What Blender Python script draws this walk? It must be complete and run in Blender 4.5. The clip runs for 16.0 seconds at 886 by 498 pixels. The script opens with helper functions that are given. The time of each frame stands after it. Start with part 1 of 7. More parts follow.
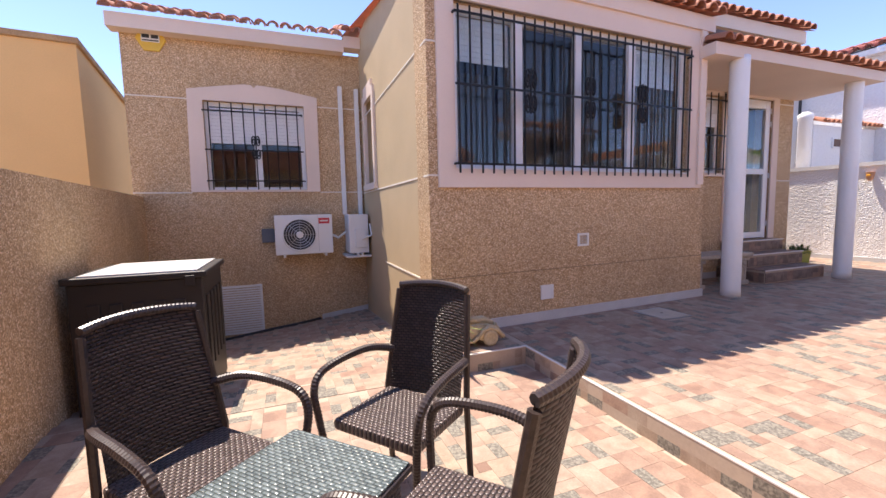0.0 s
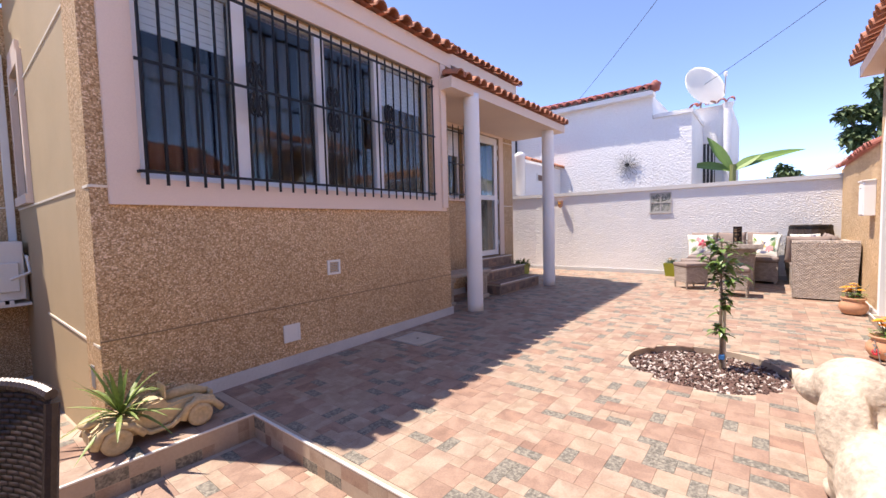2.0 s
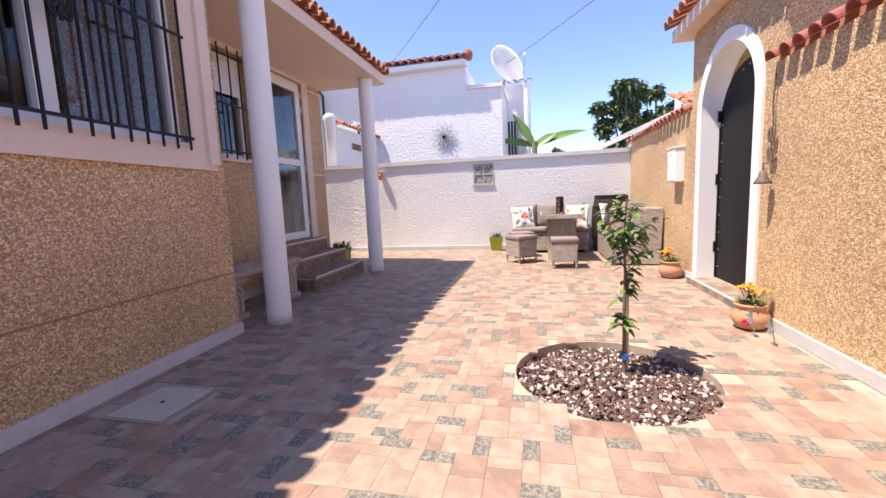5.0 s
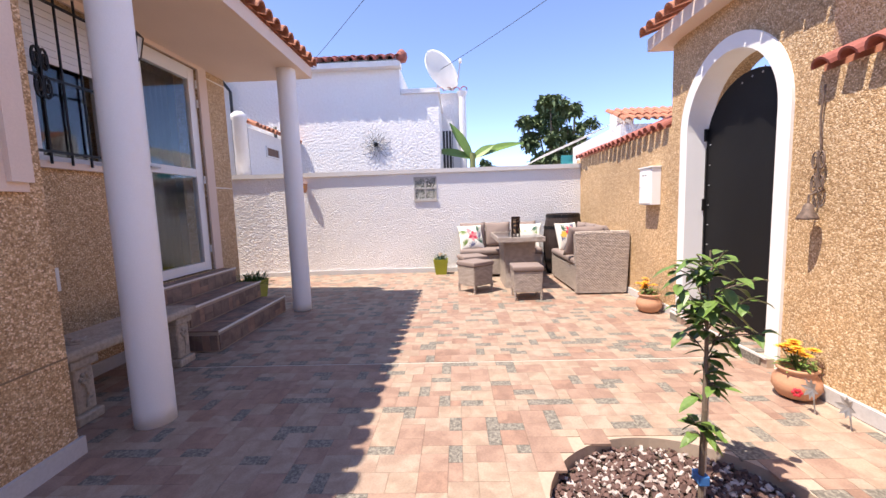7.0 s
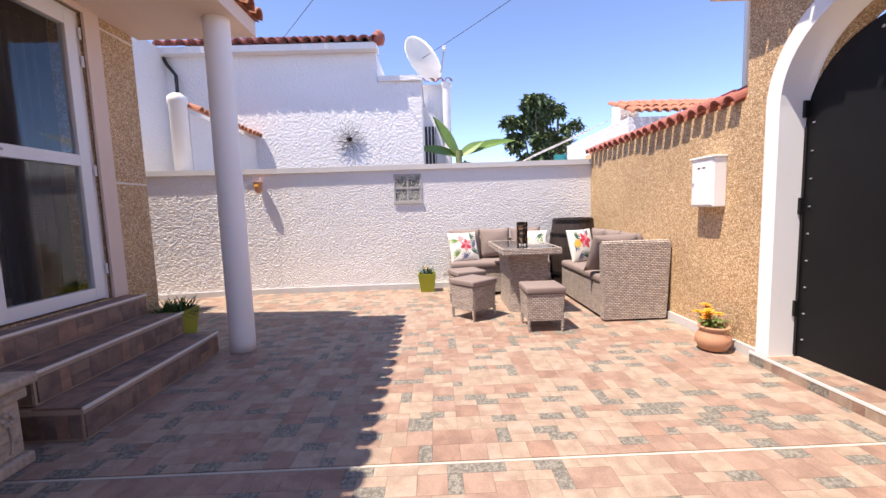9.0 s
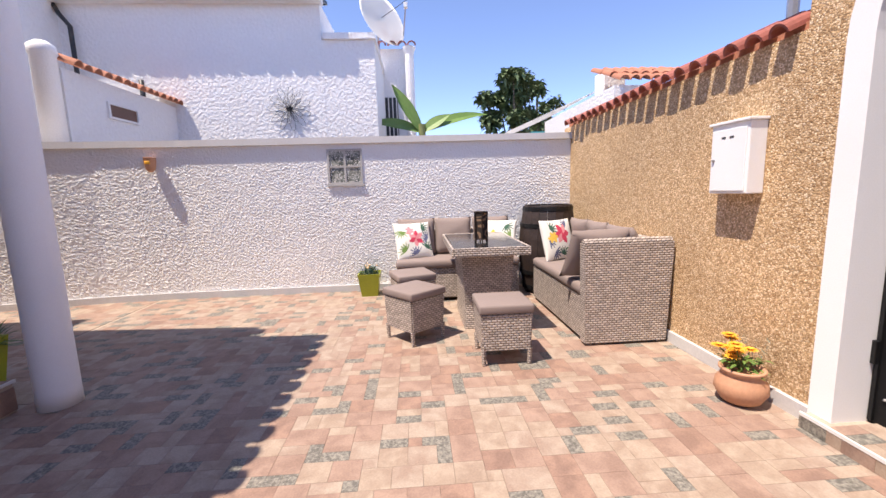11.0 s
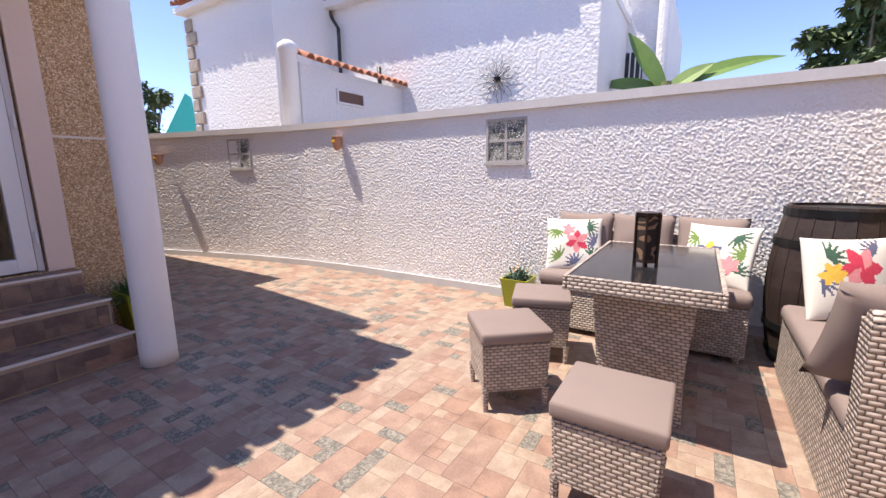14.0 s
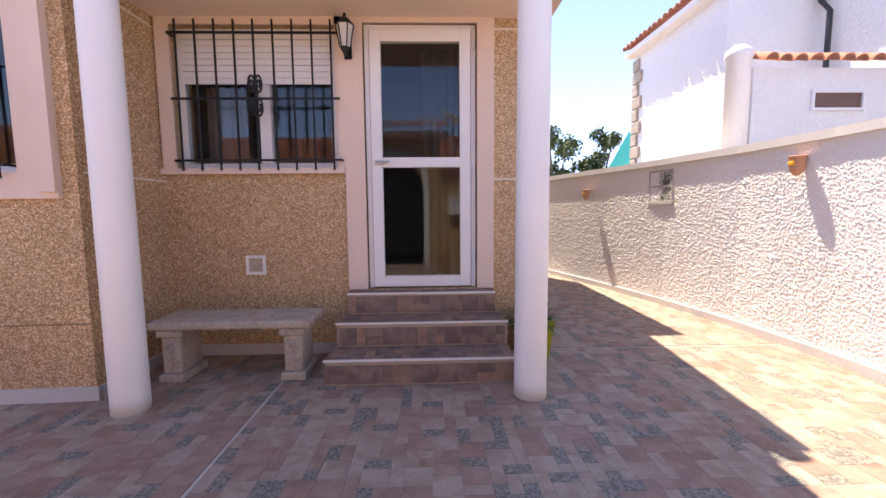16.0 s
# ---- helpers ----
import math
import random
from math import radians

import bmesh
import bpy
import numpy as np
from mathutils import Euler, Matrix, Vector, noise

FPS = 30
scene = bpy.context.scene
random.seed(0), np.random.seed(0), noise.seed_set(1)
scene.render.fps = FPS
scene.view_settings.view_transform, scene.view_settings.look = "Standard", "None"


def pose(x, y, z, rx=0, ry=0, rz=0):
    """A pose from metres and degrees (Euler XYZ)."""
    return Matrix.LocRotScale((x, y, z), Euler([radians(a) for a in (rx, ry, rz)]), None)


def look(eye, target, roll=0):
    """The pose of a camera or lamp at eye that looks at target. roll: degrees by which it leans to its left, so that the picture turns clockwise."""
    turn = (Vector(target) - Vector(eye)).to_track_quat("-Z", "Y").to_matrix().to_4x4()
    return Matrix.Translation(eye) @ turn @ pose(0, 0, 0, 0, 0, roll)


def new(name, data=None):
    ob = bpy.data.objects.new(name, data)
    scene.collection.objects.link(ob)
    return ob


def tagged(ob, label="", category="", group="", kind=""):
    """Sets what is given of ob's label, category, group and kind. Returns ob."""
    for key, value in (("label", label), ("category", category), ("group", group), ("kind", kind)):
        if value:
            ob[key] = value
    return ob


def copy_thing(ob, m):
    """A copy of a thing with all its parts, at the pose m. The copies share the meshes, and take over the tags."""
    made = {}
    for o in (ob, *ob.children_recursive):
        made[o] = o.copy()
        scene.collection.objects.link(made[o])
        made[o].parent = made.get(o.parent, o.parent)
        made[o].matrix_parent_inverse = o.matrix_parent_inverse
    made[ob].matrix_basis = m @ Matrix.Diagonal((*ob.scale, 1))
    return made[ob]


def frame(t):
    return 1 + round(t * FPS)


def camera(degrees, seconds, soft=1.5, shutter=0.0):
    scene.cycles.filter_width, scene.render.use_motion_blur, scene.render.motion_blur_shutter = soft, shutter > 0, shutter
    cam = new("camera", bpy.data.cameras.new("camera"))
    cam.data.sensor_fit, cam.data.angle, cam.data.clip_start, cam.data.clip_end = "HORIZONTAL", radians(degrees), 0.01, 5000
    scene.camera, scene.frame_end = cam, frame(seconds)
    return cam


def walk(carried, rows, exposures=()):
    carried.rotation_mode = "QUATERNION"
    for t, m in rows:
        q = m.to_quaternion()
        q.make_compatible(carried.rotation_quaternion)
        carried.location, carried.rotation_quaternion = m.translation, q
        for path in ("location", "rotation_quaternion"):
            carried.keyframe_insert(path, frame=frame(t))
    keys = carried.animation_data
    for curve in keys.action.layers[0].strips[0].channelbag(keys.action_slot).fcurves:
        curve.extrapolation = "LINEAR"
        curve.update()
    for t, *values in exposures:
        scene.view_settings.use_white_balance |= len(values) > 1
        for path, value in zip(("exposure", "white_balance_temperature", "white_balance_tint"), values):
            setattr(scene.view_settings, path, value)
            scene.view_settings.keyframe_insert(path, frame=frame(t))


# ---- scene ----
cam = camera(95.0, 16.0)
PATH = [
    (0, (0.154, -0.013, 1.098), (0.862, 1.848, 0.912), -1.3),
    (0.5, (0.302, 0.028, 1.104), (1.317, 1.744, 0.956), -1.4),
    (1, (0.447, 0.076, 1.101), (1.729, 1.607, 0.99), -1.5),
    (1.5, (0.586, 0.182, 1.118), (2.045, 1.547, 1.024), -1.6),
    (2, (0.743, 0.279, 1.127), (2.297, 1.532, 1.011), -1.5),
    (2.5, (0.954, 0.369, 1.089), (2.569, 1.541, 0.959), -2.1),
    (3, (1.154, 0.487, 1.06), (2.83, 1.565, 0.892), -2.3),
    (3.5, (1.349, 0.627, 1.042), (3.105, 1.564, 0.842), -2.2),
    (4, (1.586, 0.741, 1.047), (3.415, 1.517, 0.818), -2.1),
    (4.5, (1.767, 0.87, 1.029), (3.658, 1.472, 0.78), -2.0),
    (4.7, (1.87, 0.951, 1.006), (3.781, 1.488, 0.762), -2.2),
    (6.8, (2.849, 1.471, 1.171), (4.834, 1.557, 0.942), -1.9),
    (7, (2.946, 1.515, 1.183), (4.933, 1.585, 0.967), -1.9),
    (7.5, (3.257, 1.536, 1.183), (5.247, 1.59, 0.993), -1.7),
    (8, (3.544, 1.569, 1.169), (5.537, 1.608, 0.997), -1.7),
    (8.5, (3.855, 1.638, 1.184), (5.847, 1.648, 1.005), -1.7),
    (9, (4.137, 1.668, 1.166), (6.127, 1.631, 0.968), -1.9),
    (9.5, (4.418, 1.616, 1.183), (6.403, 1.532, 0.951), -2.0),
    (10, (4.721, 1.542, 1.177), (6.699, 1.403, 0.915), -2.0),
    (10.2, (4.826, 1.5, 1.175), (6.802, 1.343, 0.907), -1.8),
    (12.3, (5.743, 0.709, 1.199), (7.704, 0.808, 0.823), -1.3),
    (12.5, (5.803, 0.638, 1.201), (7.759, 0.807, 0.819), -1.3),
    (13, (5.991, 0.531, 1.166), (7.914, 0.918, 0.777), -1.2),
    (13.5, (6.269, 0.478, 1.189), (8.107, 1.165, 0.807), -0.9),
    (14, (6.501, 0.477, 1.181), (8.165, 1.526, 0.818), -0.6),
    (14.5, (6.679, 0.502, 1.195), (8.048, 1.921, 0.861), -0.3),
    (14.7, (6.759, 0.524, 1.19), (7.972, 2.081, 0.867), -0.1),
    (15, (6.828, 0.609, 1.177), (7.786, 2.34, 0.883), -0.2),
    (15.5, (6.913, 0.743, 1.201), (7.413, 2.664, 0.956), -0.2),
    (16, (6.975, 0.826, 1.209), (7.032, 2.816, 1.018), -0.5),
]
walk(cam, [(t, look(eye, target, roll)) for t, eye, target, roll in PATH],
     exposures=[(0, 2.25, 7200, 15), (1.5, 2.1, 7200, 15), (4.5, 2.16, 7200, 15), (9, 2.05, 7200, 15), (13, 1.86, 7050, 15), (14.5, 2.15, 7250, 15), (16, 2.72, 7900, 16)])

# ---- light ----
SUN_WAY = Vector((0.207, -0.375, -1.0)).normalized()      # the way the sunlight travels
world = bpy.data.worlds.new("sky")
world.use_nodes = True
scene.world = world
_n = world.node_tree.nodes
_bg = _n["Background"]
_sky = _n.new("ShaderNodeTexSky")
_sky.sky_type = "NISHITA"
_sky.sun_disc = False
_sky.sun_elevation = math.asin(-SUN_WAY.z)
_sky.sun_rotation = math.atan2(-SUN_WAY.x, -SUN_WAY.y)
_sky.air_density, _sky.dust_density, _sky.ozone_density = 0.7, 0.0, 4.0
_sky.altitude = 3500
_air = _n.new("ShaderNodeVectorMath")
_air.operation = "MULTIPLY"
_air.inputs[1].default_value = (0.80, 0.75, 0.77)
world.node_tree.links.new(_sky.outputs[0], _air.inputs[0])
world.node_tree.links.new(_air.outputs[0], _bg.inputs[0])
_bg.inputs[1].default_value = 0.15
_sun = bpy.data.lights.new("sun", "SUN")
_sun.energy, _sun.angle, _sun.color = 2.0, radians(0.53), (1.0, 0.95, 0.87)
sun = new("sun", _sun)
sun.matrix_world = look((0, 0, 20), Vector((0, 0, 20)) + SUN_WAY)


# ---- materials ----
def mat(name, base=(0.5, 0.5, 0.5), rough=0.7, metal=0.0, var=0.12, scale=6.0, bump=0.0, bscale=60.0, spec=None, rnd=0.0):
    """A plain surface: base colour with soft large stains and fine grain, relief and its own roughness."""
    m = bpy.data.materials.new(name)
    m.use_nodes = True
    nt = m.node_tree
    p = nt.nodes["Principled BSDF"]
    p.inputs["Roughness"].default_value, p.inputs["Metallic"].default_value = rough, metal
    if spec is not None:
        p.inputs["Specular IOR Level"].default_value = spec
    tc = nt.nodes.new("ShaderNodeTexCoord")
    src = tc.outputs["Object"]
    big = nt.nodes.new("ShaderNodeTexNoise")
    big.inputs["Scale"].default_value, big.inputs["Detail"].default_value = scale, 6
    fine = nt.nodes.new("ShaderNodeTexNoise")
    fine.inputs["Scale"].default_value, fine.inputs["Detail"].default_value = bscale, 3
    nt.links.new(src, big.inputs["Vector"])
    nt.links.new(src, fine.inputs["Vector"])
    add = nt.nodes.new("ShaderNodeMath")
    add.operation = "ADD"
    nt.links.new(big.outputs["Fac"], add.inputs[0])
    nt.links.new(fine.outputs["Fac"], add.inputs[1])
    last = add.outputs[0]
    if rnd:
        oi = nt.nodes.new("ShaderNodeObjectInfo")
        mr = nt.nodes.new("ShaderNodeMath")
        mr.operation = "MULTIPLY_ADD"
        mr.inputs[1].default_value = rnd
        nt.links.new(oi.outputs["Random"], mr.inputs[0])
        nt.links.new(last, mr.inputs[2])
        last = mr.outputs[0]
    ramp = nt.nodes.new("ShaderNodeMapRange")
    ramp.inputs["From Min"].default_value, ramp.inputs["From Max"].default_value = 0.6, 1.4 + rnd
    ramp.inputs["To Min"].default_value, ramp.inputs["To Max"].default_value = 1 - var, 1 + var
    nt.links.new(last, ramp.inputs["Value"])
    mul = nt.nodes.new("ShaderNodeVectorMath")
    mul.operation = "SCALE"
    mul.inputs[0].default_value = base
    nt.links.new(ramp.outputs[0], mul.inputs["Scale"])
    nt.links.new(mul.outputs[0], p.inputs["Base Color"])
    if bump:
        b = nt.nodes.new("ShaderNodeBump")
        b.inputs["Strength"].default_value, b.inputs["Distance"].default_value = 1.0, bump
        nt.links.new(add.outputs[0], b.inputs["Height"])
        nt.links.new(b.outputs[0], p.inputs["Normal"])
    return m


def ramp_node(nt, stops, interp="LINEAR"):
    r = nt.nodes.new("ShaderNodeValToRGB")
    e = r.color_ramp.elements
    r.color_ramp.interpolation = interp
    e[0].position, e[0].color = stops[0][0], (*stops[0][1], 1)
    e[1].position, e[1].color = stops[-1][0], (*stops[-1][1], 1)
    for pos, col in stops[1:-1]:
        x = e.new(pos)
        x.color = (*col, 1)
    return r


def pebble(name, tone=1.0):
    """Exposed pebble render: small stones of tan, cream and brown in a sandy bed."""
    m = bpy.data.materials.new(name)
    m.use_nodes = True
    nt = m.node_tree
    p = nt.nodes["Principled BSDF"]
    p.inputs["Roughness"].default_value = 0.85
    tc = nt.nodes.new("ShaderNodeTexCoord")
    v = nt.nodes.new("ShaderNodeTexVoronoi")
    v.inputs["Scale"].default_value = 125
    n = nt.nodes.new("ShaderNodeTexNoise")
    n.inputs["Scale"].default_value, n.inputs["Detail"].default_value = 1.3, 5
    nt.links.new(tc.outputs["Object"], v.inputs["Vector"])
    nt.links.new(tc.outputs["Object"], n.inputs["Vector"])
    sep = nt.nodes.new("ShaderNodeSeparateColor")
    nt.links.new(v.outputs["Color"], sep.inputs[0])
    s = tone
    r = ramp_node(nt, [(0.0, (0.19 * s, 0.11 * s, 0.052 * s)), (0.35, (0.29 * s, 0.183 * s, 0.093 * s)), (0.7, (0.37 * s, 0.25 * s, 0.14 * s)), (1.0, (0.50 * s, 0.385 * s, 0.26 * s))])
    nt.links.new(sep.outputs[0], r.inputs[0])
    edge = nt.nodes.new("ShaderNodeMapRange")
    edge.inputs["From Min"].default_value, edge.inputs["From Max"].default_value = 0.25, 0.75
    edge.inputs["To Min"].default_value, edge.inputs["To Max"].default_value = 1.05, 0.72
    nt.links.new(v.outputs["Distance"], edge.inputs["Value"])
    st = nt.nodes.new("ShaderNodeMapRange")
    st.inputs["From Min"].default_value, st.inputs["From Max"].default_value = 0.3, 0.7
    st.inputs["To Min"].default_value, st.inputs["To Max"].default_value = 0.86, 1.1
    nt.links.new(n.outputs["Fac"], st.inputs["Value"])
    k = nt.nodes.new("ShaderNodeMath")
    k.operation = "MULTIPLY"
    nt.links.new(edge.outputs[0], k.inputs[0])
    nt.links.new(st.outputs[0], k.inputs[1])
    mul = nt.nodes.new("ShaderNodeVectorMath")
    mul.operation = "SCALE"
    nt.links.new(r.outputs[0], mul.inputs[0])
    nt.links.new(k.outputs[0], mul.inputs["Scale"])
    nt.links.new(mul.outputs[0], p.inputs["Base Color"])
    b = nt.nodes.new("ShaderNodeBump")
    b.invert = True
    b.inputs["Strength"].default_value, b.inputs["Distance"].default_value = 0.8, 0.004
    nt.links.new(v.outputs["Distance"], b.inputs["Height"])
    nt.links.new(b.outputs[0], p.inputs["Normal"])
    return m


def glass(name, tint=(0.9, 0.95, 0.95)):
    m = bpy.data.materials.new(name)
    m.use_nodes = True
    p = m.node_tree.nodes["Principled BSDF"]
    p.inputs["Base Color"].default_value = (*tint, 1)
    p.inputs["Roughness"].default_value, p.inputs["Transmission Weight"].default_value, p.inputs["IOR"].default_value = 0.02, 1.0, 1.4
    return m


PEBBLE = pebble("pebble_render", 1.9)
CREAM = mat("cream_paint", (0.76, 0.61, 0.51), 0.75, var=0.06, scale=2, bump=0.001, bscale=120)
BANDM = mat("pale_joint_strip", (0.75, 0.68, 0.58), 0.8, var=0.08)
WHITE = mat("white_paint", (0.85, 0.84, 0.83), 0.6, var=0.04, scale=2, bump=0.0006, bscale=150)
STUCCO = mat("white_rough_stucco", (0.87, 0.855, 0.84), 0.85, var=0.05, scale=1.2, bump=0.005, bscale=75)
FARWHITE = mat("white_house_paint", (0.8, 0.79, 0.79), 0.85, var=0.05, scale=0.8, bump=0.02, bscale=20)
PVC = mat("white_window_profile", (0.78, 0.78, 0.78), 0.35, var=0.02)
IRON = mat("black_wrought_iron", (0.012, 0.012, 0.013), 0.45, 0.4, var=0.2)
SKIRT = mat("grey_marble_skirting", (0.55, 0.54, 0.54), 0.4, var=0.12, scale=5)
TERRA = mat("terracotta_roof_tile", (0.42, 0.17, 0.10), 0.8, var=0.3, scale=4, bump=0.002, bscale=50, rnd=0.3)
REDTILE = mat("dark_red_roof_tile", (0.33, 0.10, 0.075), 0.7, var=0.25, scale=4, rnd=0.3)
DARKDOOR = mat("dark_gate_paint", (0.010, 0.010, 0.011), 0.5, 0.0, var=0.25, scale=3, bump=0.0004, bscale=90, spec=0.15)
# indoor dimness is put into this dark plaster colour
INTER = mat("plaster_darkened_for_dimness", (0.14, 0.13, 0.125), 0.9, var=0.1)
CURT = mat("grey_curtain_cloth", (0.22, 0.205, 0.20), 0.9, var=0.12)
ORANGE = mat("ochre_render", (0.85, 0.50, 0.20), 0.85, var=0.06, scale=1.5, bump=0.001)
GLASS = glass("window_glass")
GROUT = mat("sandy_grout", (0.42, 0.33, 0.26), 0.9, var=0.1)


# ---- mesh helpers ----
def part(name, bm, material, parent=None, label="", smooth=False):
    me = bpy.data.meshes.new(name)
    bm.to_mesh(me)
    bm.free()
    for m in (material if isinstance(material, (list, tuple)) else [material]):
        me.materials.append(m)
    if smooth:
        for f in me.polygons:
            f.use_smooth = True
    ob = new(name, me)
    if parent is not None:
        ob.parent = parent
    if label:
        ob["label"] = label
    return ob


def box(bm, x0, x1, y0, y1, z0, z1, bevel=0.0):
    r = bmesh.ops.create_cube(bm, size=1.0)
    vs = r["verts"]
    bmesh.ops.scale(bm, verts=vs, vec=(abs(x1 - x0), abs(y1 - y0), abs(z1 - z0)))
    bmesh.ops.translate(bm, verts=vs, vec=((x0 + x1) / 2, (y0 + y1) / 2, (z0 + z1) / 2))
    if bevel:
        es = list({e for v in vs for e in v.link_edges})
        bmesh.ops.bevel(bm, geom=es, offset=bevel, segments=2, affect="EDGES", profile=0.5)
    return bm


def boxes(*bs, bevel=0.0):
    bm = bmesh.new()
    for b in bs:
        box(bm, *b, bevel=bevel)
    return bm


def tube(bm, pts, r, n=8, closed=False, radii=None):
    """A round bar along the points."""
    pts = [Vector(p) for p in pts]
    rings = []
    for i, p in enumerate(pts):
        a = pts[i - 1] if (i or closed) else p
        b = pts[(i + 1) % len(pts)] if (i < len(pts) - 1 or closed) else p
        d = (b - a).normalized()
        u = d.orthogonal().normalized() if not rings else (rings_u - d * rings_u.dot(d)).normalized()
        rings_u = u
        w = d.cross(u)
        rr = radii[i] if radii else r
        rings.append([bm.verts.new(p + (u * math.cos(t) + w * math.sin(t)) * rr) for t in [2 * math.pi * k / n for k in range(n)]])
    for i in range(len(rings) - (0 if closed else 1)):
        a, b = rings[i], rings[(i + 1) % len(rings)]
        for k in range(n):
            bm.faces.new((a[k], a[(k + 1) % n], b[(k + 1) % n], b[k]))
    if not closed:
        bm.faces.new(rings[0][::-1])
        bm.faces.new(rings[-1])
    return bm


def lathe(bm, prof, n=24, at=(0, 0, 0)):
    """A turned shape from (radius, height) rows."""
    rings = []
    for r, z in prof:
        rings.append([bm.verts.new((at[0] + r * math.cos(2 * math.pi * k / n), at[1] + r * math.sin(2 * math.pi * k / n), at[2] + z)) for k in range(n)])
    for a, b in zip(rings, rings[1:]):
        for k in range(n):
            bm.faces.new((a[k], a[(k + 1) % n], b[(k + 1) % n], b[k]))
    bm.faces.new(rings[0][::-1])
    bm.faces.new(rings[-1])
    return bm


def empty(name, at=(0, 0, 0), label="", category="", group="", kind="", turn=0.0):
    ob = new(name)
    ob.matrix_world = pose(*at, 0, 0, turn)
    return tagged(ob, label, category, group, kind)


def setting(ob, label="", category=""):
    return tagged(ob, label, category, kind="structure")


def wall_with_holes(bm, a0, a1, z0, z1, thick0, thick1, holes, axis="x"):
    """A wall along x (or y) as blocks round its rectangular openings (a0, a1, z0, z1)."""
    cuts = sorted({a0, a1, *[h[0] for h in holes], *[h[1] for h in holes]})
    for c0, c1 in zip(cuts, cuts[1:]):
        mid = (c0 + c1) / 2
        zs = [z0]
        for h in sorted([h for h in holes if h[0] < mid < h[1]], key=lambda h: h[2]):
            zs += [h[2], h[3]]
        zs.append(z1)
        for b0, b1 in zip(zs[::2], zs[1::2]):
            if b1 - b0 > 1e-4:
                if axis == "x":
                    box(bm, c0, c1, thick0, thick1, b0, b1)
                else:
                    box(bm, thick0, thick1, c0, c1, b0, b1)
    return bm


def roof_tile_mesh(length=0.42, w=0.16, r=0.075, t=0.014):
    """One barrel tile lying along +y, slightly tapered, open below."""
    bm = bmesh.new()
    seg = 8
    rows = []
    for y, k in ((0, 1.0), (length, 0.82)):
        outer = [bm.verts.new((k * r * math.cos(math.pi * i / seg), y, k * r * math.sin(math.pi * i / seg))) for i in range(seg + 1)]
        inner = [bm.verts.new((k * (r - t) * math.cos(math.pi * i / seg), y, k * (r - t) * math.sin(math.pi * i / seg))) for i in range(seg + 1)]
        rows.append((outer, inner))
    (o0, i0), (o1, i1) = rows
    for i in range(seg):
        bm.faces.new((o0[i], o0[i + 1], o1[i + 1], o1[i]))
        bm.faces.new((i0[i + 1], i0[i], i1[i], i1[i + 1]))
        bm.faces.new((o0[i + 1], o0[i], i0[i], i0[i + 1]))
        bm.faces.new((o1[i], o1[i + 1], i1[i + 1], i1[i]))
    for i in (0, seg):
        bm.faces.new((o0[i], o1[i], i1[i], i0[i]) if i == 0 else (i0[i], i1[i], o1[i], o0[i]))
    me = bpy.data.meshes.new("roof_tile")
    bm.to_mesh(me)
    bm.free()
    return me


TILE_MESH = roof_tile_mesh()
TILE_MESH.materials.append(TERRA)
TILE_SMALL = roof_tile_mesh(0.3, 0.13, 0.058, 0.012)
TILE_SMALL.materials.append(REDTILE)
TILE_RED = roof_tile_mesh(0.5, 0.22, 0.105, 0.02)
TILE_RED.materials.append(REDTILE)


def tile_row(parent, start, along, down, count, pitch=0.17, rows=1, mesh=TILE_MESH, run=0.36, flip=True):
    """Barrel tiles side by side from start, each pointing up the slope (against down)."""
    along, up = Vector(along).normalized(), -Vector(down).normalized()
    nrm = along.cross(up).normalized()
    if nrm.z < 0:
        nrm = -nrm
    rot = Matrix((along, up, along.cross(up))).transposed()
    if rot.col[2].z < 0:
        rot = Matrix((-along, up, (-along).cross(up))).transposed()
    for j in range(rows):
        for i in range(count):
            ob = new("roof_tile", mesh)
            p = Vector(start) + along * (pitch * (i + 0.5)) + up * (run * j) + nrm * (0.012 * (j % 2)) + Vector((random.uniform(-.006, .006), random.uniform(-.012, .012), random.uniform(-.004, .004)))
            ob.matrix_world = Matrix.Translation(p) @ rot.to_4x4() @ pose(0, 0, 0, random.uniform(-1, 1), 0, random.uniform(-2, 2))
            ob.parent = parent


# ---- ground ----
TERR = 1.92        # edge of the upper terrace
LEDGE = 2.76       # front edge of the ledge along the house
LOW = -0.14


def low_z(x, y):
    s = max(0.0, y - 2.9)
    return LOW - 0.083 * s - 0.12 * max(0.0, 1.29 - x) * min(1.0, s / 3.5)

BED = (4.36, 0.655, 0.53)


def ground_sheet():
    bm = boxes((-400, 400, -400, 400, -1.6, -1.2))
    setting(part("ground", bm, mat("far_earth", (0.25, 0.2, 0.15), 0.95, var=0.2, scale=0.3)), "dry sandy earth round the plots", "ground")


ground_sheet()


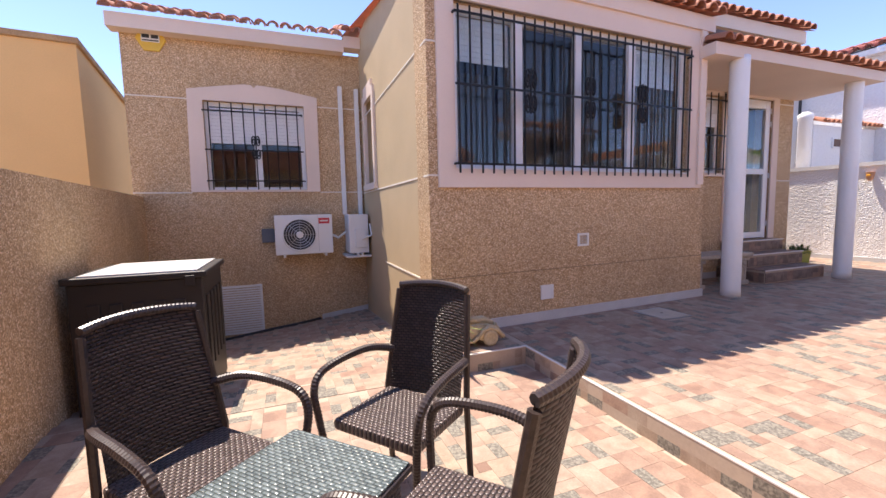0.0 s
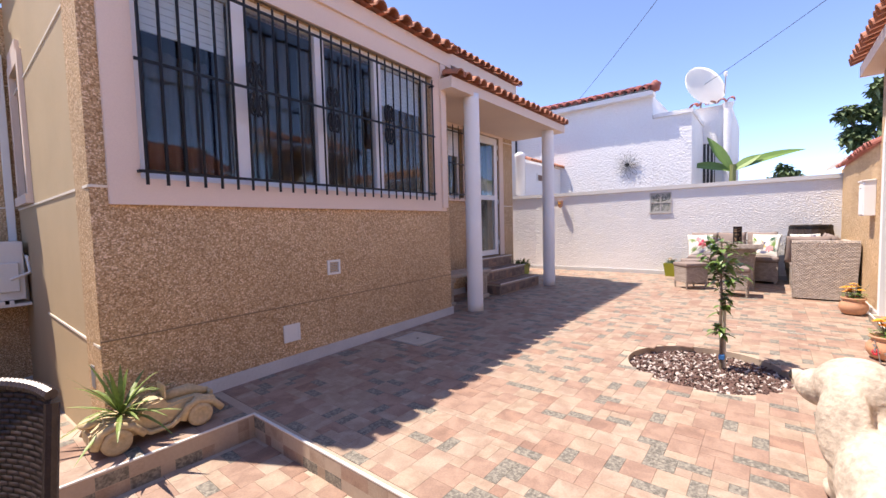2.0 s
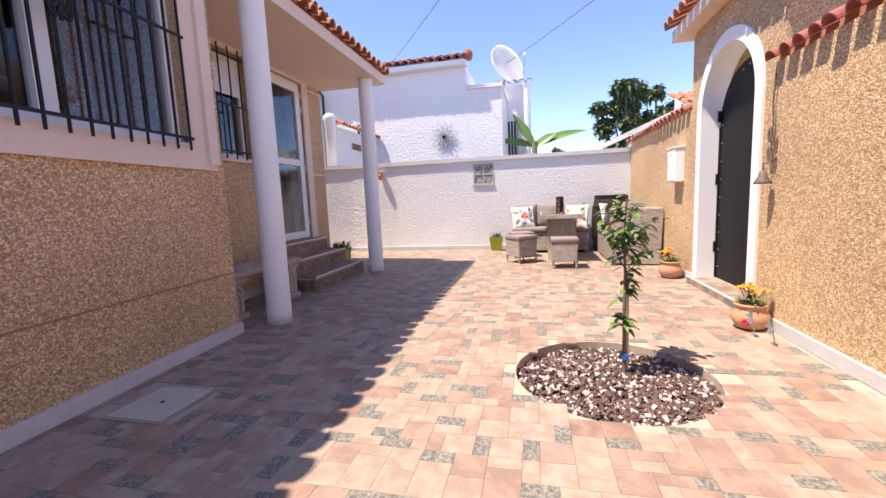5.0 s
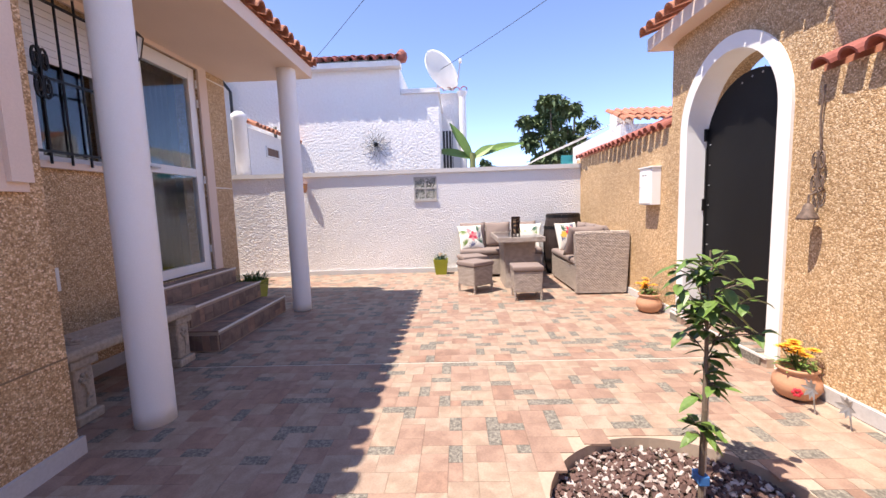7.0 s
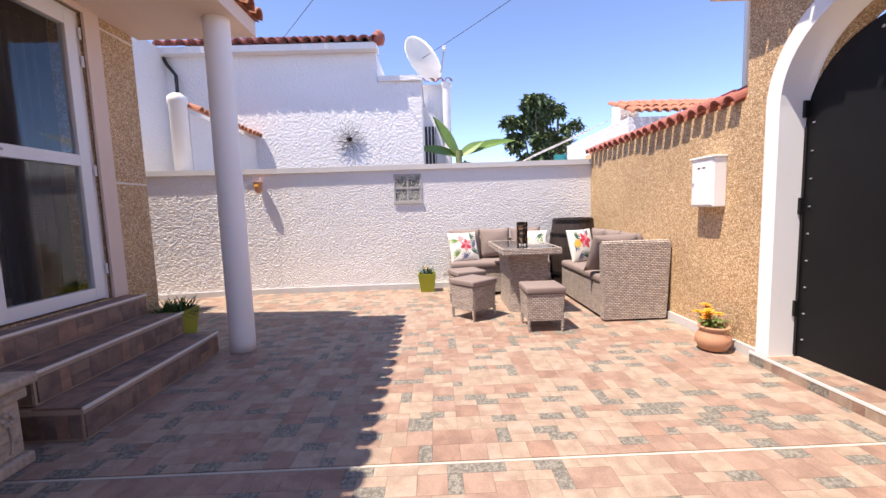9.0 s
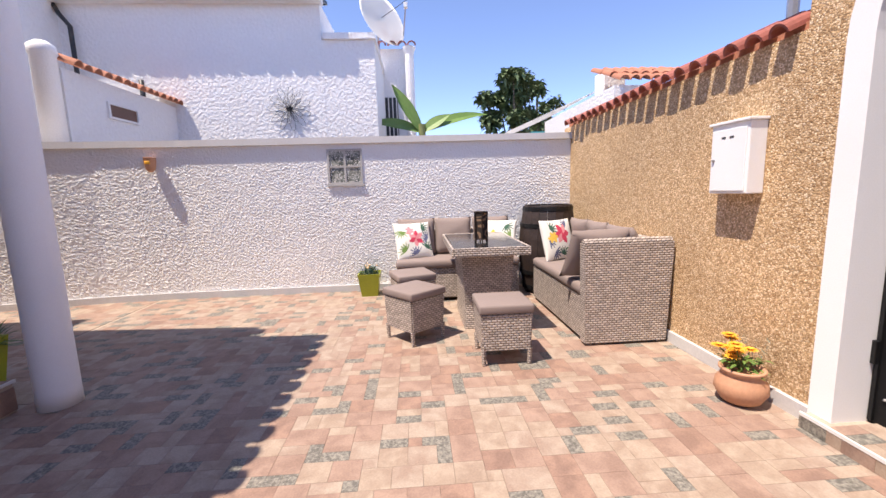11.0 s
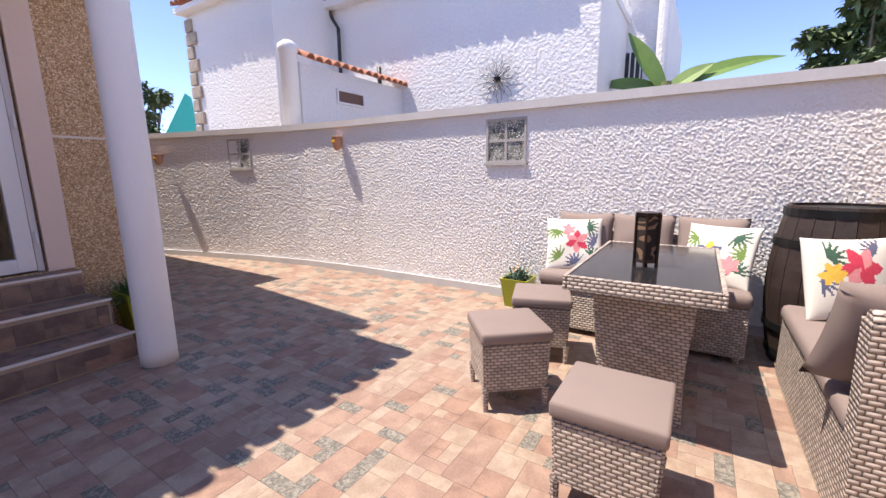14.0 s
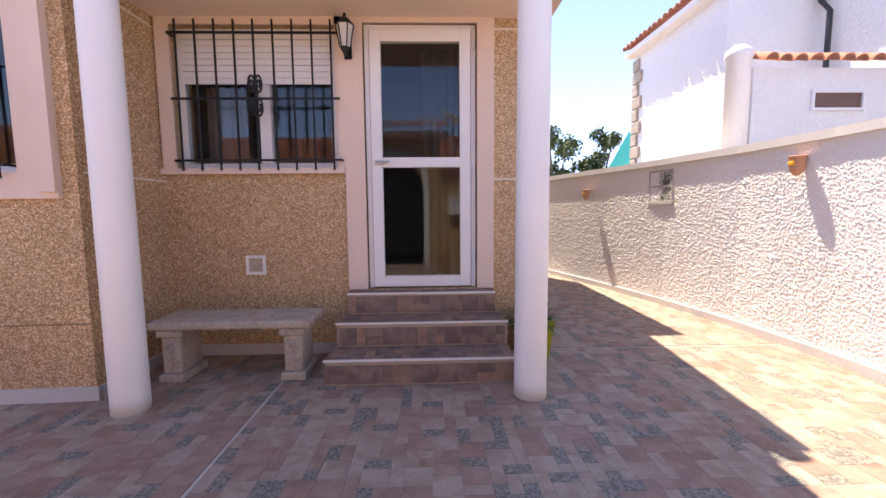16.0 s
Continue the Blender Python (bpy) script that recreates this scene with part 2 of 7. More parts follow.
def terrace_slab():
    """Upper terrace with the round planting hole cut through its top."""
    bm = bmesh.new()
    cx, cy, r = BED
    n = 48
    ring = [bm.verts.new((cx + r * math.cos(2 * math.pi * k / n), cy + r * math.sin(2 * math.pi * k / n), -0.004)) for k in range(n)]
    low = [bm.verts.new((v.co.x, v.co.y, -0.16)) for v in ring]
    s = 0.7
    corner = []
    for k in range(n):
        c, q = math.cos(2 * math.pi * k / n), math.sin(2 * math.pi * k / n)
        m = s / max(abs(c), abs(q))
        corner.append(bm.verts.new((cx + c * m, cy + q * m, -0.004)))
    for k in range(n):
        j = (k + 1) % n
        bm.faces.new((ring[k], corner[k], corner[j], ring[j]))
        bm.faces.new((low[k], ring[k], ring[j], low[j]))
    bm.faces.new(low)
    x0, x1, y0, y1 = cx - s, cx + s, cy - s, cy + s
    for a0, a1, b0, b1 in ((TERR, x0, -0.9, 4.3), (x1, 11.0, -0.9, 4.3), (x0, x1, -0.9, y0), (x0, x1, y1, 4.3), (7.6, 11.5, 4.3, 14.0), (1.0, TERR, LEDGE, 3.4)):
        vs = [bm.verts.new((a, b, -0.004)) for a, b in ((a0, b0), (a1, b0), (a1, b1), (a0, b1))]
        bm.faces.new(vs)
    bmesh.ops.recalc_face_normals(bm, faces=bm.faces)
    for f in bm.faces:
        if len(f.verts) == 4 and abs(f.normal.z) > 0.9 and f.normal.z < 0:
            f.normal_flip()
    return setting(part("floor", bm, GROUT), "patio floor of printed stone-look tiles in salmon, beige and grey", "floor")


floor = terrace_slab()


def lower_floor():
    bm = bmesh.new()
    nx, ny = 24, 44
    g = [[bm.verts.new((x, y, low_z(x, y) - 0.004)) for x in [-2.2 + 4.12 * i / nx for i in range(nx + 1)]] for y in [-2.0 + 8.6 * j / ny for j in range(ny + 1)]]
    for j in range(ny):
        for i in range(nx):
            bm.faces.new((g[j][i], g[j][i + 1], g[j + 1][i + 1], g[j + 1][i]))
    return setting(part("lower_floor", bm, GROUT), "lower patio floor of printed stone-look tiles", "floor")


lower = lower_floor()

# ---- house ----
FRONT, RECESS, CORNER, HEND = 3.27, 4.24, 1.29, 7.88
WIN = (1.52, 4.30, 1.46, 2.86)
EAVE = 3.05


# the front block stands two degrees askew of the porch wall
FRONT_TURN = pose(CORNER, FRONT, 0, 0, 0, 2.6) @ Matrix.Diagonal((1.06, 1, 1, 1)) @ pose(-CORNER, -FRONT, 0)


def askew(ob):
    ob.matrix_world = FRONT_TURN @ ob.matrix_world
    return ob


def house_walls():
    bm = wall_with_holes(bmesh.new(), CORNER, 4.60, -0.5, EAVE, FRONT, FRONT + 0.28, [WIN])
    askew(setting(part("wall_front", bm, PEBBLE), "tan pebble-rendered house wall", "wall"))
    bm = wall_with_holes(bmesh.new(), FRONT + 0.28, 6.4, -0.9, 3.7, CORNER, CORNER + 0.28, [(5.42, 6.02, 1.5, 2.7)], axis="y")
    box(bm, CORNER, CORNER + 0.28, FRONT + 0.28, 6.4, 3.7, 3.72)
    setting(part("wall_side", bm, mat("smooth_tan_render", (0.50, 0.37, 0.22), 0.85, var=0.1, scale=2, bump=0.002, bscale=90)), "pale tan rendered side wall of the house", "wall")
    bm = wall_with_holes(bmesh.new(), 4.32, HEND, -0.1, 3.7, RECESS, RECESS + 0.26, [(4.93, 6.22, 1.56, 2.68), (6.44, 7.36, 0.55, 2.70)])
    setting(part("wall_porch", bm, PEBBLE), "tan pebble-rendered wall under the porch", "wall")
    setting(part("wall_return", boxes((4.5, 4.80, FRONT + 0.34, RECESS, -0.1, EAVE)), PEBBLE), "tan pebble-rendered return wall beside the bench", "wall")
    setting(part("wall_end", boxes((HEND - 0.26, HEND, RECESS + 0.26, 9.0, -0.1, 3.7)), PEBBLE), "tan pebble-rendered end wall of the house", "wall")
    setting(part("wall_rear", boxes((8.05, 8.35, 6.3, 9.2, -0.1, 4.6)), PEBBLE), "rear wing wall", "wall")
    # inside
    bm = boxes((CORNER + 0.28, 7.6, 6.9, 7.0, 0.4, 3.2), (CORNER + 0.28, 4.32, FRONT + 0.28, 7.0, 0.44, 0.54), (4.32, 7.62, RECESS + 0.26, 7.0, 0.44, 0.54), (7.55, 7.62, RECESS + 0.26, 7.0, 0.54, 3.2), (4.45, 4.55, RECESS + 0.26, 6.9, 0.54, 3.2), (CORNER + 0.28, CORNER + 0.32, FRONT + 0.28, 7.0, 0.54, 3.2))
    setting(part("wall_inside", bm, INTER), "plastered rooms behind the windows, dimness put into their dark colour", "wall")
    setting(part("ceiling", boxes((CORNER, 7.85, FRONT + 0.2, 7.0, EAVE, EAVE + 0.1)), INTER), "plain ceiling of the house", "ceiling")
    # nook wall, with the window
    bm = wall_with_holes(bmesh.new(), -1.70, CORNER + 0.28, -1.0, 3.45, 6.4, 6.66, [(-0.83, 0.46, 1.44, 2.66)])
    setting(part("wall_nook", bm, PEBBLE), "tan pebble-rendered wall of the back corner", "wall")
    setting(part("wall_nook_inside", boxes((-1.5, 1.3, 8.6, 8.7, 0.4, 3.4), (-1.5, 1.3, 6.66, 8.7, 0.3, 0.4), (-1.5, 1.3, 6.66, 8.7, 3.3, 3.4), (-1.6, -1.5, 6.66, 8.7, 0.3, 3.4), (1.3, 1.4, 6.66, 8.7, 0.3, 3.4)), INTER), "room behind the window, dimness put into its dark colour", "wall")


house_walls()

# left boundary wall, leaning outward to the back
bm = bmesh.new()
box(bm, -0.2, 0.0, -5.0, 4.3, -1.0, 1.37)
bmesh.ops.rotate(bm, verts=bm.verts, cent=(0, 0, 0), matrix=Matrix.Rotation(radians(6.0), 3, "Z"))
bmesh.ops.translate(bm, verts=bm.verts, vec=(-1.16, 2.3, 0))
setting(part("wall_left", bm, PEBBLE), "tan pebble-rendered boundary wall", "wall")
setting(part("wall_behind", boxes((-2.2, 4.2, -2.2, -2.0, -1.0, 1.9)), PEBBLE), "tan boundary wall behind", "wall")

# ---- columns and porch ----
def column(x, y):
    ob = empty("column", (x, y, 0), "smooth round white painted porch column", "column", "porch columns", "structure")
    bm = bmesh.new()
    lathe(bm, [(0.105, 0.0), (0.104, 0.1), (0.1, 2.70), (0.1, 2.78)], 40)
    part("shaft", bm, WHITE, ob, smooth=True)


column(5.115, 3.28)
column(7.61, 3.37)

porch = empty("porch_roof", (4.6, 4.24, 2.75), "cream porch roof slab edged with terracotta barrel tiles", "porch roof", kind="structure")
def under(parent):
    bpy.context.view_layer.update()
    inv = parent.matrix_world.inverted()
    for c in parent.children:
        if c.matrix_parent_inverse == Matrix.Identity(4):
            c.matrix_parent_inverse = inv


bm = boxes((4.602, 7.96, 3.2, RECESS, 2.74, 2.87))
part("slab", bm, CREAM, porch)
tile_row(porch, (4.62, 3.13, 2.885), (1, 0, 0), (0, -1, -0.25), 20, 0.168, rows=3)
bm = bmesh.new()
vs = [bm.verts.new(c) for c in ((4.61, 3.165, 2.872), (7.98, 3.165, 2.872), (7.98, RECESS, 3.12), (4.61, RECESS, 3.12))]
bm.faces.new(vs)
bmesh.ops.solidify(bm, geom=bm.faces[:], thickness=0.02)
part("roof_deck", bm, TERRA, porch)
under(porch)

# ---- main roofs ----
roof = empty("roof", (4.6, 5, 3.7), "terracotta barrel tiled house roof on cream eaves", "roof", kind="structure")
front_roof = empty("roof", (2.9, 4, 3.2), "terracotta barrel tiles over the wide window on a cream eave", "roof", kind="structure")
part("eave", boxes((CORNER, 4.62, FRONT - 0.06, FRONT + 0.3, EAVE, EAVE + 0.16)), CREAM, front_roof)
tile_row(front_roof, (CORNER + 0.02, FRONT - 0.16, EAVE + 0.17), (1, 0, 0), (0, -1, -0.22), 20, 0.168, rows=4)
part("eave", boxes((4.55, 7.95, RECESS - 0.08, RECESS + 0.3, 3.60, 3.78)), CREAM, roof)
tile_row(roof, (4.5, RECESS - 0.18, 3.79), (1, 0, 0), (0, -1, -0.42), 21, 0.168, rows=5)
bm = bmesh.new()
vs = [bm.verts.new(c) for c in ((4.5, 4.1, 3.785), (8.08, 4.1, 3.785), (8.08, 6.3, 4.66), (4.5, 6.3, 4.66), (4.5, 9.0, 3.7), (8.08, 9.0, 3.7))]
bm.faces.new((vs[0], vs[1], vs[2], vs[3]))
bm.faces.new((vs[3], vs[2], vs[5], vs[4]))
bmesh.ops.solidify(bm, geom=bm.faces[:], thickness=0.06)
part("roof_deck", bm, TERRA, roof)
part("roof_deck", boxes((4.5, 8.42, 6.3, 9.2, 4.6, 4.72)), TERRA, roof)
bm = bmesh.new()
vs = [bm.verts.new(c) for c in ((CORNER, FRONT - 0.13, EAVE + 0.165), (4.6, FRONT - 0.13, EAVE + 0.165), (4.6, 7.0, EAVE + 0.9), (CORNER, 7.0, EAVE + 0.9))]
bm.faces.new(vs)
bmesh.ops.solidify(bm, geom=bm.faces[:], thickness=0.05)
part("roof_deck", bm, TERRA, front_roof)
under(front_roof)
askew(front_roof)
# nook eave
part("eave", boxes((-1.78, 1.05, 6.22, 6.42, 3.43, 3.60), (1.05, 1.32, 6.22, 6.42, 3.50, 3.66)), CREAM, roof)
tile_row(roof, (-1.82, 6.14, 3.62), (1, 0, 0), (0, -1, -0.42), 17, 0.168, rows=3)
tile_row(roof, (1.0, 6.14, 3.70), (1, 0, 0), (0, -1, -0.42), 2, 0.168, rows=3)
under(roof)

# ---- fence wall ----
FENCE = [(10.10, -1.2), (10.10, 3.9), (10.04, 4.8), (9.88, 5.8), (9.62, 6.9), (9.28, 8.1), (8.9, 9.4), (8.3, 11.2)]


def fence_path(step):
    pts = [Vector(p) for p in FENCE]
    # smooth the bend
    out = []
    for a, b in zip(pts, pts[1:]):
        n = max(1, int((b - a).length / step))
        out += [a.lerp(b, i / n) for i in range(n)]
    out.append(pts[-1])
    return out


def fence_wall():
    top = 1.74
    path = [p for p in fence_path(0.007) if p.y < 4.4]
    path += [p for p in fence_path(0.011) if p.y >= 4.4]
    nz = int((top + 0.2) / 0.0075)
    verts, faces = [], []
    for i, p in enumerate(path):
        q = path[min(i + 1, len(path) - 1)] - path[max(i - 1, 0)]
        nrm = Vector((-q.y, q.x)).normalized()
        for k in range(nz + 1):
            z = -0.2 + (top + 0.2) * k / nz
            v = Vector((p.x, p.y * 1.0, z))
            a = noise.noise(v * 80.0) * 0.8 + noise.noise(v * 125.0) * 0.4 + noise.noise(v * 6.0) * 0.1
            d = 0.011 * max(0.0, a + 0.3)
            verts.append((p.x + nrm.x * d, p.y + nrm.y * d, z))
    for i in range(len(path) - 1):
        for k in range(nz):
            a = i * (nz + 1) + k
            faces.append((a, a + nz + 1, a + nz + 2, a + 1))
    me = bpy.data.meshes.new("wall_fence")
    me.from_pydata(verts, [], faces)
    me.materials.append(STUCCO)
    me.update()
    for f in me.polygons:
        f.use_smooth = True
    ob = setting(new("wall_fence", me), "white wall of rough thrown stucco between the plots", "wall")
    # body behind, cap and skirting
    def strip(name, off0, off1, z0, z1, m, parent=None):
        bm = bmesh.new()
        coarse = fence_path(0.25)
        rows = []
        for i, p in enumerate(coarse):
            q = coarse[min(i + 1, len(coarse) - 1)] - coarse[max(i - 1, 0)]
            nrm = Vector((-q.y, q.x)).normalized()
            a, b = p + nrm * off0, p + nrm * off1
            rows.append([bm.verts.new(c) for c in ((a.x, a.y, z0), (b.x, b.y, z0), (b.x, b.y, z1), (a.x, a.y, z1))])
        for r0, r1 in zip(rows, rows[1:]):
            for k in range(4):
                bm.faces.new((r0[k], r1[k], r1[(k + 1) % 4], r0[(k + 1) % 4]))
        bm.faces.new(rows[0])
        bm.faces.new(rows[-1][::-1])
        bmesh.ops.recalc_face_normals(bm, faces=bm.faces)
        return part(name, bm, m, parent)
    strip("wall_core", -0.20, -0.004, -0.2, top, STUCCO, ob)
    strip("cap", -0.24, 0.045, top - 0.002, top + 0.07, mat("grey_white_cap", (0.62, 0.60, 0.59), 0.8, var=0.08, scale=3), ob)
    setting(strip("baseboard", -0.004, 0.03, -0.01, 0.075, SKIRT), "grey-white marble skirting along the fence wall", "baseboard")
    return ob


fence = fence_wall()

# ---- right wall with the arched gate ----
RIGHT = -0.64
AX, AIN, AOUT, SPRING = 6.30, 0.53, 0.64, 1.76      # arch centre, inner and outer radius, spring height


def arch_points(r, n=24):
    return [(AX + r * math.cos(math.pi * k / n), SPRING + r * math.sin(math.pi * k / n)) for k in range(n + 1)]


def gate_tower():
    """Wall block with an arched opening."""
    bm = bmesh.new()
    x0, x1, z1 = 5.42, 7.14, 2.66
    inner = [(AX + AIN, 0.0)] + arch_points(AIN) + [(AX - AIN, 0.0)]
    n = len(inner)
    outer = []
    for k, (x, z) in enumerate(inner):
        if k == 0:
            outer.append((x1, 0.0))
        elif k == n - 1:
            outer.append((x0, 0.0))
        else:
            t = (k - 1) / (n - 3)
            # run up the far side, along the top and down the near side
            if t < 0.3:
                outer.append((x1, SPRING + (z1 - SPRING) * t / 0.3))
            elif t > 0.7:
                outer.append((x0, SPRING + (z1 - SPRING) * (1 - t) / 0.3))
            else:
                outer.append((x1 + (x0 - x1) * (t - 0.3) / 0.4, z1))
    ring = {}
    for y in (RIGHT, RIGHT - 0.34):
        ring[y] = ([bm.verts.new((x, y, z)) for x, z in inner], [bm.verts.new((x, y, z)) for x, z in outer])
    (fi, fo), (bi, bo) = ring[RIGHT], ring[RIGHT - 0.34]
    for k in range(n - 1):
        bm.faces.new((fi[k], fi[k + 1], fo[k + 1], fo[k]))
        bm.faces.new((bi[k + 1], bi[k], bo[k], bo[k + 1]))
        bm.faces.new((fi[k + 1], fi[k], bi[k], bi[k + 1]))
        bm.faces.new((fo[k], fo[k + 1], bo[k + 1], bo[k]))
    bmesh.ops.recalc_face_normals(bm, faces=bm.faces)
    setting(part("wall_gate", bm, PEBBLE), "tan pebble-rendered gate wall with an arched opening", "wall")
    # arch trim
    bm = bmesh.new()
    pi = [(AX + AIN - 0.003, 0.0)] + arch_points(AIN - 0.003) + [(AX - AIN + 0.003, 0.0)]
    po = [(AX + AOUT, 0.0)] + arch_points(AOUT) + [(AX - AOUT, 0.0)]
    rows = [[bm.verts.new((x, y, z)) for x, z in ps] for ps, y in ((pi, RIGHT - 0.2), (pi, RIGHT + 0.02), (po, RIGHT + 0.02), (po, RIGHT - 0.01))]
    for a, b in zip(rows, rows[1:]):
        for k in range(len(a) - 1):
            bm.faces.new((a[k], a[k + 1], b[k + 1], b[k]))
    bmesh.ops.recalc_face_normals(bm, faces=bm.faces)
    setting(part("trim", bm, WHITE), "white plaster surround of the arched gate", "trim")
    t = empty("gate_roof", (6.3, RIGHT, 2.7), "terracotta tiled roof over the gate on cream eaves", "roof", kind="structure")
    part("eave", boxes((5.0, 7.34, RIGHT - 0.5, RIGHT + 0.16, 2.66, 2.78)), CREAM, t)
    tile_row(t, (5.0, RIGHT + 0.24, 2.80), (1, 0, 0), (0, 1, -0.35), 14, 0.168, rows=2)
    under(t)


gate_tower()
setting(part("wall_right", boxes((7.14, 10.3, RIGHT - 0.22, RIGHT, -0.1, 1.88)), PEBBLE), "tan pebble-rendered boundary wall beside the sofa", "wall")
setting(part("wall_right_near", boxes((-3.0, 5.42, RIGHT - 0.3, RIGHT + 0.06, -0.1, 1.86)), PEBBLE), "tan pebble-rendered boundary wall beside the gate", "wall")
coping = empty("wall_coping", (8.7, RIGHT, 1.9), "terracotta barrel tile coping on the boundary wall", "coping", kind="structure")
tile_row(coping, (7.16, RIGHT + 0.07, 1.885), (1, 0, 0), (0, 1, -0.45), 20, 0.147, rows=1, mesh=TILE_SMALL)
tile_row(coping, (2.6, RIGHT + 0.13, 1.87), (1, 0, 0), (0, 1, -0.45), 19, 0.148, rows=1, mesh=TILE_SMALL)
part("bed", boxes((7.14, 10.2, RIGHT - 0.28, RIGHT - 0.02, 1.87, 1.925), (-3.0, 5.42, RIGHT - 0.32, RIGHT + 0.04, 1.85, 1.92)), TERRA, coping)
under(coping)
setting(part("baseboard_right", boxes((7.14 - 0.2, 10.06, RIGHT, RIGHT + 0.025, 0, 0.08), (-3.0, 5.44, RIGHT + 0.06, RIGHT + 0.085, 0, 0.08)), SKIRT), "grey marble skirting along the boundary wall", "baseboard")
setting(part("baseboard_porch", boxes((4.80, 4.82, FRONT + 0.18, RECESS - 0.02, 0, 0.09), (4.80, 6.2, RECESS - 0.02, RECESS, 0, 0.09)), SKIRT), "grey marble skirting along the porch", "baseboard")
askew(setting(part("baseboard_front", boxes((CORNER, 4.62, FRONT - 0.02, FRONT, 0, 0.09)), SKIRT), "grey marble skirting along the house", "baseboard"))

# ---- white house beyond the fence ----
WX = 12.8


def white_house():
    h = empty("white_house", (WX + 2, 6, 0), "white rendered neighbouring house with dark red roof tiles", "house")
    part("wall", boxes((WX, WX + 5, 2.75, 9.75, -1.3, 4.42)), FARWHITE, h)
    part("wall", boxes((WX + 0.004, WX + 2.5, 1.85, 2.75, -1.3, 3.8)), FARWHITE, h)
    part("parapet", boxes((WX - 0.06, WX + 2.6, 1.82, 2.72, 3.8, 3.9)), FARWHITE, h)
    part("cornice", boxes((WX - 0.22, WX + 0.1, 2.7, 7.0, 4.38, 4.5)), FARWHITE, h)
    tile_row(h, (WX - 0.26, 2.62, 4.52), (0, 1, 0), (-1, 0, -0.35), 20, 0.222, rows=2, mesh=TILE_RED)
    part("ridge_knob", lathe(bmesh.new(), [(0.10, -0.08), (0.13, 0.0), (0.12, 0.1), (0.05, 0.18)], 12, (WX - 0.15, 2.66, 4.56)), REDTILE, h, smooth=True)
    part("wing_wall", boxes((11.4, WX - 0.002, 7.0, 9.75, -1.3, 4.42)), FARWHITE, h)
    part("cornice", boxes((11.2, WX + 0.1, 7.0, 9.85, 4.42, 4.52)), FARWHITE, h)
    tile_row(h, (11.14, 6.95, 4.55), (0, 1, 0), (-1, 0, -0.35), 17, 0.168, rows=3, mesh=TILE_MESH)
    # annexe
    part("annexe_wall", boxes((10.5, WX - 0.002, 5.3, 5.5, -1.3, 2.72)), FARWHITE, h)
    bm = bmesh.new()
    lathe(bm, [(0.125, -1.3), (0.12, 2.82), (0.14, 2.85), (0.13, 2.93), (0.06, 2.98)], 16, (10.4, 5.4, 0))
    part("post", bm, STUCCO, h, smooth=True)
    tile_row(h, (10.5, 5.17, 2.75), (1, 0, 0), (0, -1, -0.4), 14, 0.165, rows=1, mesh=TILE_MESH)
    under(h)
    for i in range(3):
        pv = empty("solar_panel", (WX + 0.9, 3.7 + 1.25 * i, 4.7), "dark solar panel in a thin frame on the roof", "solar panel", "solar panels on the roof")
        part("glass", boxes((-0.7, 0.7, -0.6, 0.6, 0.0, 0.03)), DARKDOOR, pv)
        part("frame", boxes((-0.73, -0.7, -0.62, 0.62, -0.02, 0.04), (0.7, 0.73, -0.62, 0.62, -0.02, 0.04), (-0.7, 0.7, -0.62, -0.6, -0.02, 0.04), (-0.7, 0.7, 0.6, 0.62, -0.02, 0.04)), IRON, pv)
        part("rail", boxes((-0.6, 0.6, -0.03, 0.03, -0.28, -0.02)), IRON, pv)
        pv.matrix_world = pose(WX + 0.8, 3.5 + 1.25 * i, 4.83, 0, -14, 0)


white_house()

# ---- orange house ----
def slab_of(front, back):
    bm = bmesh.new()
    a, b = [bm.verts.new(c) for c in front], [bm.verts.new(c) for c in back]
    bm.faces.new(a)
    bm.faces.new(b[::-1])
    for i in range(len(a)):
        bm.faces.new((a[i], b[i], b[(i + 1) % len(a)], a[(i + 1) % len(a)]))
    bmesh.ops.recalc_face_normals(bm, faces=bm.faces)
    return bm


oh = empty("orange_house", (-5, 9, 0), "plain ochre-rendered neighbouring house", "house")
part("wall", slab_of(((-9, 7.4, -1), (-2.5, 7.4, -1), (-2.5, 7.4, 3.56), (-9, 7.4, 3.8)), ((-9, 11.4, -1), (-2.6, 11.4, -1), (-2.6, 11.4, 2.8), (-9, 11.4, 2.8))), ORANGE, oh)
# coping in a darker, mottled ochre than the wall below
part("roof_edge", slab_of(((-9, 7.36, 3.8), (-2.46, 7.36, 3.56), (-2.46, 7.36, 3.64), (-9, 7.36, 3.88)), ((-9, 11.4, 2.8), (-2.56, 11.4, 2.8), (-2.56, 11.4, 2.88), (-9, 11.4, 2.88))), mat("darker_ochre_coping", (0.45, 0.27, 0.13), 0.9, var=0.3, scale=3), oh, "darker coping along the wall top")
part("wall_vent", boxes((-3.6, -3.52, 7.385, 7.4, 1.95, 2.03)), DARKDOOR, oh)
under(oh)

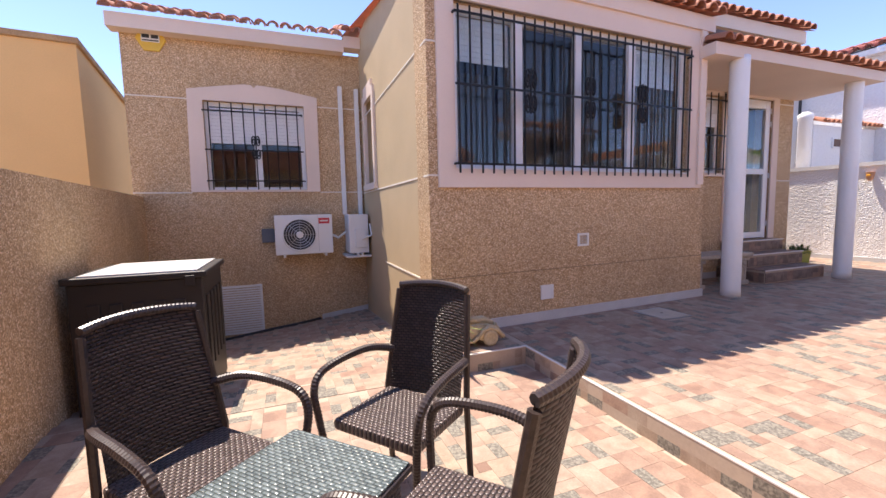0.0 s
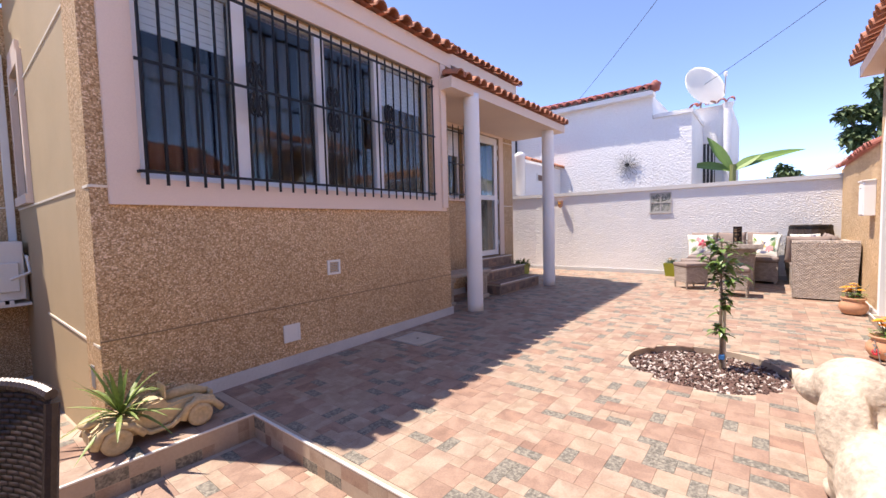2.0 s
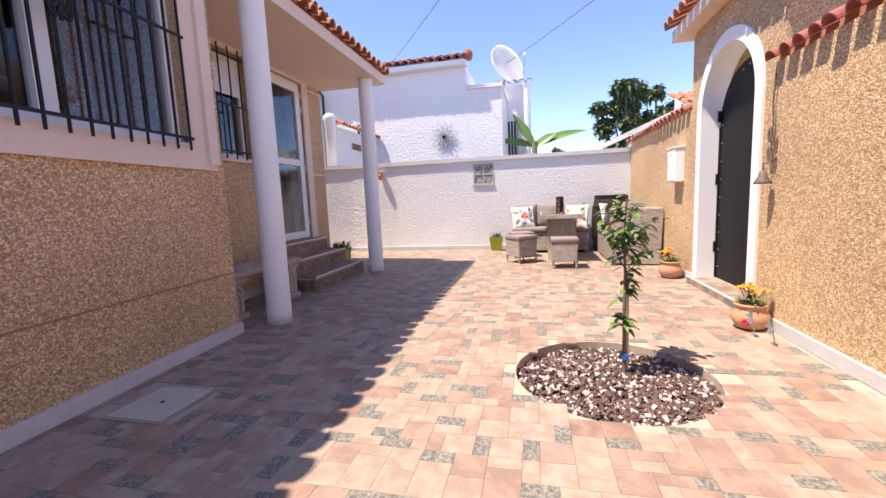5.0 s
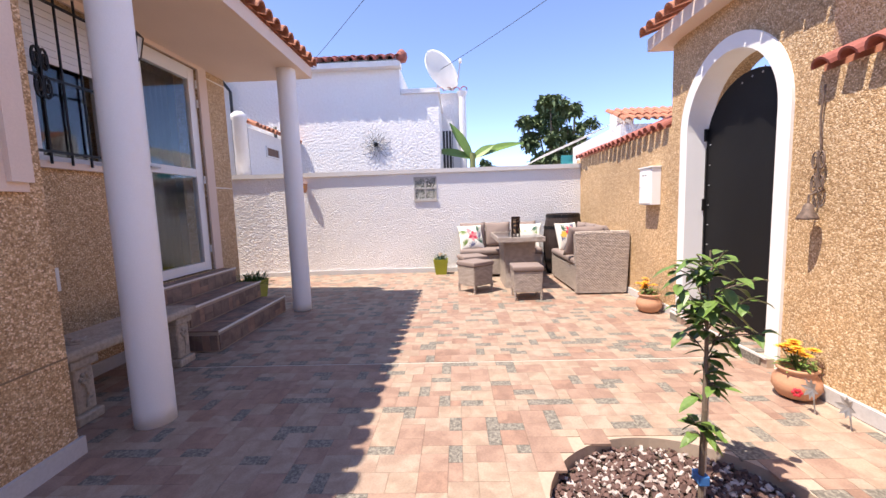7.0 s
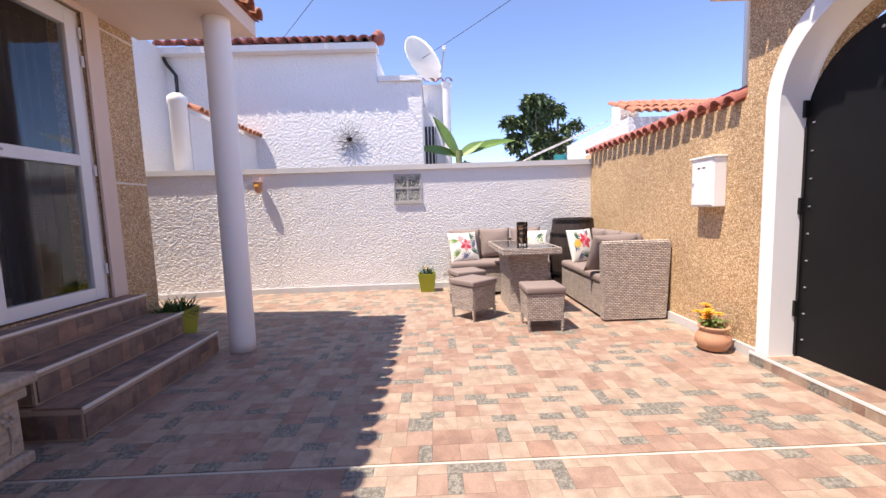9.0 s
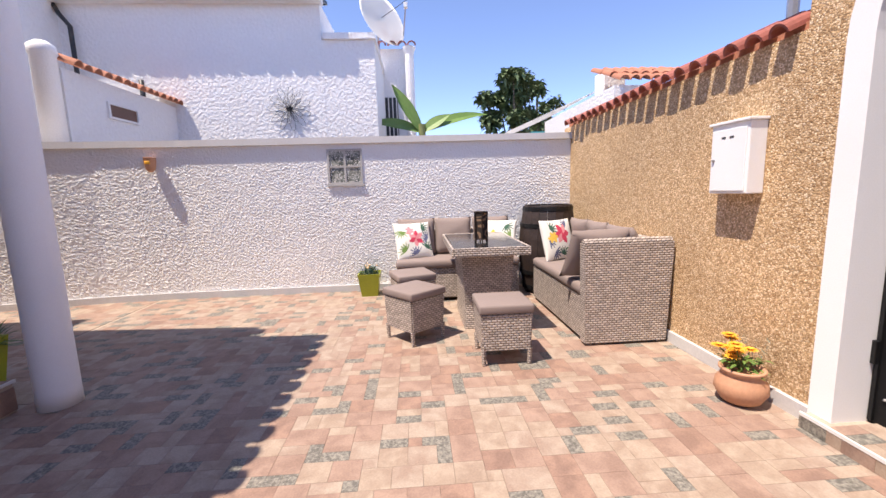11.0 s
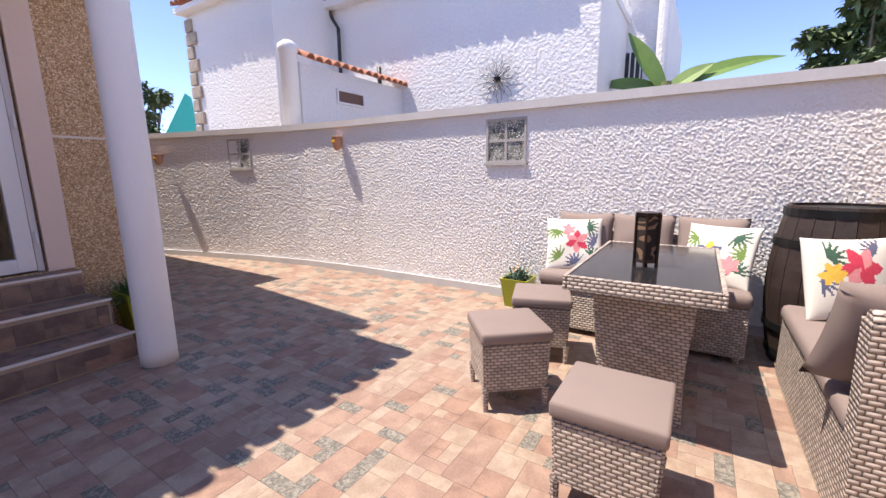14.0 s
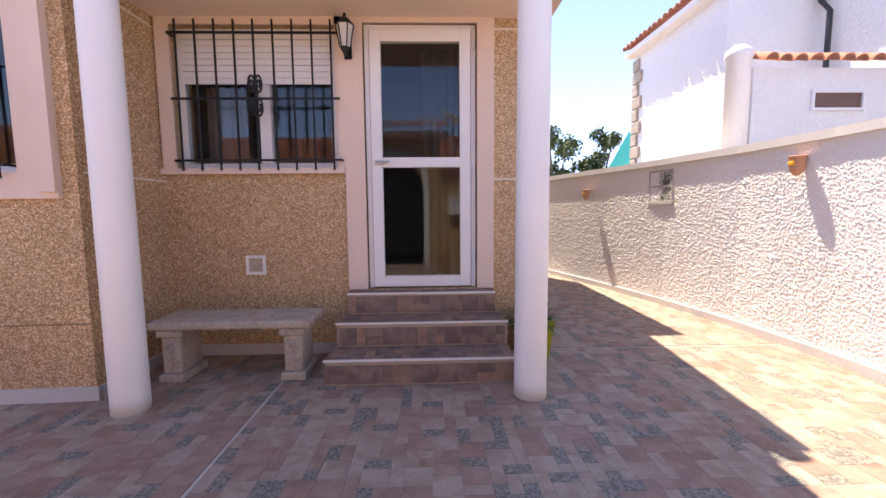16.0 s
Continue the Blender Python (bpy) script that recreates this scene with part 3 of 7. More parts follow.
# ---- more materials ----
def weave(name, col, dark, flat=False, bw=0.05, bh=0.013, rough=0.5):
    """Woven round strands: short bulging strips in rows, every other row half a strip along, dark between."""
    m = bpy.data.materials.new(name)
    m.use_nodes = True
    nt = m.node_tree
    p = nt.nodes["Principled BSDF"]
    p.inputs["Roughness"].default_value = rough

    def calc(op, a, b=None):
        n = nt.nodes.new("ShaderNodeMath")
        n.operation = op
        for k, q in enumerate((a, b)):
            if q is None:
                continue
            if isinstance(q, (int, float)):
                n.inputs[k].default_value = q
            else:
                nt.links.new(q, n.inputs[k])
        return n.outputs[0]

    tc = nt.nodes.new("ShaderNodeTexCoord")
    sep = nt.nodes.new("ShaderNodeSeparateXYZ")
    nt.links.new(tc.outputs["Object"], sep.inputs[0])
    if flat:
        u, v = sep.outputs[0], sep.outputs[1]
    else:
        u, v = calc("ADD", sep.outputs[0], sep.outputs[1]), sep.outputs[2]
    u, v = calc("DIVIDE", u, bw), calc("DIVIDE", v, bh)
    odd = calc("FLOORED_MODULO", calc("FLOOR", v), 2.0)
    u = calc("ADD", u, calc("MULTIPLY", odd, 0.5))
    su = calc("SINE", calc("MULTIPLY", calc("FRACT", u), math.pi))
    sv = calc("SINE", calc("MULTIPLY", calc("FRACT", v), math.pi))
    h = calc("MULTIPLY", calc("POWER", su, 0.45), calc("POWER", sv, 0.6))
    com = nt.nodes.new("ShaderNodeCombineXYZ")
    nt.links.new(calc("FLOOR", u), com.inputs[0])
    nt.links.new(calc("FLOOR", v), com.inputs[1])
    wn = nt.nodes.new("ShaderNodeTexWhiteNoise")
    nt.links.new(com.outputs[0], wn.inputs["Vector"])
    tone = calc("ADD", 0.75, calc("MULTIPLY", wn.outputs["Value"], 0.45))
    r = ramp_node(nt, [(0.0, dark), (0.22, dark), (0.5, tuple(c * 0.85 for c in col)), (1.0, col)])
    nt.links.new(h, r.inputs[0])
    mul = nt.nodes.new("ShaderNodeVectorMath")
    mul.operation = "SCALE"
    nt.links.new(r.outputs[0], mul.inputs[0])
    nt.links.new(tone, mul.inputs["Scale"])
    nt.links.new(mul.outputs[0], p.inputs["Base Color"])
    bp = nt.nodes.new("ShaderNodeBump")
    bp.inputs["Strength"].default_value, bp.inputs["Distance"].default_value = 0.9, bh * 0.45
    nt.links.new(h, bp.inputs["Height"])
    nt.links.new(bp.outputs[0], p.inputs["Normal"])
    return m


WICKER = weave("grey_beige_wicker", (0.50, 0.42, 0.365), (0.10, 0.075, 0.065), bw=0.036, bh=0.017)
WICKER_TOP = weave("grey_beige_wicker_flat", (0.50, 0.42, 0.365), (0.10, 0.075, 0.065), True, bw=0.0135, bh=0.03)
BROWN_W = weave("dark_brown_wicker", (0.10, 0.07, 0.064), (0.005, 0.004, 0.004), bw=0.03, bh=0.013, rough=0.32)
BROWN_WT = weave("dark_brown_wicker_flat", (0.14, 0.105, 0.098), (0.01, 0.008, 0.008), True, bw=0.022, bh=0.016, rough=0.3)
BROWN = mat("dark_brown_strand", (0.04, 0.027, 0.024), 0.4, var=0.4, scale=40, bump=0.002, bscale=120)
CUSHION = mat("taupe_cushion_cloth", (0.245, 0.19, 0.17), 0.95, var=0.08, scale=5, bump=0.0006, bscale=400)
CUSHW = mat("white_pillow_cloth", (0.78, 0.75, 0.68), 0.95, var=0.05)
LIME = mat("lime_green_glazed_pot", (0.30, 0.32, 0.02), 0.35, var=0.12, scale=8)
TERRACOTTA = mat("pale_terracotta_pot", (0.52, 0.27, 0.16), 0.7, var=0.15, scale=6, bump=0.0008)
SOIL = mat("dark_soil", (0.05, 0.035, 0.025), 0.95, var=0.3, bump=0.01, bscale=50)
STONE = mat("weathered_cast_stone", (0.43, 0.36, 0.29), 0.9, var=0.3, scale=9, bump=0.004, bscale=45)
SANDST = mat("cream_resin_ornament", (0.55, 0.42, 0.25), 0.7, var=0.25, scale=10, bump=0.001)
DOGM = mat("cream_grey_resin_dog", (0.50, 0.42, 0.34), 0.75, var=0.4, scale=9, bump=0.006, bscale=45)
_t = DOGM.node_tree
_sx = _t.nodes.new("ShaderNodeSeparateXYZ")
_ng = _t.nodes.new("ShaderNodeMath")
_ng.operation, _ng.inputs[1].default_value = "GREATER_THAN", 0.246
_mx = _t.nodes.new("ShaderNodeMix")
_mx.data_type = "RGBA"
_mx.inputs[7].default_value = (0.012, 0.01, 0.01, 1)
_old = _t.nodes["Principled BSDF"].inputs["Base Color"].links[0].from_socket
_t.links.new([q for q in _t.nodes if q.bl_idname == "ShaderNodeTexCoord"][0].outputs["Object"], _sx.inputs[0])
_t.links.new(_sx.outputs[1], _ng.inputs[0])
_t.links.new(_ng.outputs[0], _mx.inputs[0])
_t.links.new(_old, _mx.inputs[6])
_t.links.new(_mx.outputs[2], _t.nodes["Principled BSDF"].inputs["Base Color"])
LEAF = mat("citrus_leaf", (0.12, 0.20, 0.045), 0.4, var=0.35, scale=20)
BLADE = mat("spiky_leaf", (0.16, 0.22, 0.05), 0.5, var=0.35, scale=15)
GRASSM = mat("pot_grass_leaf", (0.07, 0.13, 0.03), 0.6, var=0.35, scale=15)
BLUEG = mat("blue_green_sprig", (0.07, 0.14, 0.11), 0.6, var=0.3, scale=20)
YELLOW = mat("yellow_orange_petal", (0.80, 0.38, 0.03), 0.6, var=0.2, scale=20)
REDP = mat("red_petal", (0.55, 0.03, 0.05), 0.6, var=0.2, scale=20)
TREEL = mat("tree_foliage", (0.10, 0.145, 0.06), 0.7, var=0.45, scale=1.5)
BANANA = mat("banana_leaf", (0.13, 0.22, 0.045), 0.45, var=0.25, scale=5)
TRUNKM = mat("grey_brown_bark", (0.16, 0.12, 0.09), 0.9, var=0.3, scale=20, bump=0.003)
STEEL = mat("grey_galvanised_metal", (0.45, 0.45, 0.46), 0.4, 0.7, var=0.1)
PLASTIC = mat("white_plastic_casing", (0.76, 0.75, 0.73), 0.45, var=0.03)
DARKP = mat("dark_plastic", (0.03, 0.03, 0.032), 0.5, var=0.2)
DECKBOX = mat("dark_brown_resin", (0.016, 0.012, 0.012), 0.5, var=0.2, bump=0.0006, bscale=60)
# sunlight on the box lid is put into this pale colour
LIDM = mat("lid_sheet_painted_sunlit", (0.62, 0.62, 0.62), 0.3, var=0.12, scale=8)
REDM = mat("red_badge", (0.6, 0.03, 0.04), 0.5, var=0.05)
TURQ = mat("turquoise_awning", (0.08, 0.55, 0.52), 0.8, var=0.06)
BARREL = mat("dark_stained_barrel_oak", (0.035, 0.022, 0.018), 0.55, var=0.4, scale=14, bump=0.001)
SIGNY = mat("yellow_sign_plastic", (0.72, 0.45, 0.05), 0.5, var=0.05)
PAPER = mat("pale_sign_label", (0.75, 0.72, 0.65), 0.6, var=0.05)
BLACKG = mat("black_patterned_table_glass", (0.02, 0.02, 0.022), 0.12, var=0.3, scale=30)
EDGET = mat("pale_step_edge_trim", (0.72, 0.70, 0.67), 0.5, var=0.05)
HATCHM = mat("beige_hatch_tile", (0.50, 0.44, 0.365), 0.7, var=0.15, scale=8, bump=0.001)


def pattern(name, cols):
    """Printed cloth: spots of colour on white."""
    m = bpy.data.materials.new(name)
    m.use_nodes = True
    nt = m.node_tree
    p = nt.nodes["Principled BSDF"]
    p.inputs["Roughness"].default_value = 0.9
    tc = nt.nodes.new("ShaderNodeTexCoord")
    n = nt.nodes.new("ShaderNodeTexNoise")
    n.inputs["Scale"].default_value, n.inputs["Detail"].default_value, n.inputs["Distortion"].default_value = 6, 2, 1.6
    nt.links.new(tc.outputs["Object"], n.inputs["Vector"])
    r = ramp_node(nt, cols, "CONSTANT")
    nt.links.new(n.outputs["Fac"], r.inputs[0])
    nt.links.new(r.outputs[0], p.inputs["Base Color"])
    return m


INK = {"white": CUSHW}
for _name, _col in (("leaf_green", (0.16, 0.26, 0.07)), ("dark_leaf", (0.05, 0.12, 0.08)), ("flower_red", (0.62, 0.05, 0.10)), ("flower_pink", (0.75, 0.28, 0.30)), ("sun_yellow", (0.80, 0.50, 0.08)), ("slate_blue", (0.12, 0.13, 0.22))):
    INK[_name] = mat("printed_" + _name, _col, 0.95, var=0.15, scale=20)


def pillow(w, d, h, n=14):
    """A stuffed square cushion: drawn-out corners, edges a little hollow, plump in the middle."""
    bm = bmesh.new()
    grid = {}
    for s in (1, -1):
        for i in range(n + 1):
            for j in range(n + 1):
                u, v = 2 * i / n - 1, 2 * j / n - 1
                rim = abs(u) > 0.999 or abs(v) > 0.999
                if rim and s < 0:
                    grid[s, i, j] = grid[1, i, j]
                    continue
                z = h / 2 * max(0.0, (1 - u * u) * (1 - v * v)) ** 0.42
                z *= 1 + 0.06 * math.sin(5 * u + 3 * v)
                grid[s, i, j] = bm.verts.new((u * w / 2 * (1 - 0.05 * (1 - v * v)), v * d / 2 * (1 - 0.05 * (1 - u * u)), s * z))
        for i in range(n):
            for j in range(n):
                q = [grid[s, i, j], grid[s, i + 1, j], grid[s, i + 1, j + 1], grid[s, i, j + 1]]
                bm.faces.new(q if s > 0 else q[::-1])
    return bm


def print_sprays(seed, flower):
    """Strokes of a tropical print: (u, v, angle, length, width, ink)."""
    rng = random.Random(seed)
    out = []
    for fu, fv, a in ((-0.55, 0.5, 40), (0.5, 0.62, 150), (0.62, -0.45, 250), (-0.5, -0.6, 320), (0.05, -0.75, 90), (-0.75, -0.05, 10)):
        a += rng.uniform(-30, 30)
        ink = rng.choice(("leaf_green", "dark_leaf", "leaf_green", "slate_blue"))
        for k in range(-3, 4):
            b = radians(a + 24 * k)
            out.append((fu + 0.2 * math.cos(b), fv + 0.2 * math.sin(b), b, 0.24, 0.035, ink))
    for fu, fv, size, inks in flower:
        for k in range(6):
            b = radians(60 * k + rng.uniform(-10, 10))
            out.append((fu + size * 0.5 * math.cos(b), fv + size * 0.5 * math.sin(b), b, size * 0.55, size * 0.3, inks[k % len(inks)]))
    return out


def leaf(bm, base, way, length, width, droop=0.3, n=3, up=Vector((0, 0, 1))):
    """A folded, drooping leaf of n quads a side."""
    way = Vector(way).normalized()
    side = way.cross(up)
    side = side.normalized() if side.length > 1e-3 else Vector((1, 0, 0))
    rows = []
    for i in range(n + 1):
        t = i / n
        p = Vector(base) + way * (length * t) - up * (droop * length * t * t)
        w = width * 0.5 * math.sin(math.pi * (0.12 + 0.86 * t))
        rows.append((bm.verts.new(p - side * w + up * w * 0.25), bm.verts.new(p), bm.verts.new(p + side * w + up * w * 0.25)))
    for a, b in zip(rows, rows[1:]):
        bm.faces.new((a[0], a[1], b[1], b[0]))
        bm.faces.new((a[1], a[2], b[2], b[1]))


def rod(parent, name, a, b, r, m, n=8):
    return part(name, tube(bmesh.new(), [a, b], r, n), m, parent)


def scroll_bm(x, y, z, h, w, gauge=0.009):
    """Wrought scroll ornament: mirrored curls round a bar."""
    bm = bmesh.new()
    for sx in (-1, 1):
        for sz in (-1, 1):
            pts = []
            for k in range(22):
                t = k / 21
                a = t * 3.4 * math.pi
                r = w * 0.5 * (1 - 0.75 * t)
                pts.append((x + sx * (w * 0.5 - r * math.cos(a)) , y, z + sz * h * 0.25 * (1 + (1 - 0.75 * t) * math.sin(a))))
            tube(bm, pts, gauge, 6)
    tube(bm, [(x, y, z - h / 2), (x, y, z + h / 2)], gauge, 6)
    return bm


def grille(label, x0, x1, z0, z1, y, rails, count, scrolls, ext=0.03, sc=(0.33, 0.058)):
    g = empty("window_grille", ((x0 + x1) / 2, y, z0), label, "window grille")
    for i in range(count):
        x = x0 + (x1 - x0) * i / (count - 1)
        part("bar", tube(bmesh.new(), [(x, y, z0), (x, y, z1)], 0.009, 6), IRON, g)
    for z in rails:
        part("rail", boxes((x0 - ext, x1 + ext, y - 0.006, y + 0.006, z - 0.009, z + 0.009)), IRON, g)
    for z in rails[:1] + rails[-1:]:
        for x in (x0 - ext, x1 + ext):
            part("bracket", boxes((x - 0.008, x + 0.008, y, y + 0.07, z - 0.008, z + 0.008)), IRON, g)
    for x, z in scrolls:
        part("scroll", scroll_bm(x, y - 0.008, z, sc[0], sc[1]), IRON, g)
    under(g)
    return g


def sash_window(name, label, x0, x1, z0, z1, y, cuts, fw=0.06):
    """Framed panes in a wall that runs along x."""
    w = empty(name, ((x0 + x1) / 2, y, z0), label, "window", kind="structure")
    part("window_frame", boxes((x0, x1, y, y + 0.06, z0, z0 + fw), (x0, x1, y, y + 0.06, z1 - fw, z1), (x0, x0 + fw, y, y + 0.06, z0 + fw, z1 - fw), (x1 - fw, x1, y, y + 0.06, z0 + fw, z1 - fw)), PVC, w)
    xs = [x0 + fw] + list(cuts) + [x1 - fw]
    for i, c in enumerate(cuts):
        part("mullion", boxes((c - 0.045, c + 0.045, y - 0.012, y + 0.05, z0 + fw, z1 - fw)), PVC, w)
    for a, b in zip(xs, xs[1:]):
        pane = part("pane", boxes((a, b, y + 0.026, y + 0.032, z0 + fw, z1 - fw)), GLASS, w)
        pane.visible_shadow = False
    under(w)
    return w


def curtain(x0, x1, z0, z1, y, m=CURT, waves=9):
    bm = bmesh.new()
    n = waves * 8
    rows = [(bm.verts.new((x0 + (x1 - x0) * i / n, y + 0.025 * math.sin(2 * math.pi * waves * i / n), z0)), bm.verts.new((x0 + (x1 - x0) * i / n, y + 0.025 * math.sin(2 * math.pi * waves * i / n + 0.3), z1))) for i in range(n + 1)]
    for a, b in zip(rows, rows[1:]):
        bm.faces.new((a[0], b[0], b[1], a[1]))
    bmesh.ops.solidify(bm, geom=bm.faces[:], thickness=0.004)
    return tagged(part("curtain", bm, m, smooth=True), "grey folded curtain hanging behind the glass", "curtain")


def shutter(x0, x1, z0, z1, y):
    s = empty("roller_shutter", ((x0 + x1) / 2, y, z0), "white slatted roller shutter, partly lowered", "roller shutter")
    n = max(2, int((z1 - z0) / 0.045))
    for i in range(n):
        a = z0 + (z1 - z0) * i / n
        part("slat", boxes((x0, x1, y, y + 0.012, a + 0.003, a + (z1 - z0) / n - 0.001)), PVC, s)
    under(s)
    return s


# ---- front window ----
askew(setting(part("trim_front_window", boxes((1.37, 4.51, FRONT - 0.03, FRONT + 0.02, 1.30, 1.46), (1.37, 1.52, FRONT - 0.03, FRONT + 0.02, 1.46, EAVE), (4.30, 4.42, FRONT - 0.03, FRONT + 0.02, 1.46, EAVE), (1.52, 4.30, FRONT - 0.03, FRONT + 0.02, 2.86, EAVE)), CREAM), "smooth cream surround of the wide window", "trim"))
askew(setting(part("trim_front_corner", boxes((4.42, 4.512, FRONT - 0.055, FRONT + 0.02, 1.34, EAVE - 0.002)), CREAM), "cream corner pier", "trim"))
askew(sash_window("window_1", "wide white sliding window with four panes", WIN[0], WIN[1], WIN[2], WIN[3], FRONT + 0.06, (2.17, 2.85, 3.52)))
askew(setting(part("sill_front", boxes((1.50, 4.32, FRONT - 0.02, FRONT + 0.06, 1.452, 1.475)), PVC), "white sill under the wide window", "sill"))
askew(grille("black wrought-iron grille over the wide window", 1.54, 4.24, 1.42, 2.80, FRONT - 0.07, [1.50, 2.16, 2.74], 27, [(2.22, 2.16), (2.88, 2.16), (3.54, 2.16)], sc=(0.40, 0.062)))
askew(curtain(1.56, 2.15, 1.5, 2.45, FRONT + 0.5, waves=5))
askew(curtain(2.2, 2.8, 1.5, 2.84, FRONT + 0.45, waves=6))
askew(curtain(2.9, 3.5, 1.5, 2.84, FRONT + 0.45, waves=6))
askew(shutter(1.58, 2.12, 2.42, 2.80, FRONT + 0.14))
askew(shutter(3.56, 4.24, 2.42, 2.80, FRONT + 0.14))

# ---- porch window and door ----
setting(part("trim_porch", boxes((4.82, 6.28, RECESS - 0.022, RECESS + 0.01, 2.68, 2.742), (4.82, 4.93, RECESS - 0.022, RECESS + 0.01, 1.56, 2.68), (6.22, 6.44, RECESS - 0.022, RECESS + 0.01, 1.56, 2.742), (6.28, 6.44, RECESS - 0.022, RECESS + 0.01, 0.55, 1.56), (7.36, 7.50, RECESS - 0.022, RECESS + 0.01, 0.55, 2.742), (6.44, 7.36, RECESS - 0.022, RECESS + 0.01, 2.70, 2.742)), CREAM), "smooth cream surround of the door and window", "trim")
setting(part("sill_porch", boxes((4.81, 6.28, RECESS - 0.05, RECESS + 0.05, 1.515, 1.56)), CREAM), "cream window sill", "sill")
sash_window("window_2", "white sliding window with a half-lowered shutter", 4.93, 6.22, 1.56, 2.68, RECESS + 0.07, (5.62,), 0.05)
shutter(4.98, 6.17, 2.24, 2.64, RECESS + 0.05)
grille("black wrought-iron grille over the porch window", 5.0, 6.2, 1.54, 2.70, RECESS - 0.06, [1.62, 2.10, 2.60], 9, [(5.6, 2.12)], 0.06)
curtain(5.0, 5.35, 1.6, 2.3, RECESS + 0.35, mat("beige_curtain_cloth", (0.4, 0.36, 0.32), 0.9, var=0.1), 4)

d = empty("door_1", (6.9, RECESS, 0.55), "closed white door with two dark glass panels", "door", kind="structure")
x0, x1, z0, z1, y = 6.45, 7.35, 0.555, 2.695, RECESS + 0.02
part("door_frame", boxes((x0, x0 + 0.035, y, y + 0.07, z0, z1), (x1 - 0.035, x1, y, y + 0.07, z0, z1), (x0 + 0.035, x1 - 0.035, y, y + 0.07, z1 - 0.035, z1)), PVC, d)
part("stile", boxes((x0 + 0.04, x0 + 0.13, y - 0.015, y + 0.045, z0 + 0.01, z1 - 0.04), (x1 - 0.13, x1 - 0.04, y - 0.015, y + 0.045, z0 + 0.01, z1 - 0.04), bevel=0.004), PVC, d)
part("rail", boxes((x0 + 0.13, x1 - 0.13, y - 0.013, y + 0.043, z0 + 0.01, z0 + 0.10), (x0 + 0.13, x1 - 0.13, y - 0.013, y + 0.043, 1.565, 1.645), (x0 + 0.13, x1 - 0.13, y - 0.013, y + 0.043, z1 - 0.13, z1 - 0.04)), PVC, d)
for a, b in ((z0 + 0.10, 1.565), (1.645, z1 - 0.13)):
    part("pane", boxes((x0 + 0.13, x1 - 0.13, y + 0.01, y + 0.016, a, b)), GLASS, d).visible_shadow = False
h = part("door_handle", tube(bmesh.new(), [(x0 + 0.075, y - 0.05, 1.605), (x0 + 0.19, y - 0.05, 1.605)], 0.009), STEEL, d)
part("handle_plate", boxes((x0 + 0.055, x0 + 0.16, y - 0.045, y - 0.015, 1.59, 1.62), bevel=0.008), PVC, d)
for z in (0.75, 1.5, 2.3, 2.5):
    part("hinge", tube(bmesh.new(), [(x1 - 0.015, y - 0.02, z), (x1 - 0.015, y - 0.02, z + 0.08)], 0.01), PVC, d)
under(d)
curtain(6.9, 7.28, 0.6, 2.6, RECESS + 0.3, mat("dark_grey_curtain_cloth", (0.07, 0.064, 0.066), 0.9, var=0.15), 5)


# ---- lantern ----
def wall_lantern(x, y, z):
    l = empty("wall_lantern", (x, y, z), "black hexagonal wall lantern with clear panes", "wall lamp")
    part("bracket", boxes((x - 0.03, x + 0.03, y - 0.015, y, z - 0.12, z + 0.1), bevel=0.004), IRON, l)
    part("arm", tube(bmesh.new(), [(x, y - 0.01, z - 0.08), (x, y - 0.09, z - 0.11), (x, y - 0.12, z - 0.06)], 0.009), IRON, l)
    c = (x, y - 0.12, z)
    part("roof", lathe(bmesh.new(), [(0.075, 0.09), (0.07, 0.1), (0.03, 0.145), (0.012, 0.155), (0.015, 0.17), (0.004, 0.185)], 6, c), IRON, l)
    part("base", lathe(bmesh.new(), [(0.012, -0.13), (0.016, -0.11), (0.03, -0.09), (0.04, -0.07)], 6, c), IRON, l)
    for k in range(6):
        a = 2 * math.pi * k / 6
        part("rib", tube(bmesh.new(), [(c[0] + 0.04 * math.cos(a), c[1] + 0.04 * math.sin(a), z - 0.07), (c[0] + 0.07 * math.cos(a), c[1] + 0.07 * math.sin(a), z + 0.09)], 0.005, 5), IRON, l)
    part("glass", lathe(bmesh.new(), [(0.036, -0.07), (0.066, 0.09)], 6, c), mat("frosted_lantern_glass", (0.6, 0.6, 0.58), 0.25, var=0.05), l)
    under(l)


wall_lantern(6.33, RECESS - 0.022, 2.53)


# ---- vents and plates ----
def vent(x, z, s, y, label, slats=True):
    v = empty("wall_vent", (x, y, z), label, "vent")
    part("frame", boxes((x - s, x + s, y - 0.014, y, z - s, z - s * 0.72), (x - s, x + s, y - 0.014, y, z + s * 0.72, z + s), (x - s, x - s * 0.72, y - 0.014, y, z - s * 0.72, z + s * 0.72), (x + s * 0.72, x + s, y - 0.014, y, z - s * 0.72, z + s * 0.72)), PLASTIC, v)
    if slats:
        for i in range(6):
            a = z - s * 0.7 + s * 1.4 * i / 6
            part("slat", boxes((x - s * 0.72, x + s * 0.72, y - 0.008, y - 0.002, a + 0.002, a + s * 0.16)), STEEL, v)
    else:
        part("plate", boxes((x - s * 0.72, x + s * 0.72, y - 0.01, y - 0.001, z - s * 0.72, z + s * 0.72)), PLASTIC, v)
    under(v)
    return v


askew(vent(2.87, 0.777, 0.065, FRONT, "small white square wall vent with grey slats"))
askew(vent(2.445, 0.28, 0.07, FRONT, "white square cover plate low on the wall", False))
vent(5.51, 0.765, 0.08, RECESS, "small white square wall vent with grey slats")

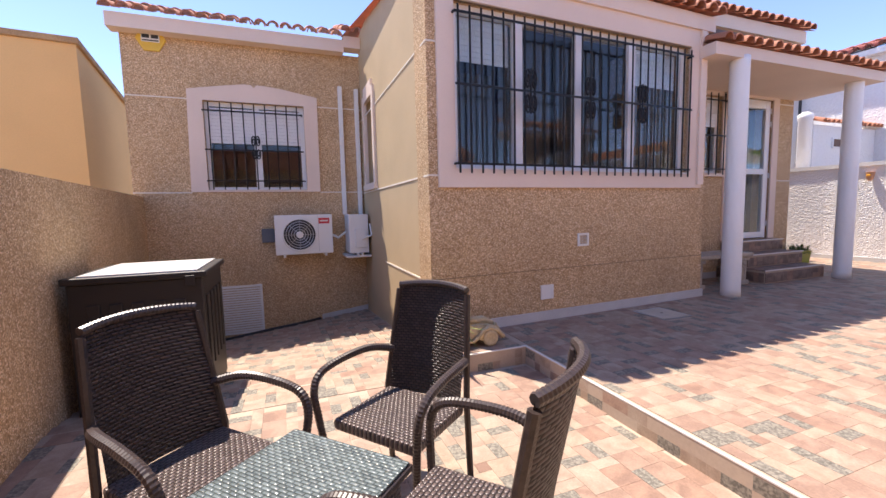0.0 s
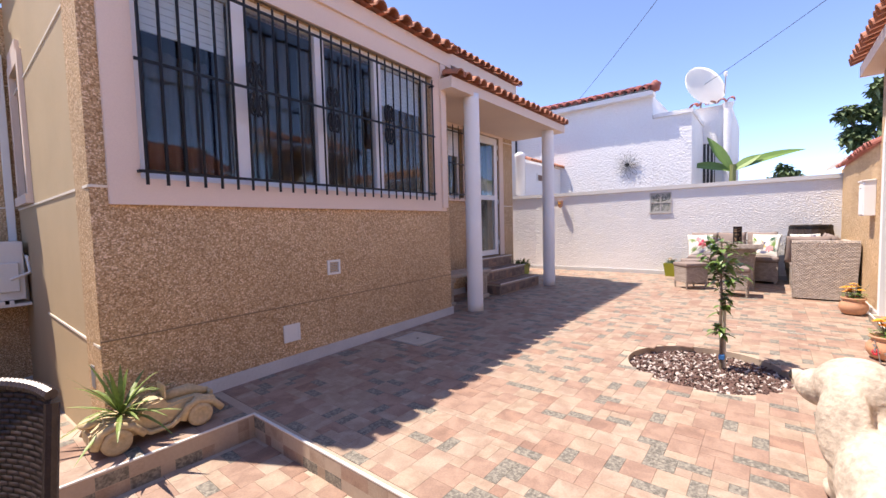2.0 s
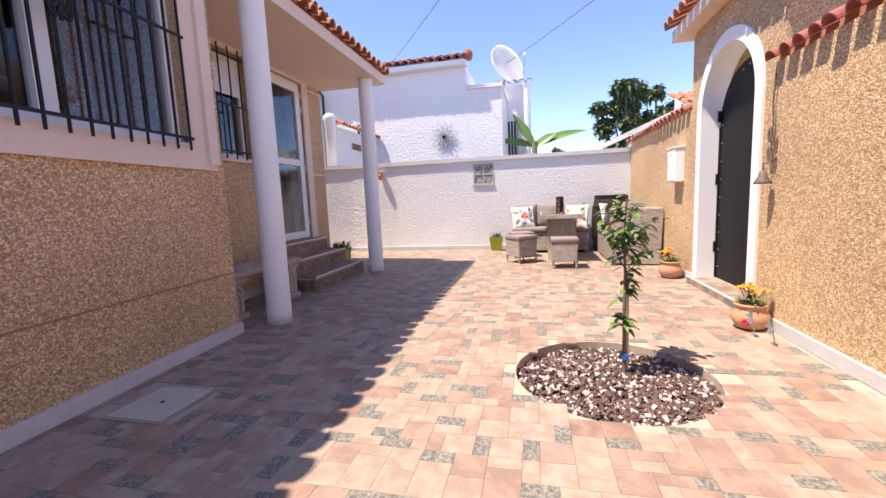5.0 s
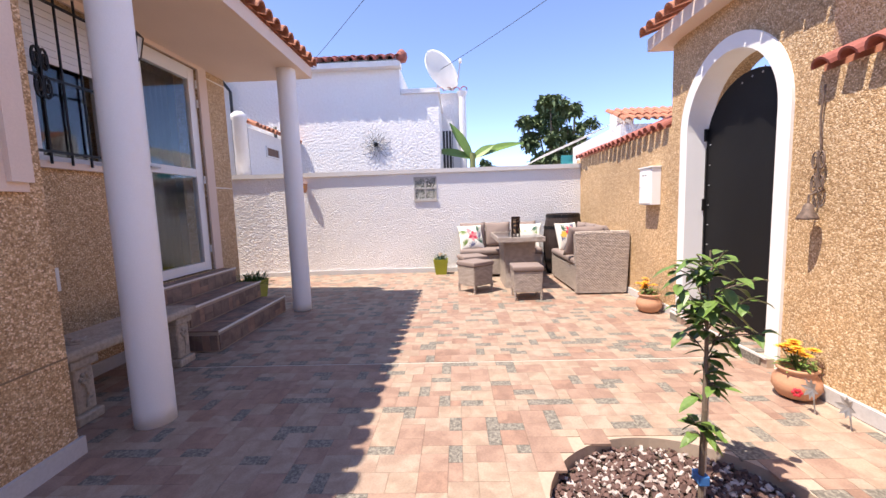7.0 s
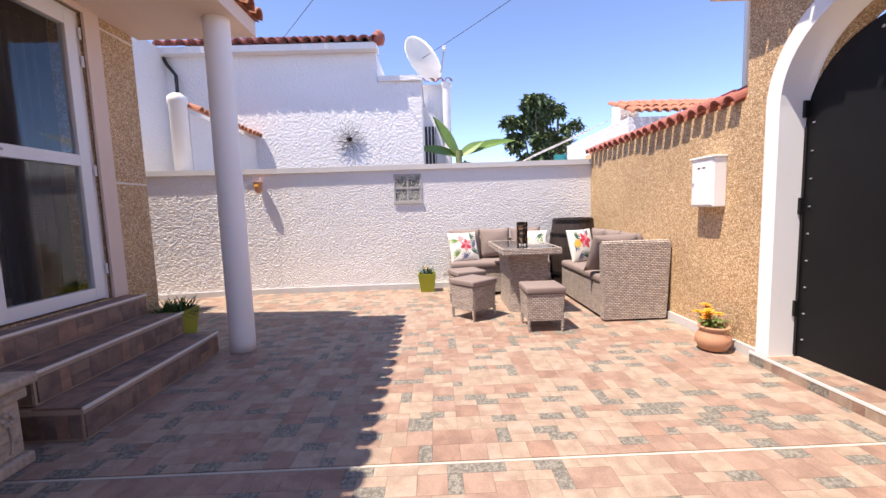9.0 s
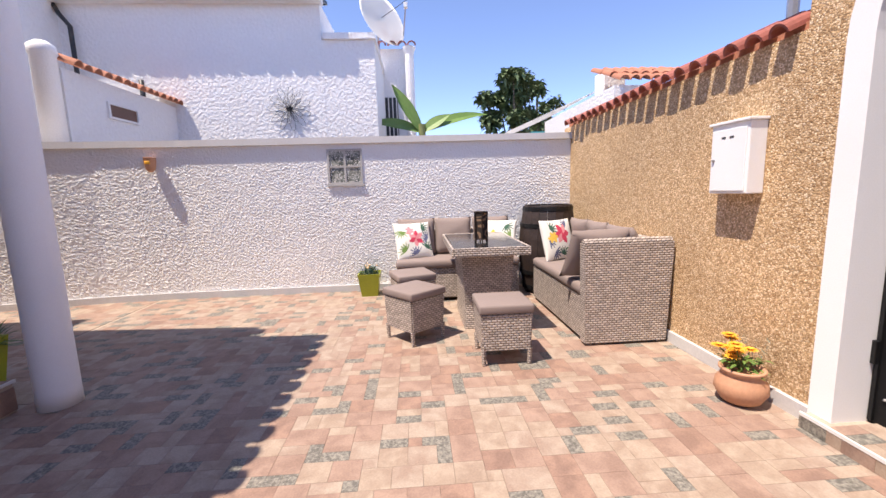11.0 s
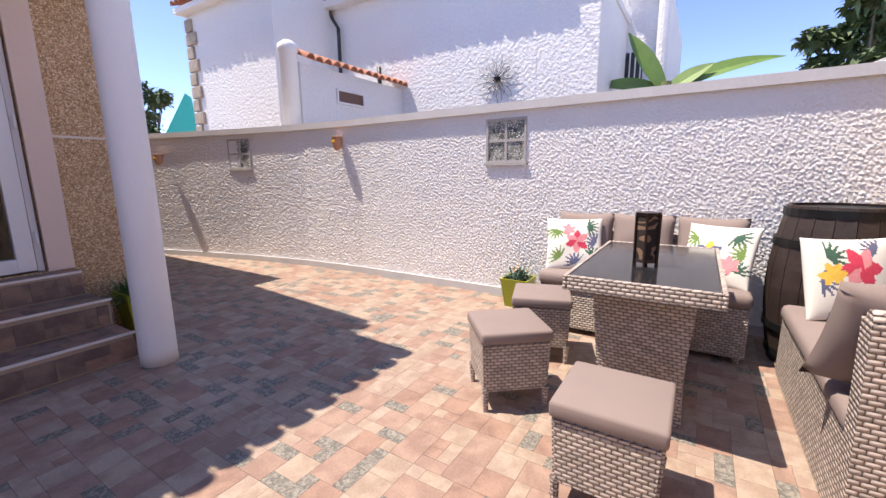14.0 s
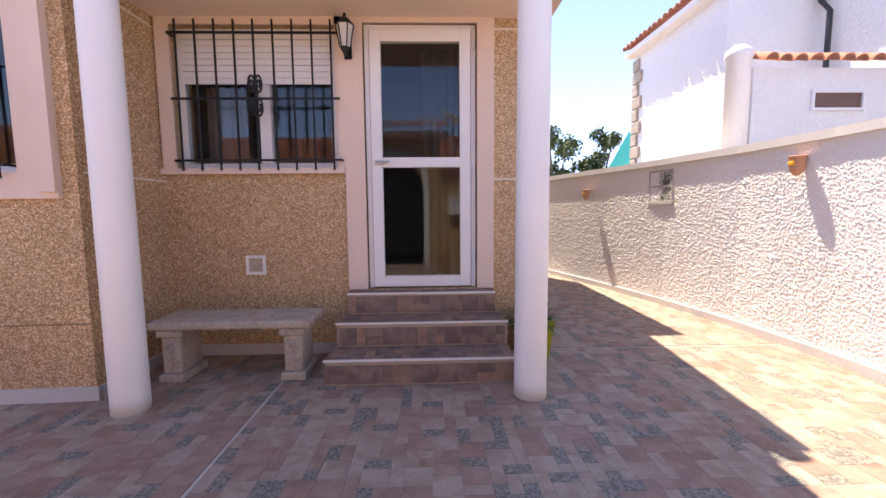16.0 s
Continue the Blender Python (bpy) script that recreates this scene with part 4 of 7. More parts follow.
# pale joint strips
for nm, bs in (("trim_strip_front", [(CORNER - 0.002, 1.37, FRONT - 0.008, FRONT, 1.395, 1.41), (CORNER - 0.002, 1.37, FRONT - 0.008, FRONT, 2.49, 2.505)]),
               ("trim_strip_side", [(CORNER - 0.006, CORNER, FRONT, 6.39, 1.395, 1.41), (CORNER - 0.006, CORNER, FRONT, 6.39, 2.49, 2.505), (CORNER - 0.006, CORNER, FRONT, 5.0, 0.47, 0.485)]),
               ("trim_strip_porch", [(4.80, 4.825, RECESS - 0.006, RECESS, 1.455, 1.47), (7.50, HEND, RECESS - 0.006, RECESS, 1.455, 1.47), (7.50, HEND, RECESS - 0.006, RECESS, 2.65, 2.665), (4.80, 4.806, FRONT + 0.2, RECESS, 1.455, 1.47), (4.80, 4.806, FRONT + 0.2, RECESS, 2.65, 2.665)]),
               ("trim_strip_nook", [(-1.7, -1.03, 6.392, 6.4, 1.415, 1.43), (0.64, CORNER, 6.392, 6.4, 1.415, 1.43), (-1.7, -1.0, 6.392, 6.4, 2.66, 2.675), (0.66, CORNER, 6.392, 6.4, 2.66, 2.675)])):
    strip = setting(part(nm, boxes(*bs), BANDM), "thin pale joint strip in the render", "trim")
    if nm == "trim_strip_front":
        askew(strip)
askew(setting(part("trim_groove", boxes((CORNER, 4.60, FRONT - 0.004, FRONT, 0.5, 0.508)), mat("shallow_tan_groove", (0.25, 0.17, 0.1), 0.9)), "shallow groove in the tan render", "trim"))

# ---- nook window ----
bm = bmesh.new()
out = [(-1.035, 1.43), (0.641, 1.43), (0.651, 2.79), (0.2, 2.87), (-0.05, 2.90), (-0.15, 2.90), (-0.185, 2.86), (-0.22, 2.90), (-0.32, 2.90), (-0.6, 2.86), (-1.006, 2.79)]
vs = [bm.verts.new((x, 6.37, z)) for x, z in out]
hole = [bm.verts.new((x, 6.37, z)) for x, z in ((-0.83, 1.46), (0.46, 1.46), (0.46, 2.66), (-0.83, 2.66))]
bm.faces.new((vs[0], vs[1], hole[1], hole[0]))
bm.faces.new((vs[1], vs[2], hole[2], hole[1]))
bm.faces.new((vs[10], vs[0], hole[0], hole[3]))
bm.faces.new((hole[3], hole[2], vs[2], vs[3], vs[4], vs[5], vs[6], vs[7], vs[8], vs[9], vs[10]))
r = bmesh.ops.extrude_face_region(bm, geom=bm.faces[:])
bmesh.ops.translate(bm, verts=[g for g in r["geom"] if isinstance(g, bmesh.types.BMVert)], vec=(0, 0.05, 0))
bmesh.ops.recalc_face_normals(bm, faces=bm.faces)
setting(part("trim_nook_window", bm, CREAM), "cream window surround with a curved crown", "trim")
sash_window("window_3", "white sliding window with a half-lowered shutter", -0.83, 0.46, 1.44, 2.66, 6.46, (-0.18,), 0.06)
shutter(-0.77, 0.40, 2.10, 2.58, 6.45)
grille("black wrought-iron grille over the corner window", -0.76, 0.36, 1.46, 2.63, 6.33, [1.58, 2.0, 2.52], 9, [(-0.2, 2.04)], 0.07)
# side window
sw = empty("window_4", (CORNER, 5.72, 1.5), "narrow cream-framed side window", "window", kind="structure")
part("window_frame", boxes((CORNER - 0.03, CORNER + 0.02, 5.35, 5.45, 1.46, 2.75), (CORNER - 0.03, CORNER + 0.02, 6.0, 6.1, 1.46, 2.75), (CORNER - 0.03, CORNER + 0.02, 5.45, 6.0, 2.65, 2.85), (CORNER - 0.05, CORNER + 0.02, 5.33, 6.12, 1.42, 1.5)), CREAM, sw)
part("pane", boxes((CORNER + 0.1, CORNER + 0.106, 5.42, 6.02, 1.5, 2.7)), GLASS, sw)
under(sw)


# ---- air conditioners, pipes, grille ----
def ac_unit(x0, x1, z0, z1, y, depth, label, fan=True):
    a = empty("air_conditioner", ((x0 + x1) / 2, y, z0), label, "air conditioner")
    part("casing", boxes((x0, x1, y - depth, y - 0.06, z0, z1), bevel=0.012), PLASTIC, a)
    cx, cz, r = x0 + (x1 - x0) * 0.42, (z0 + z1) / 2, (z1 - z0) * 0.40
    if fan:
        f = y - depth
        bm = bmesh.new()
        tube(bm, [(cx + r * math.cos(t), f - 0.004, cz + r * math.sin(t)) for t in [2 * math.pi * k / 32 for k in range(32)]], 0.012, 6, closed=True)
        part("fan_ring", bm, PLASTIC, a)
        bm = lathe(bmesh.new(), [(r * 0.96, 0), (r * 0.96, 0.004)], 32)
        bmesh.ops.rotate(bm, verts=bm.verts, cent=(0, 0, 0), matrix=Matrix.Rotation(radians(90), 3, "X"))
        bmesh.ops.translate(bm, verts=bm.verts, vec=(cx, f - 0.001, cz))
        part("fan_recess", bm, DARKP, a)
        for q in (0.82, 0.66, 0.5, 0.34):
            bm = bmesh.new()
            tube(bm, [(cx + q * r * math.cos(t), f - 0.012, cz + q * r * math.sin(t)) for t in [2 * math.pi * k / 28 for k in range(28)]], 0.006, 5, closed=True)
            part("guard_ring", bm, STEEL, a)
        for k in range(8):
            t = 2 * math.pi * k / 8
            part("guard_spoke", tube(bmesh.new(), [(cx, f - 0.01, cz), (cx + r * math.cos(t), f - 0.01, cz + r * math.sin(t))], 0.004, 4), STEEL, a)
        bm = lathe(bmesh.new(), [(0.05, 0), (0.045, 0.012)], 16)
        bmesh.ops.rotate(bm, verts=bm.verts, cent=(0, 0, 0), matrix=Matrix.Rotation(radians(90), 3, "X"))
        bmesh.ops.translate(bm, verts=bm.verts, vec=(cx, f - 0.012, cz))
        part("hub", bm, PLASTIC, a)
        part("badge", boxes((x1 - 0.19, x1 - 0.04, f - 0.004, f, z1 - 0.13, z1 - 0.05)), REDM, a, "red badge")
        part("badge_bar", boxes((x1 - 0.17, x1 - 0.06, f - 0.006, f - 0.004, z1 - 0.10, z1 - 0.08)), PAPER, a)
        part("panel_line", boxes((x1 - 0.2, x1 - 0.195, f - 0.002, f, z0 + 0.03, z1 - 0.03)), STEEL, a)
    else:
        f = y - depth
        part("valve_cover", boxes((x1 - 0.2, x1 - 0.04, f - 0.03, f, z0 + 0.08, z1 - 0.2), bevel=0.01), PLASTIC, a)
        part("hose", tube(bmesh.new(), [(x1 - 0.1, f - 0.03, z0 + 0.2), (x1 + 0.03, f - 0.06, z0 + 0.26), (x1 + 0.02, f, z0 + 0.42)], 0.014), PLASTIC, a)
    for x in (x0 + 0.1, x1 - 0.12):
        part("bracket", boxes((x, x + 0.03, y - depth - 0.03, y, z0 - 0.035, z0)), PLASTIC, a)
    under(a)


ac_unit(-0.02, 0.76, 0.53, 1.09, 6.4, 0.32, "white outdoor air conditioner with a round black fan grille")
ac_unit(0.97, 1.25, 0.52, 1.08, 6.4, 0.50, "white outdoor air conditioner seen from its pipe side", False)
tagged(part("shelf_bracket", boxes((0.92, 1.28, 5.88, 6.4, 0.46, 0.485), (1.26, 1.285, 6.1, 6.13, 0.46, 0.95)), PLASTIC), "white bracket shelf under the air conditioner", "bracket")
for x, top in ((0.985, 2.98), (1.225, 2.96)):
    tagged(part("conduit", boxes((x - 0.03, x + 0.03, 6.34, 6.4, 1.08, top), bevel=0.006), PLASTIC), "white vertical conduit up the wall", "conduit", "conduits")
tagged(part("connection_hose", tube(bmesh.new(), [(0.74, 6.25, 0.8), (0.85, 6.2, 0.74), (0.94, 6.22, 0.8), (0.99, 6.2, 0.84)], 0.018), PLASTIC, smooth=True), "white insulated hose between air conditioners", "hose")
tagged(part("junction_box", boxes((-0.2, -0.03, 6.36, 6.4, 0.7, 0.9), bevel=0.004), mat("slate_grey_plastic", (0.11, 0.12, 0.135), 0.5, var=0.1)), "slate-grey wall box beside the air conditioner", "wall box")

g = empty("wall_grille", (-0.6, 6.38, -0.25), "white slatted ventilation grille low on the wall", "vent grille")
part("frame", boxes((-0.98, -0.24, 6.375, 6.4, -0.60, -0.57), (-0.98, -0.24, 6.375, 6.4, 0.07, 0.10), (-0.98, -0.95, 6.375, 6.4, -0.57, 0.07), (-0.27, -0.24, 6.375, 6.4, -0.57, 0.07)), PLASTIC, g)
for i in range(18):
    z = -0.56 + 0.63 * i / 18
    bm = boxes((-0.95, -0.27, 6.378, 6.398, z, z + 0.022))
    part("slat", bm, PLASTIC, g)
under(g)
s = empty("wall_sign", (-1.36, 6.38, 3.38), "yellow alarm sign plate with a pale label", "sign")
bm = bmesh.new()
lathe(bm, [(0.17, 0), (0.165, 0.02)], 6)
bmesh.ops.rotate(bm, verts=bm.verts, cent=(0, 0, 0), matrix=Matrix.Rotation(radians(90), 3, "X"))
bmesh.ops.translate(bm, verts=bm.verts, vec=(-1.36, 6.4, 3.38))
part("plate", bm, SIGNY, s)
part("label", boxes((-1.46, -1.26, 6.372, 6.379, 3.34, 3.44)), PAPER, s)
part("print_bar", boxes((-1.45, -1.37, 6.368, 6.372, 3.385, 3.43), (-1.35, -1.27, 6.368, 6.372, 3.385, 3.43), (-1.45, -1.27, 6.368, 6.372, 3.35, 3.365)), DARKP, s)
under(s)
tagged(part("garden_tap", tube(bmesh.new(), [(-1.02, 6.4, 0.42), (-1.02, 6.3, 0.42), (-1.02, 6.28, 0.36), (-1.0, 6.28, 0.5), (-1.06, 6.28, 0.5)], 0.014), STEEL), "small metal tap on the wall", "tap")

tagged(part("garden_hose", tube(bmesh.new(), [(x, 6.36 - 0.02 * (i % 2), low_z(x, 6.36) + 0.022) for i, x in enumerate((-0.95, -0.55, -0.15, 0.2, 0.56))], 0.02, 8), DARKP, smooth=True), "black hose lying along the foot of the wall", "hose")
bm = bmesh.new()
vs = [bm.verts.new((x, 6.375, low_z(x, 6.375) + h)) for x, h in ((0.58, -0.02), (1.285, -0.02), (1.285, 0.07), (0.58, 0.07))]
bm.faces.new(vs)
r = bmesh.ops.extrude_face_region(bm, geom=bm.faces[:])
bmesh.ops.translate(bm, verts=[g for g in r["geom"] if isinstance(g, bmesh.types.BMVert)], vec=(0, 0.024, 0))
bmesh.ops.recalc_face_normals(bm, faces=bm.faces)
setting(part("baseboard_nook", bm, SKIRT), "grey marble skirting in the back corner", "baseboard")

# ---- storage box ----
bx = empty("storage_box", (-0.8, 3.6, -0.2), "dark brown resin storage box with a lid sheet painted sunlit", "storage box")
X0, X1, Y0, Y1, Z0, Z1 = -1.18, -0.42, 3.2, 4.0, low_z(-0.8, 3.6), 0.68
part("body", boxes((X0, X1, Y0, Y1, Z0 - 0.03, Z1), bevel=0.01), DECKBOX, bx)
for i in range(5):
    x = X0 + 0.1 + i * 0.12
    part("panel_rib", boxes((x, x + 0.07, Y0 - 0.012, Y0, 0.0, Z1 - 0.14), bevel=0.004), DECKBOX, bx)
for i in range(5):
    yy = Y0 + 0.08 + i * 0.14
    part("panel_rib", boxes((X1, X1 + 0.012, yy, yy + 0.08, 0.0, Z1 - 0.14), bevel=0.004), DECKBOX, bx)
part("lid", boxes((X0 - 0.02, X1 + 0.03, Y0 - 0.03, Y1 + 0.02, Z1, Z1 + 0.045), bevel=0.01), DECKBOX, bx)
# pale sheet paints the sunlit top onto the dark lid
part("lid_sheet", boxes((X0 + 0.06, X1 - 0.03, Y0 + 0.0, Y1 - 0.03, Z1 + 0.045, Z1 + 0.055)), LIDM, bx, "pale sheet on the lid with sunlight painted in")
part("latch", boxes((X1 - 0.1, X1 - 0.04, Y0 - 0.04, Y0 - 0.03, Z1 - 0.05, Z1 + 0.02), bevel=0.004), DECKBOX, bx)
under(bx)


# ---- brown chairs and table ----
BROWN_T = mat("dark_brown_wound_strand", (0.05, 0.035, 0.032), 0.35, var=0.25, scale=40)


def wrapped(ctrl, r0, r1):
    """A bent rail wound with strand: a smooth run through the points, ringed with small ridges."""
    P = [Vector(q) for q in ctrl]
    P = [P[0] * 2 - P[1]] + P + [P[-1] * 2 - P[-2]]
    run = []
    for a, b, c_, e in zip(P, P[1:], P[2:], P[3:]):
        k = max(2, int((c_ - b).length / 0.0065))
        for i in range(k):
            t = i / k
            run.append(0.5 * (2 * b + (c_ - a) * t + (2 * a - 5 * b + 4 * c_ - e) * t * t + (3 * b - a - 3 * c_ + e) * t ** 3))
    run.append(P[-2])
    L = len(run)
    radii = [(r0 + (r1 - r0) * i / L) * (1.0 if i % 2 else 0.88) for i in range(L)]
    return tube(bmesh.new(), run, r0, 8, radii=radii)


def brown_chair(at, turn):
    """Faces local -y; the back is at +y."""
    c = empty("garden_chair", (0, 0, 0), "dark brown woven garden armchair with a high back", "chair", "chairs round the low table")
    w, d, sh, H = 0.42, 0.38, 0.39, 0.88
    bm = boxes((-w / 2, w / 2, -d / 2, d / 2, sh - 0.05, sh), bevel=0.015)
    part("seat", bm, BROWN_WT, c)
    bm = bmesh.new()
    n = 10
    grid = []
    for j in range(n + 1):
        t = j / n
        row = []
        for i in range(9):
            u = i / 8 - 0.5
            ww = w * (0.94 - 0.04 * t)
            row.append(bm.verts.new((u * ww, d / 2 - 0.02 + 0.10 * t + 0.05 * (u * 2) ** 2 * -1 + 0.05, sh - 0.02 + (H - sh + 0.02) * t + (0.012 * (1 - (2 * u) ** 2) if j == n else 0))))
        grid.append(row)
    for a, b in zip(grid, grid[1:]):
        for i in range(8):
            bm.faces.new((a[i], a[i + 1], b[i + 1], b[i]))
    bmesh.ops.solidify(bm, geom=bm.faces[:], thickness=0.025)
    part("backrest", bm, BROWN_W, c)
    top = [(g.x, g.y, g.z) for g in [Vector(((i / 8 - 0.5) * w * 0.9, d / 2 + 0.13 - 0.05 * ((i / 8 - 0.5) * 2) ** 2, H + 0.012 * (1 - (2 * (i / 8 - 0.5)) ** 2))) for i in range(9)]]
    part("top_rail", wrapped(top, 0.016, 0.016), BROWN_T, c)
    for sx in (-1, 1):
        x = sx * (w / 2 + 0.015)
        part("leg", tube(bmesh.new(), [(x, d / 2 + 0.02, 0), (x * 0.98, d / 2 + 0.0, sh), (sx * w * 0.45, d / 2 + 0.08, H - 0.02)], 0.015, 8), BROWN, c)
        ctrl = [(sx * w * 0.47, d / 2 + 0.04, 0.565), (x + sx * 0.02, d / 4, 0.60), (x + sx * 0.035, -d / 6, 0.60), (x + sx * 0.04, -d / 2, 0.575), (x + sx * 0.035, -d / 2 - 0.045, 0.51), (x + sx * 0.02, -d / 2 - 0.04, 0.40), (x, -d / 2 - 0.02, 0.2), (x, -d / 2 - 0.02, 0.0)]
        part("armrest", wrapped(ctrl, 0.02, 0.014), BROWN_T, c)
    c.matrix_world = pose(*at, 0, 0, turn)
    return c


brown_chair((0.563, 1.619, LOW), -52)
brown_chair((-0.163, 1.518, LOW), 43)
brown_chair((0.54, 0.94, LOW), -140)

t = empty("low_table", (0.13, 1.04, LOW), "low square brown wicker table with a glass top", "table")
part("body", boxes((-0.2, 0.2, -0.2, 0.2, 0.0, 0.515), bevel=0.01), BROWN_W, t)
part("rim", boxes((-0.225, 0.225, -0.225, 0.225, 0.515, 0.535), bevel=0.006), BROWN, t)
part("tabletop", boxes((-0.217, 0.217, -0.217, 0.217, 0.535, 0.543), bevel=0.002), weave("glass_over_wicker", (0.16, 0.19, 0.19), (0.07, 0.09, 0.09), True, bw=0.03, bh=0.012, rough=0.15), t)
t.matrix_world = pose(0.13, 1.04, LOW, 0, 0, -47)

# ---- kerb and ledge ----
k = empty("kerb", (TERR, 1, 0), "raised tiled kerb edging the upper patio", "kerb", kind="structure")
part("kerb_face", boxes((TERR - 0.03, TERR, -2.0, LEDGE, LOW - 0.02, -0.004), (1.0, TERR, LEDGE - 0.03, LEDGE, LOW - 0.02, -0.004), (0.97, 1.0, LEDGE - 0.03, FRONT, -0.5, -0.004)), GROUT, k)
part("edge_trim", boxes((TERR - 0.032, TERR - 0.018, -2.0, LEDGE - 0.03, -0.004, 0.004), (1.0, TERR - 0.018, LEDGE - 0.032, LEDGE - 0.018, -0.004, 0.004)), EDGET, k)
under(k)

# ---- hatch ----
hh = empty("floor_hatch", (3.69, 3.01, 0), "flush beige inspection hatch in the patio floor", "hatch")
part("cover", boxes((3.52, 3.86, 2.84, 3.18, -0.004, 0.006)), HATCHM, hh)
part("frame", boxes((3.50, 3.88, 2.82, 2.836, -0.004, 0.005), (3.50, 3.88, 3.184, 3.2, -0.004, 0.005), (3.50, 3.516, 2.836, 3.184, -0.004, 0.005), (3.864, 3.88, 2.836, 3.184, -0.004, 0.005)), STEEL, hh)
part("lift_ring", lathe(bmesh.new(), [(0.012, 0.006), (0.01, 0.009)], 12, (3.69, 3.01, 0)), DARKP, hh)
under(hh)

# ---- bench ----
b = empty("stone_bench", (5.45, 3.83, 0), "weathered cast-stone garden bench with carved legs", "bench")
bm = boxes((4.98, 6.11, 3.64, 4.03, 0.385, 0.445), bevel=0.018)
part("seat", bm, STONE, b)
for x in (5.2, 5.85):
    bm = bmesh.new()
    for q in range(7):
        a = 2 * math.pi * q / 7
        pts = [(x + 0.13 * t * math.cos(a + 0.9 * t), 3.835 + 0.11 * t * math.sin(a + 0.9 * t), 0.445) for t in (0.15, 0.4, 0.7, 1.0)]
        tube(bm, pts, 0.008, 5, radii=[0.006, 0.011, 0.009, 0.004])
    part("seat_carving", bm, STONE, b)
for x in (5.12, 5.975):
    bm = bmesh.new()
    box(bm, x - 0.09, x + 0.09, 3.66, 3.98, 0, 0.06, 0.012)
    box(bm, x - 0.065, x + 0.065, 3.68, 3.96, 0.06, 0.33, 0.015)
    box(bm, x - 0.09, x + 0.09, 3.66, 3.98, 0.33, 0.385, 0.012)
    leg = part("leg", bm, STONE, b)
    bm = bmesh.new()
    for q in range(6):
        a = 2 * math.pi * q / 6
        bmesh.ops.create_icosphere(bm, subdivisions=1, radius=0.016, matrix=Matrix.Translation((x + 0.026 * math.cos(a), 3.678, 0.26 + 0.026 * math.sin(a))))
    tube(bm, [(x, 3.677, 0.24), (x + 0.01, 3.675, 0.16), (x - 0.005, 3.677, 0.09)], 0.008, 6)
    leaf(bm, (x, 3.676, 0.13), (1, 0, 0.6), 0.05, 0.025, n=2)
    leaf(bm, (x, 3.676, 0.15), (-1, 0, 0.6), 0.05, 0.025, n=2)
    part("rosette", bm, STONE, leg)
under(b)


# ---- plants in pots ----
def square_pot(x, y, z, s, h, kind):
    p = empty("plant_pot", (x, y, z), "lime-green square tapered pot with " + ("spiky grass" if kind == "grass" else "a small flowering succulent"), "plant pot", "lime pots")
    bm = bmesh.new()
    vs = []
    for zz, k in ((0, 0.72), (h, 1.0), (h, 0.9), (h * 0.85, 0.88)):
        vs.append([bm.verts.new((x + a * s * k / 2, y + q * s * k / 2, z + zz)) for a, q in ((-1, -1), (1, -1), (1, 1), (-1, 1))])
    for a, q in zip(vs, vs[1:]):
        for i in range(4):
            bm.faces.new((a[i], a[(i + 1) % 4], q[(i + 1) % 4], q[i]))
    bm.faces.new(vs[0][::-1])
    part("pot", bm, LIME, p)
    part("soil", boxes((x - s * 0.43, x + s * 0.43, y - s * 0.43, y + s * 0.43, z + h * 0.8, z + h * 0.86)), SOIL, p)
    rng = random.Random(5)
    bm = bmesh.new()
    if kind == "grass":
        for i in range(260):
            a, e = rng.uniform(0, 6.283), rng.uniform(0.2, 1.35)
            bs = (x + rng.uniform(-.4, .4) * s, y + rng.uniform(-.4, .4) * s, z + h * 0.85)
            leaf(bm, bs, (math.cos(a) * math.cos(e), math.sin(a) * math.cos(e), math.sin(e)), rng.uniform(0.15, 0.30), 0.012, 0.35, 3)
        part("foliage", bm, GRASSM, p)
    else:
        for i in range(120):
            a, e = rng.uniform(0, 6.283), rng.uniform(0.2, 1.4)
            r = rng.uniform(0, 0.4) * s
            leaf(bm, (x + r * math.cos(a), y + r * math.sin(a), z + h * 0.85 + rng.uniform(0, .08)), (math.cos(a) * math.cos(e), math.sin(a) * math.cos(e), math.sin(e)), rng.uniform(0.04, 0.10), 0.018, 0.1, 2)
        part("foliage", bm, BLUEG, p)
        bm = bmesh.new()
        for i in range(14):
            a, r = rng.uniform(0, 6.283), rng.uniform(0, 0.09)
            bmesh.ops.create_icosphere(bm, subdivisions=1, radius=0.012, matrix=Matrix.Translation((x + r * math.cos(a), y + r * math.sin(a), z + h * 0.85 + rng.uniform(.08, .15))))
        part("blossom", bm, mat("pale_yellow_pink_blossom", (0.7, 0.5, 0.3), 0.7), p)
    under(p)


square_pot(7.80, 4.04, 0.0, 0.27, 0.34, "grass")
square_pot(9.87, 1.80, 0.0, 0.25, 0.26, "flower")


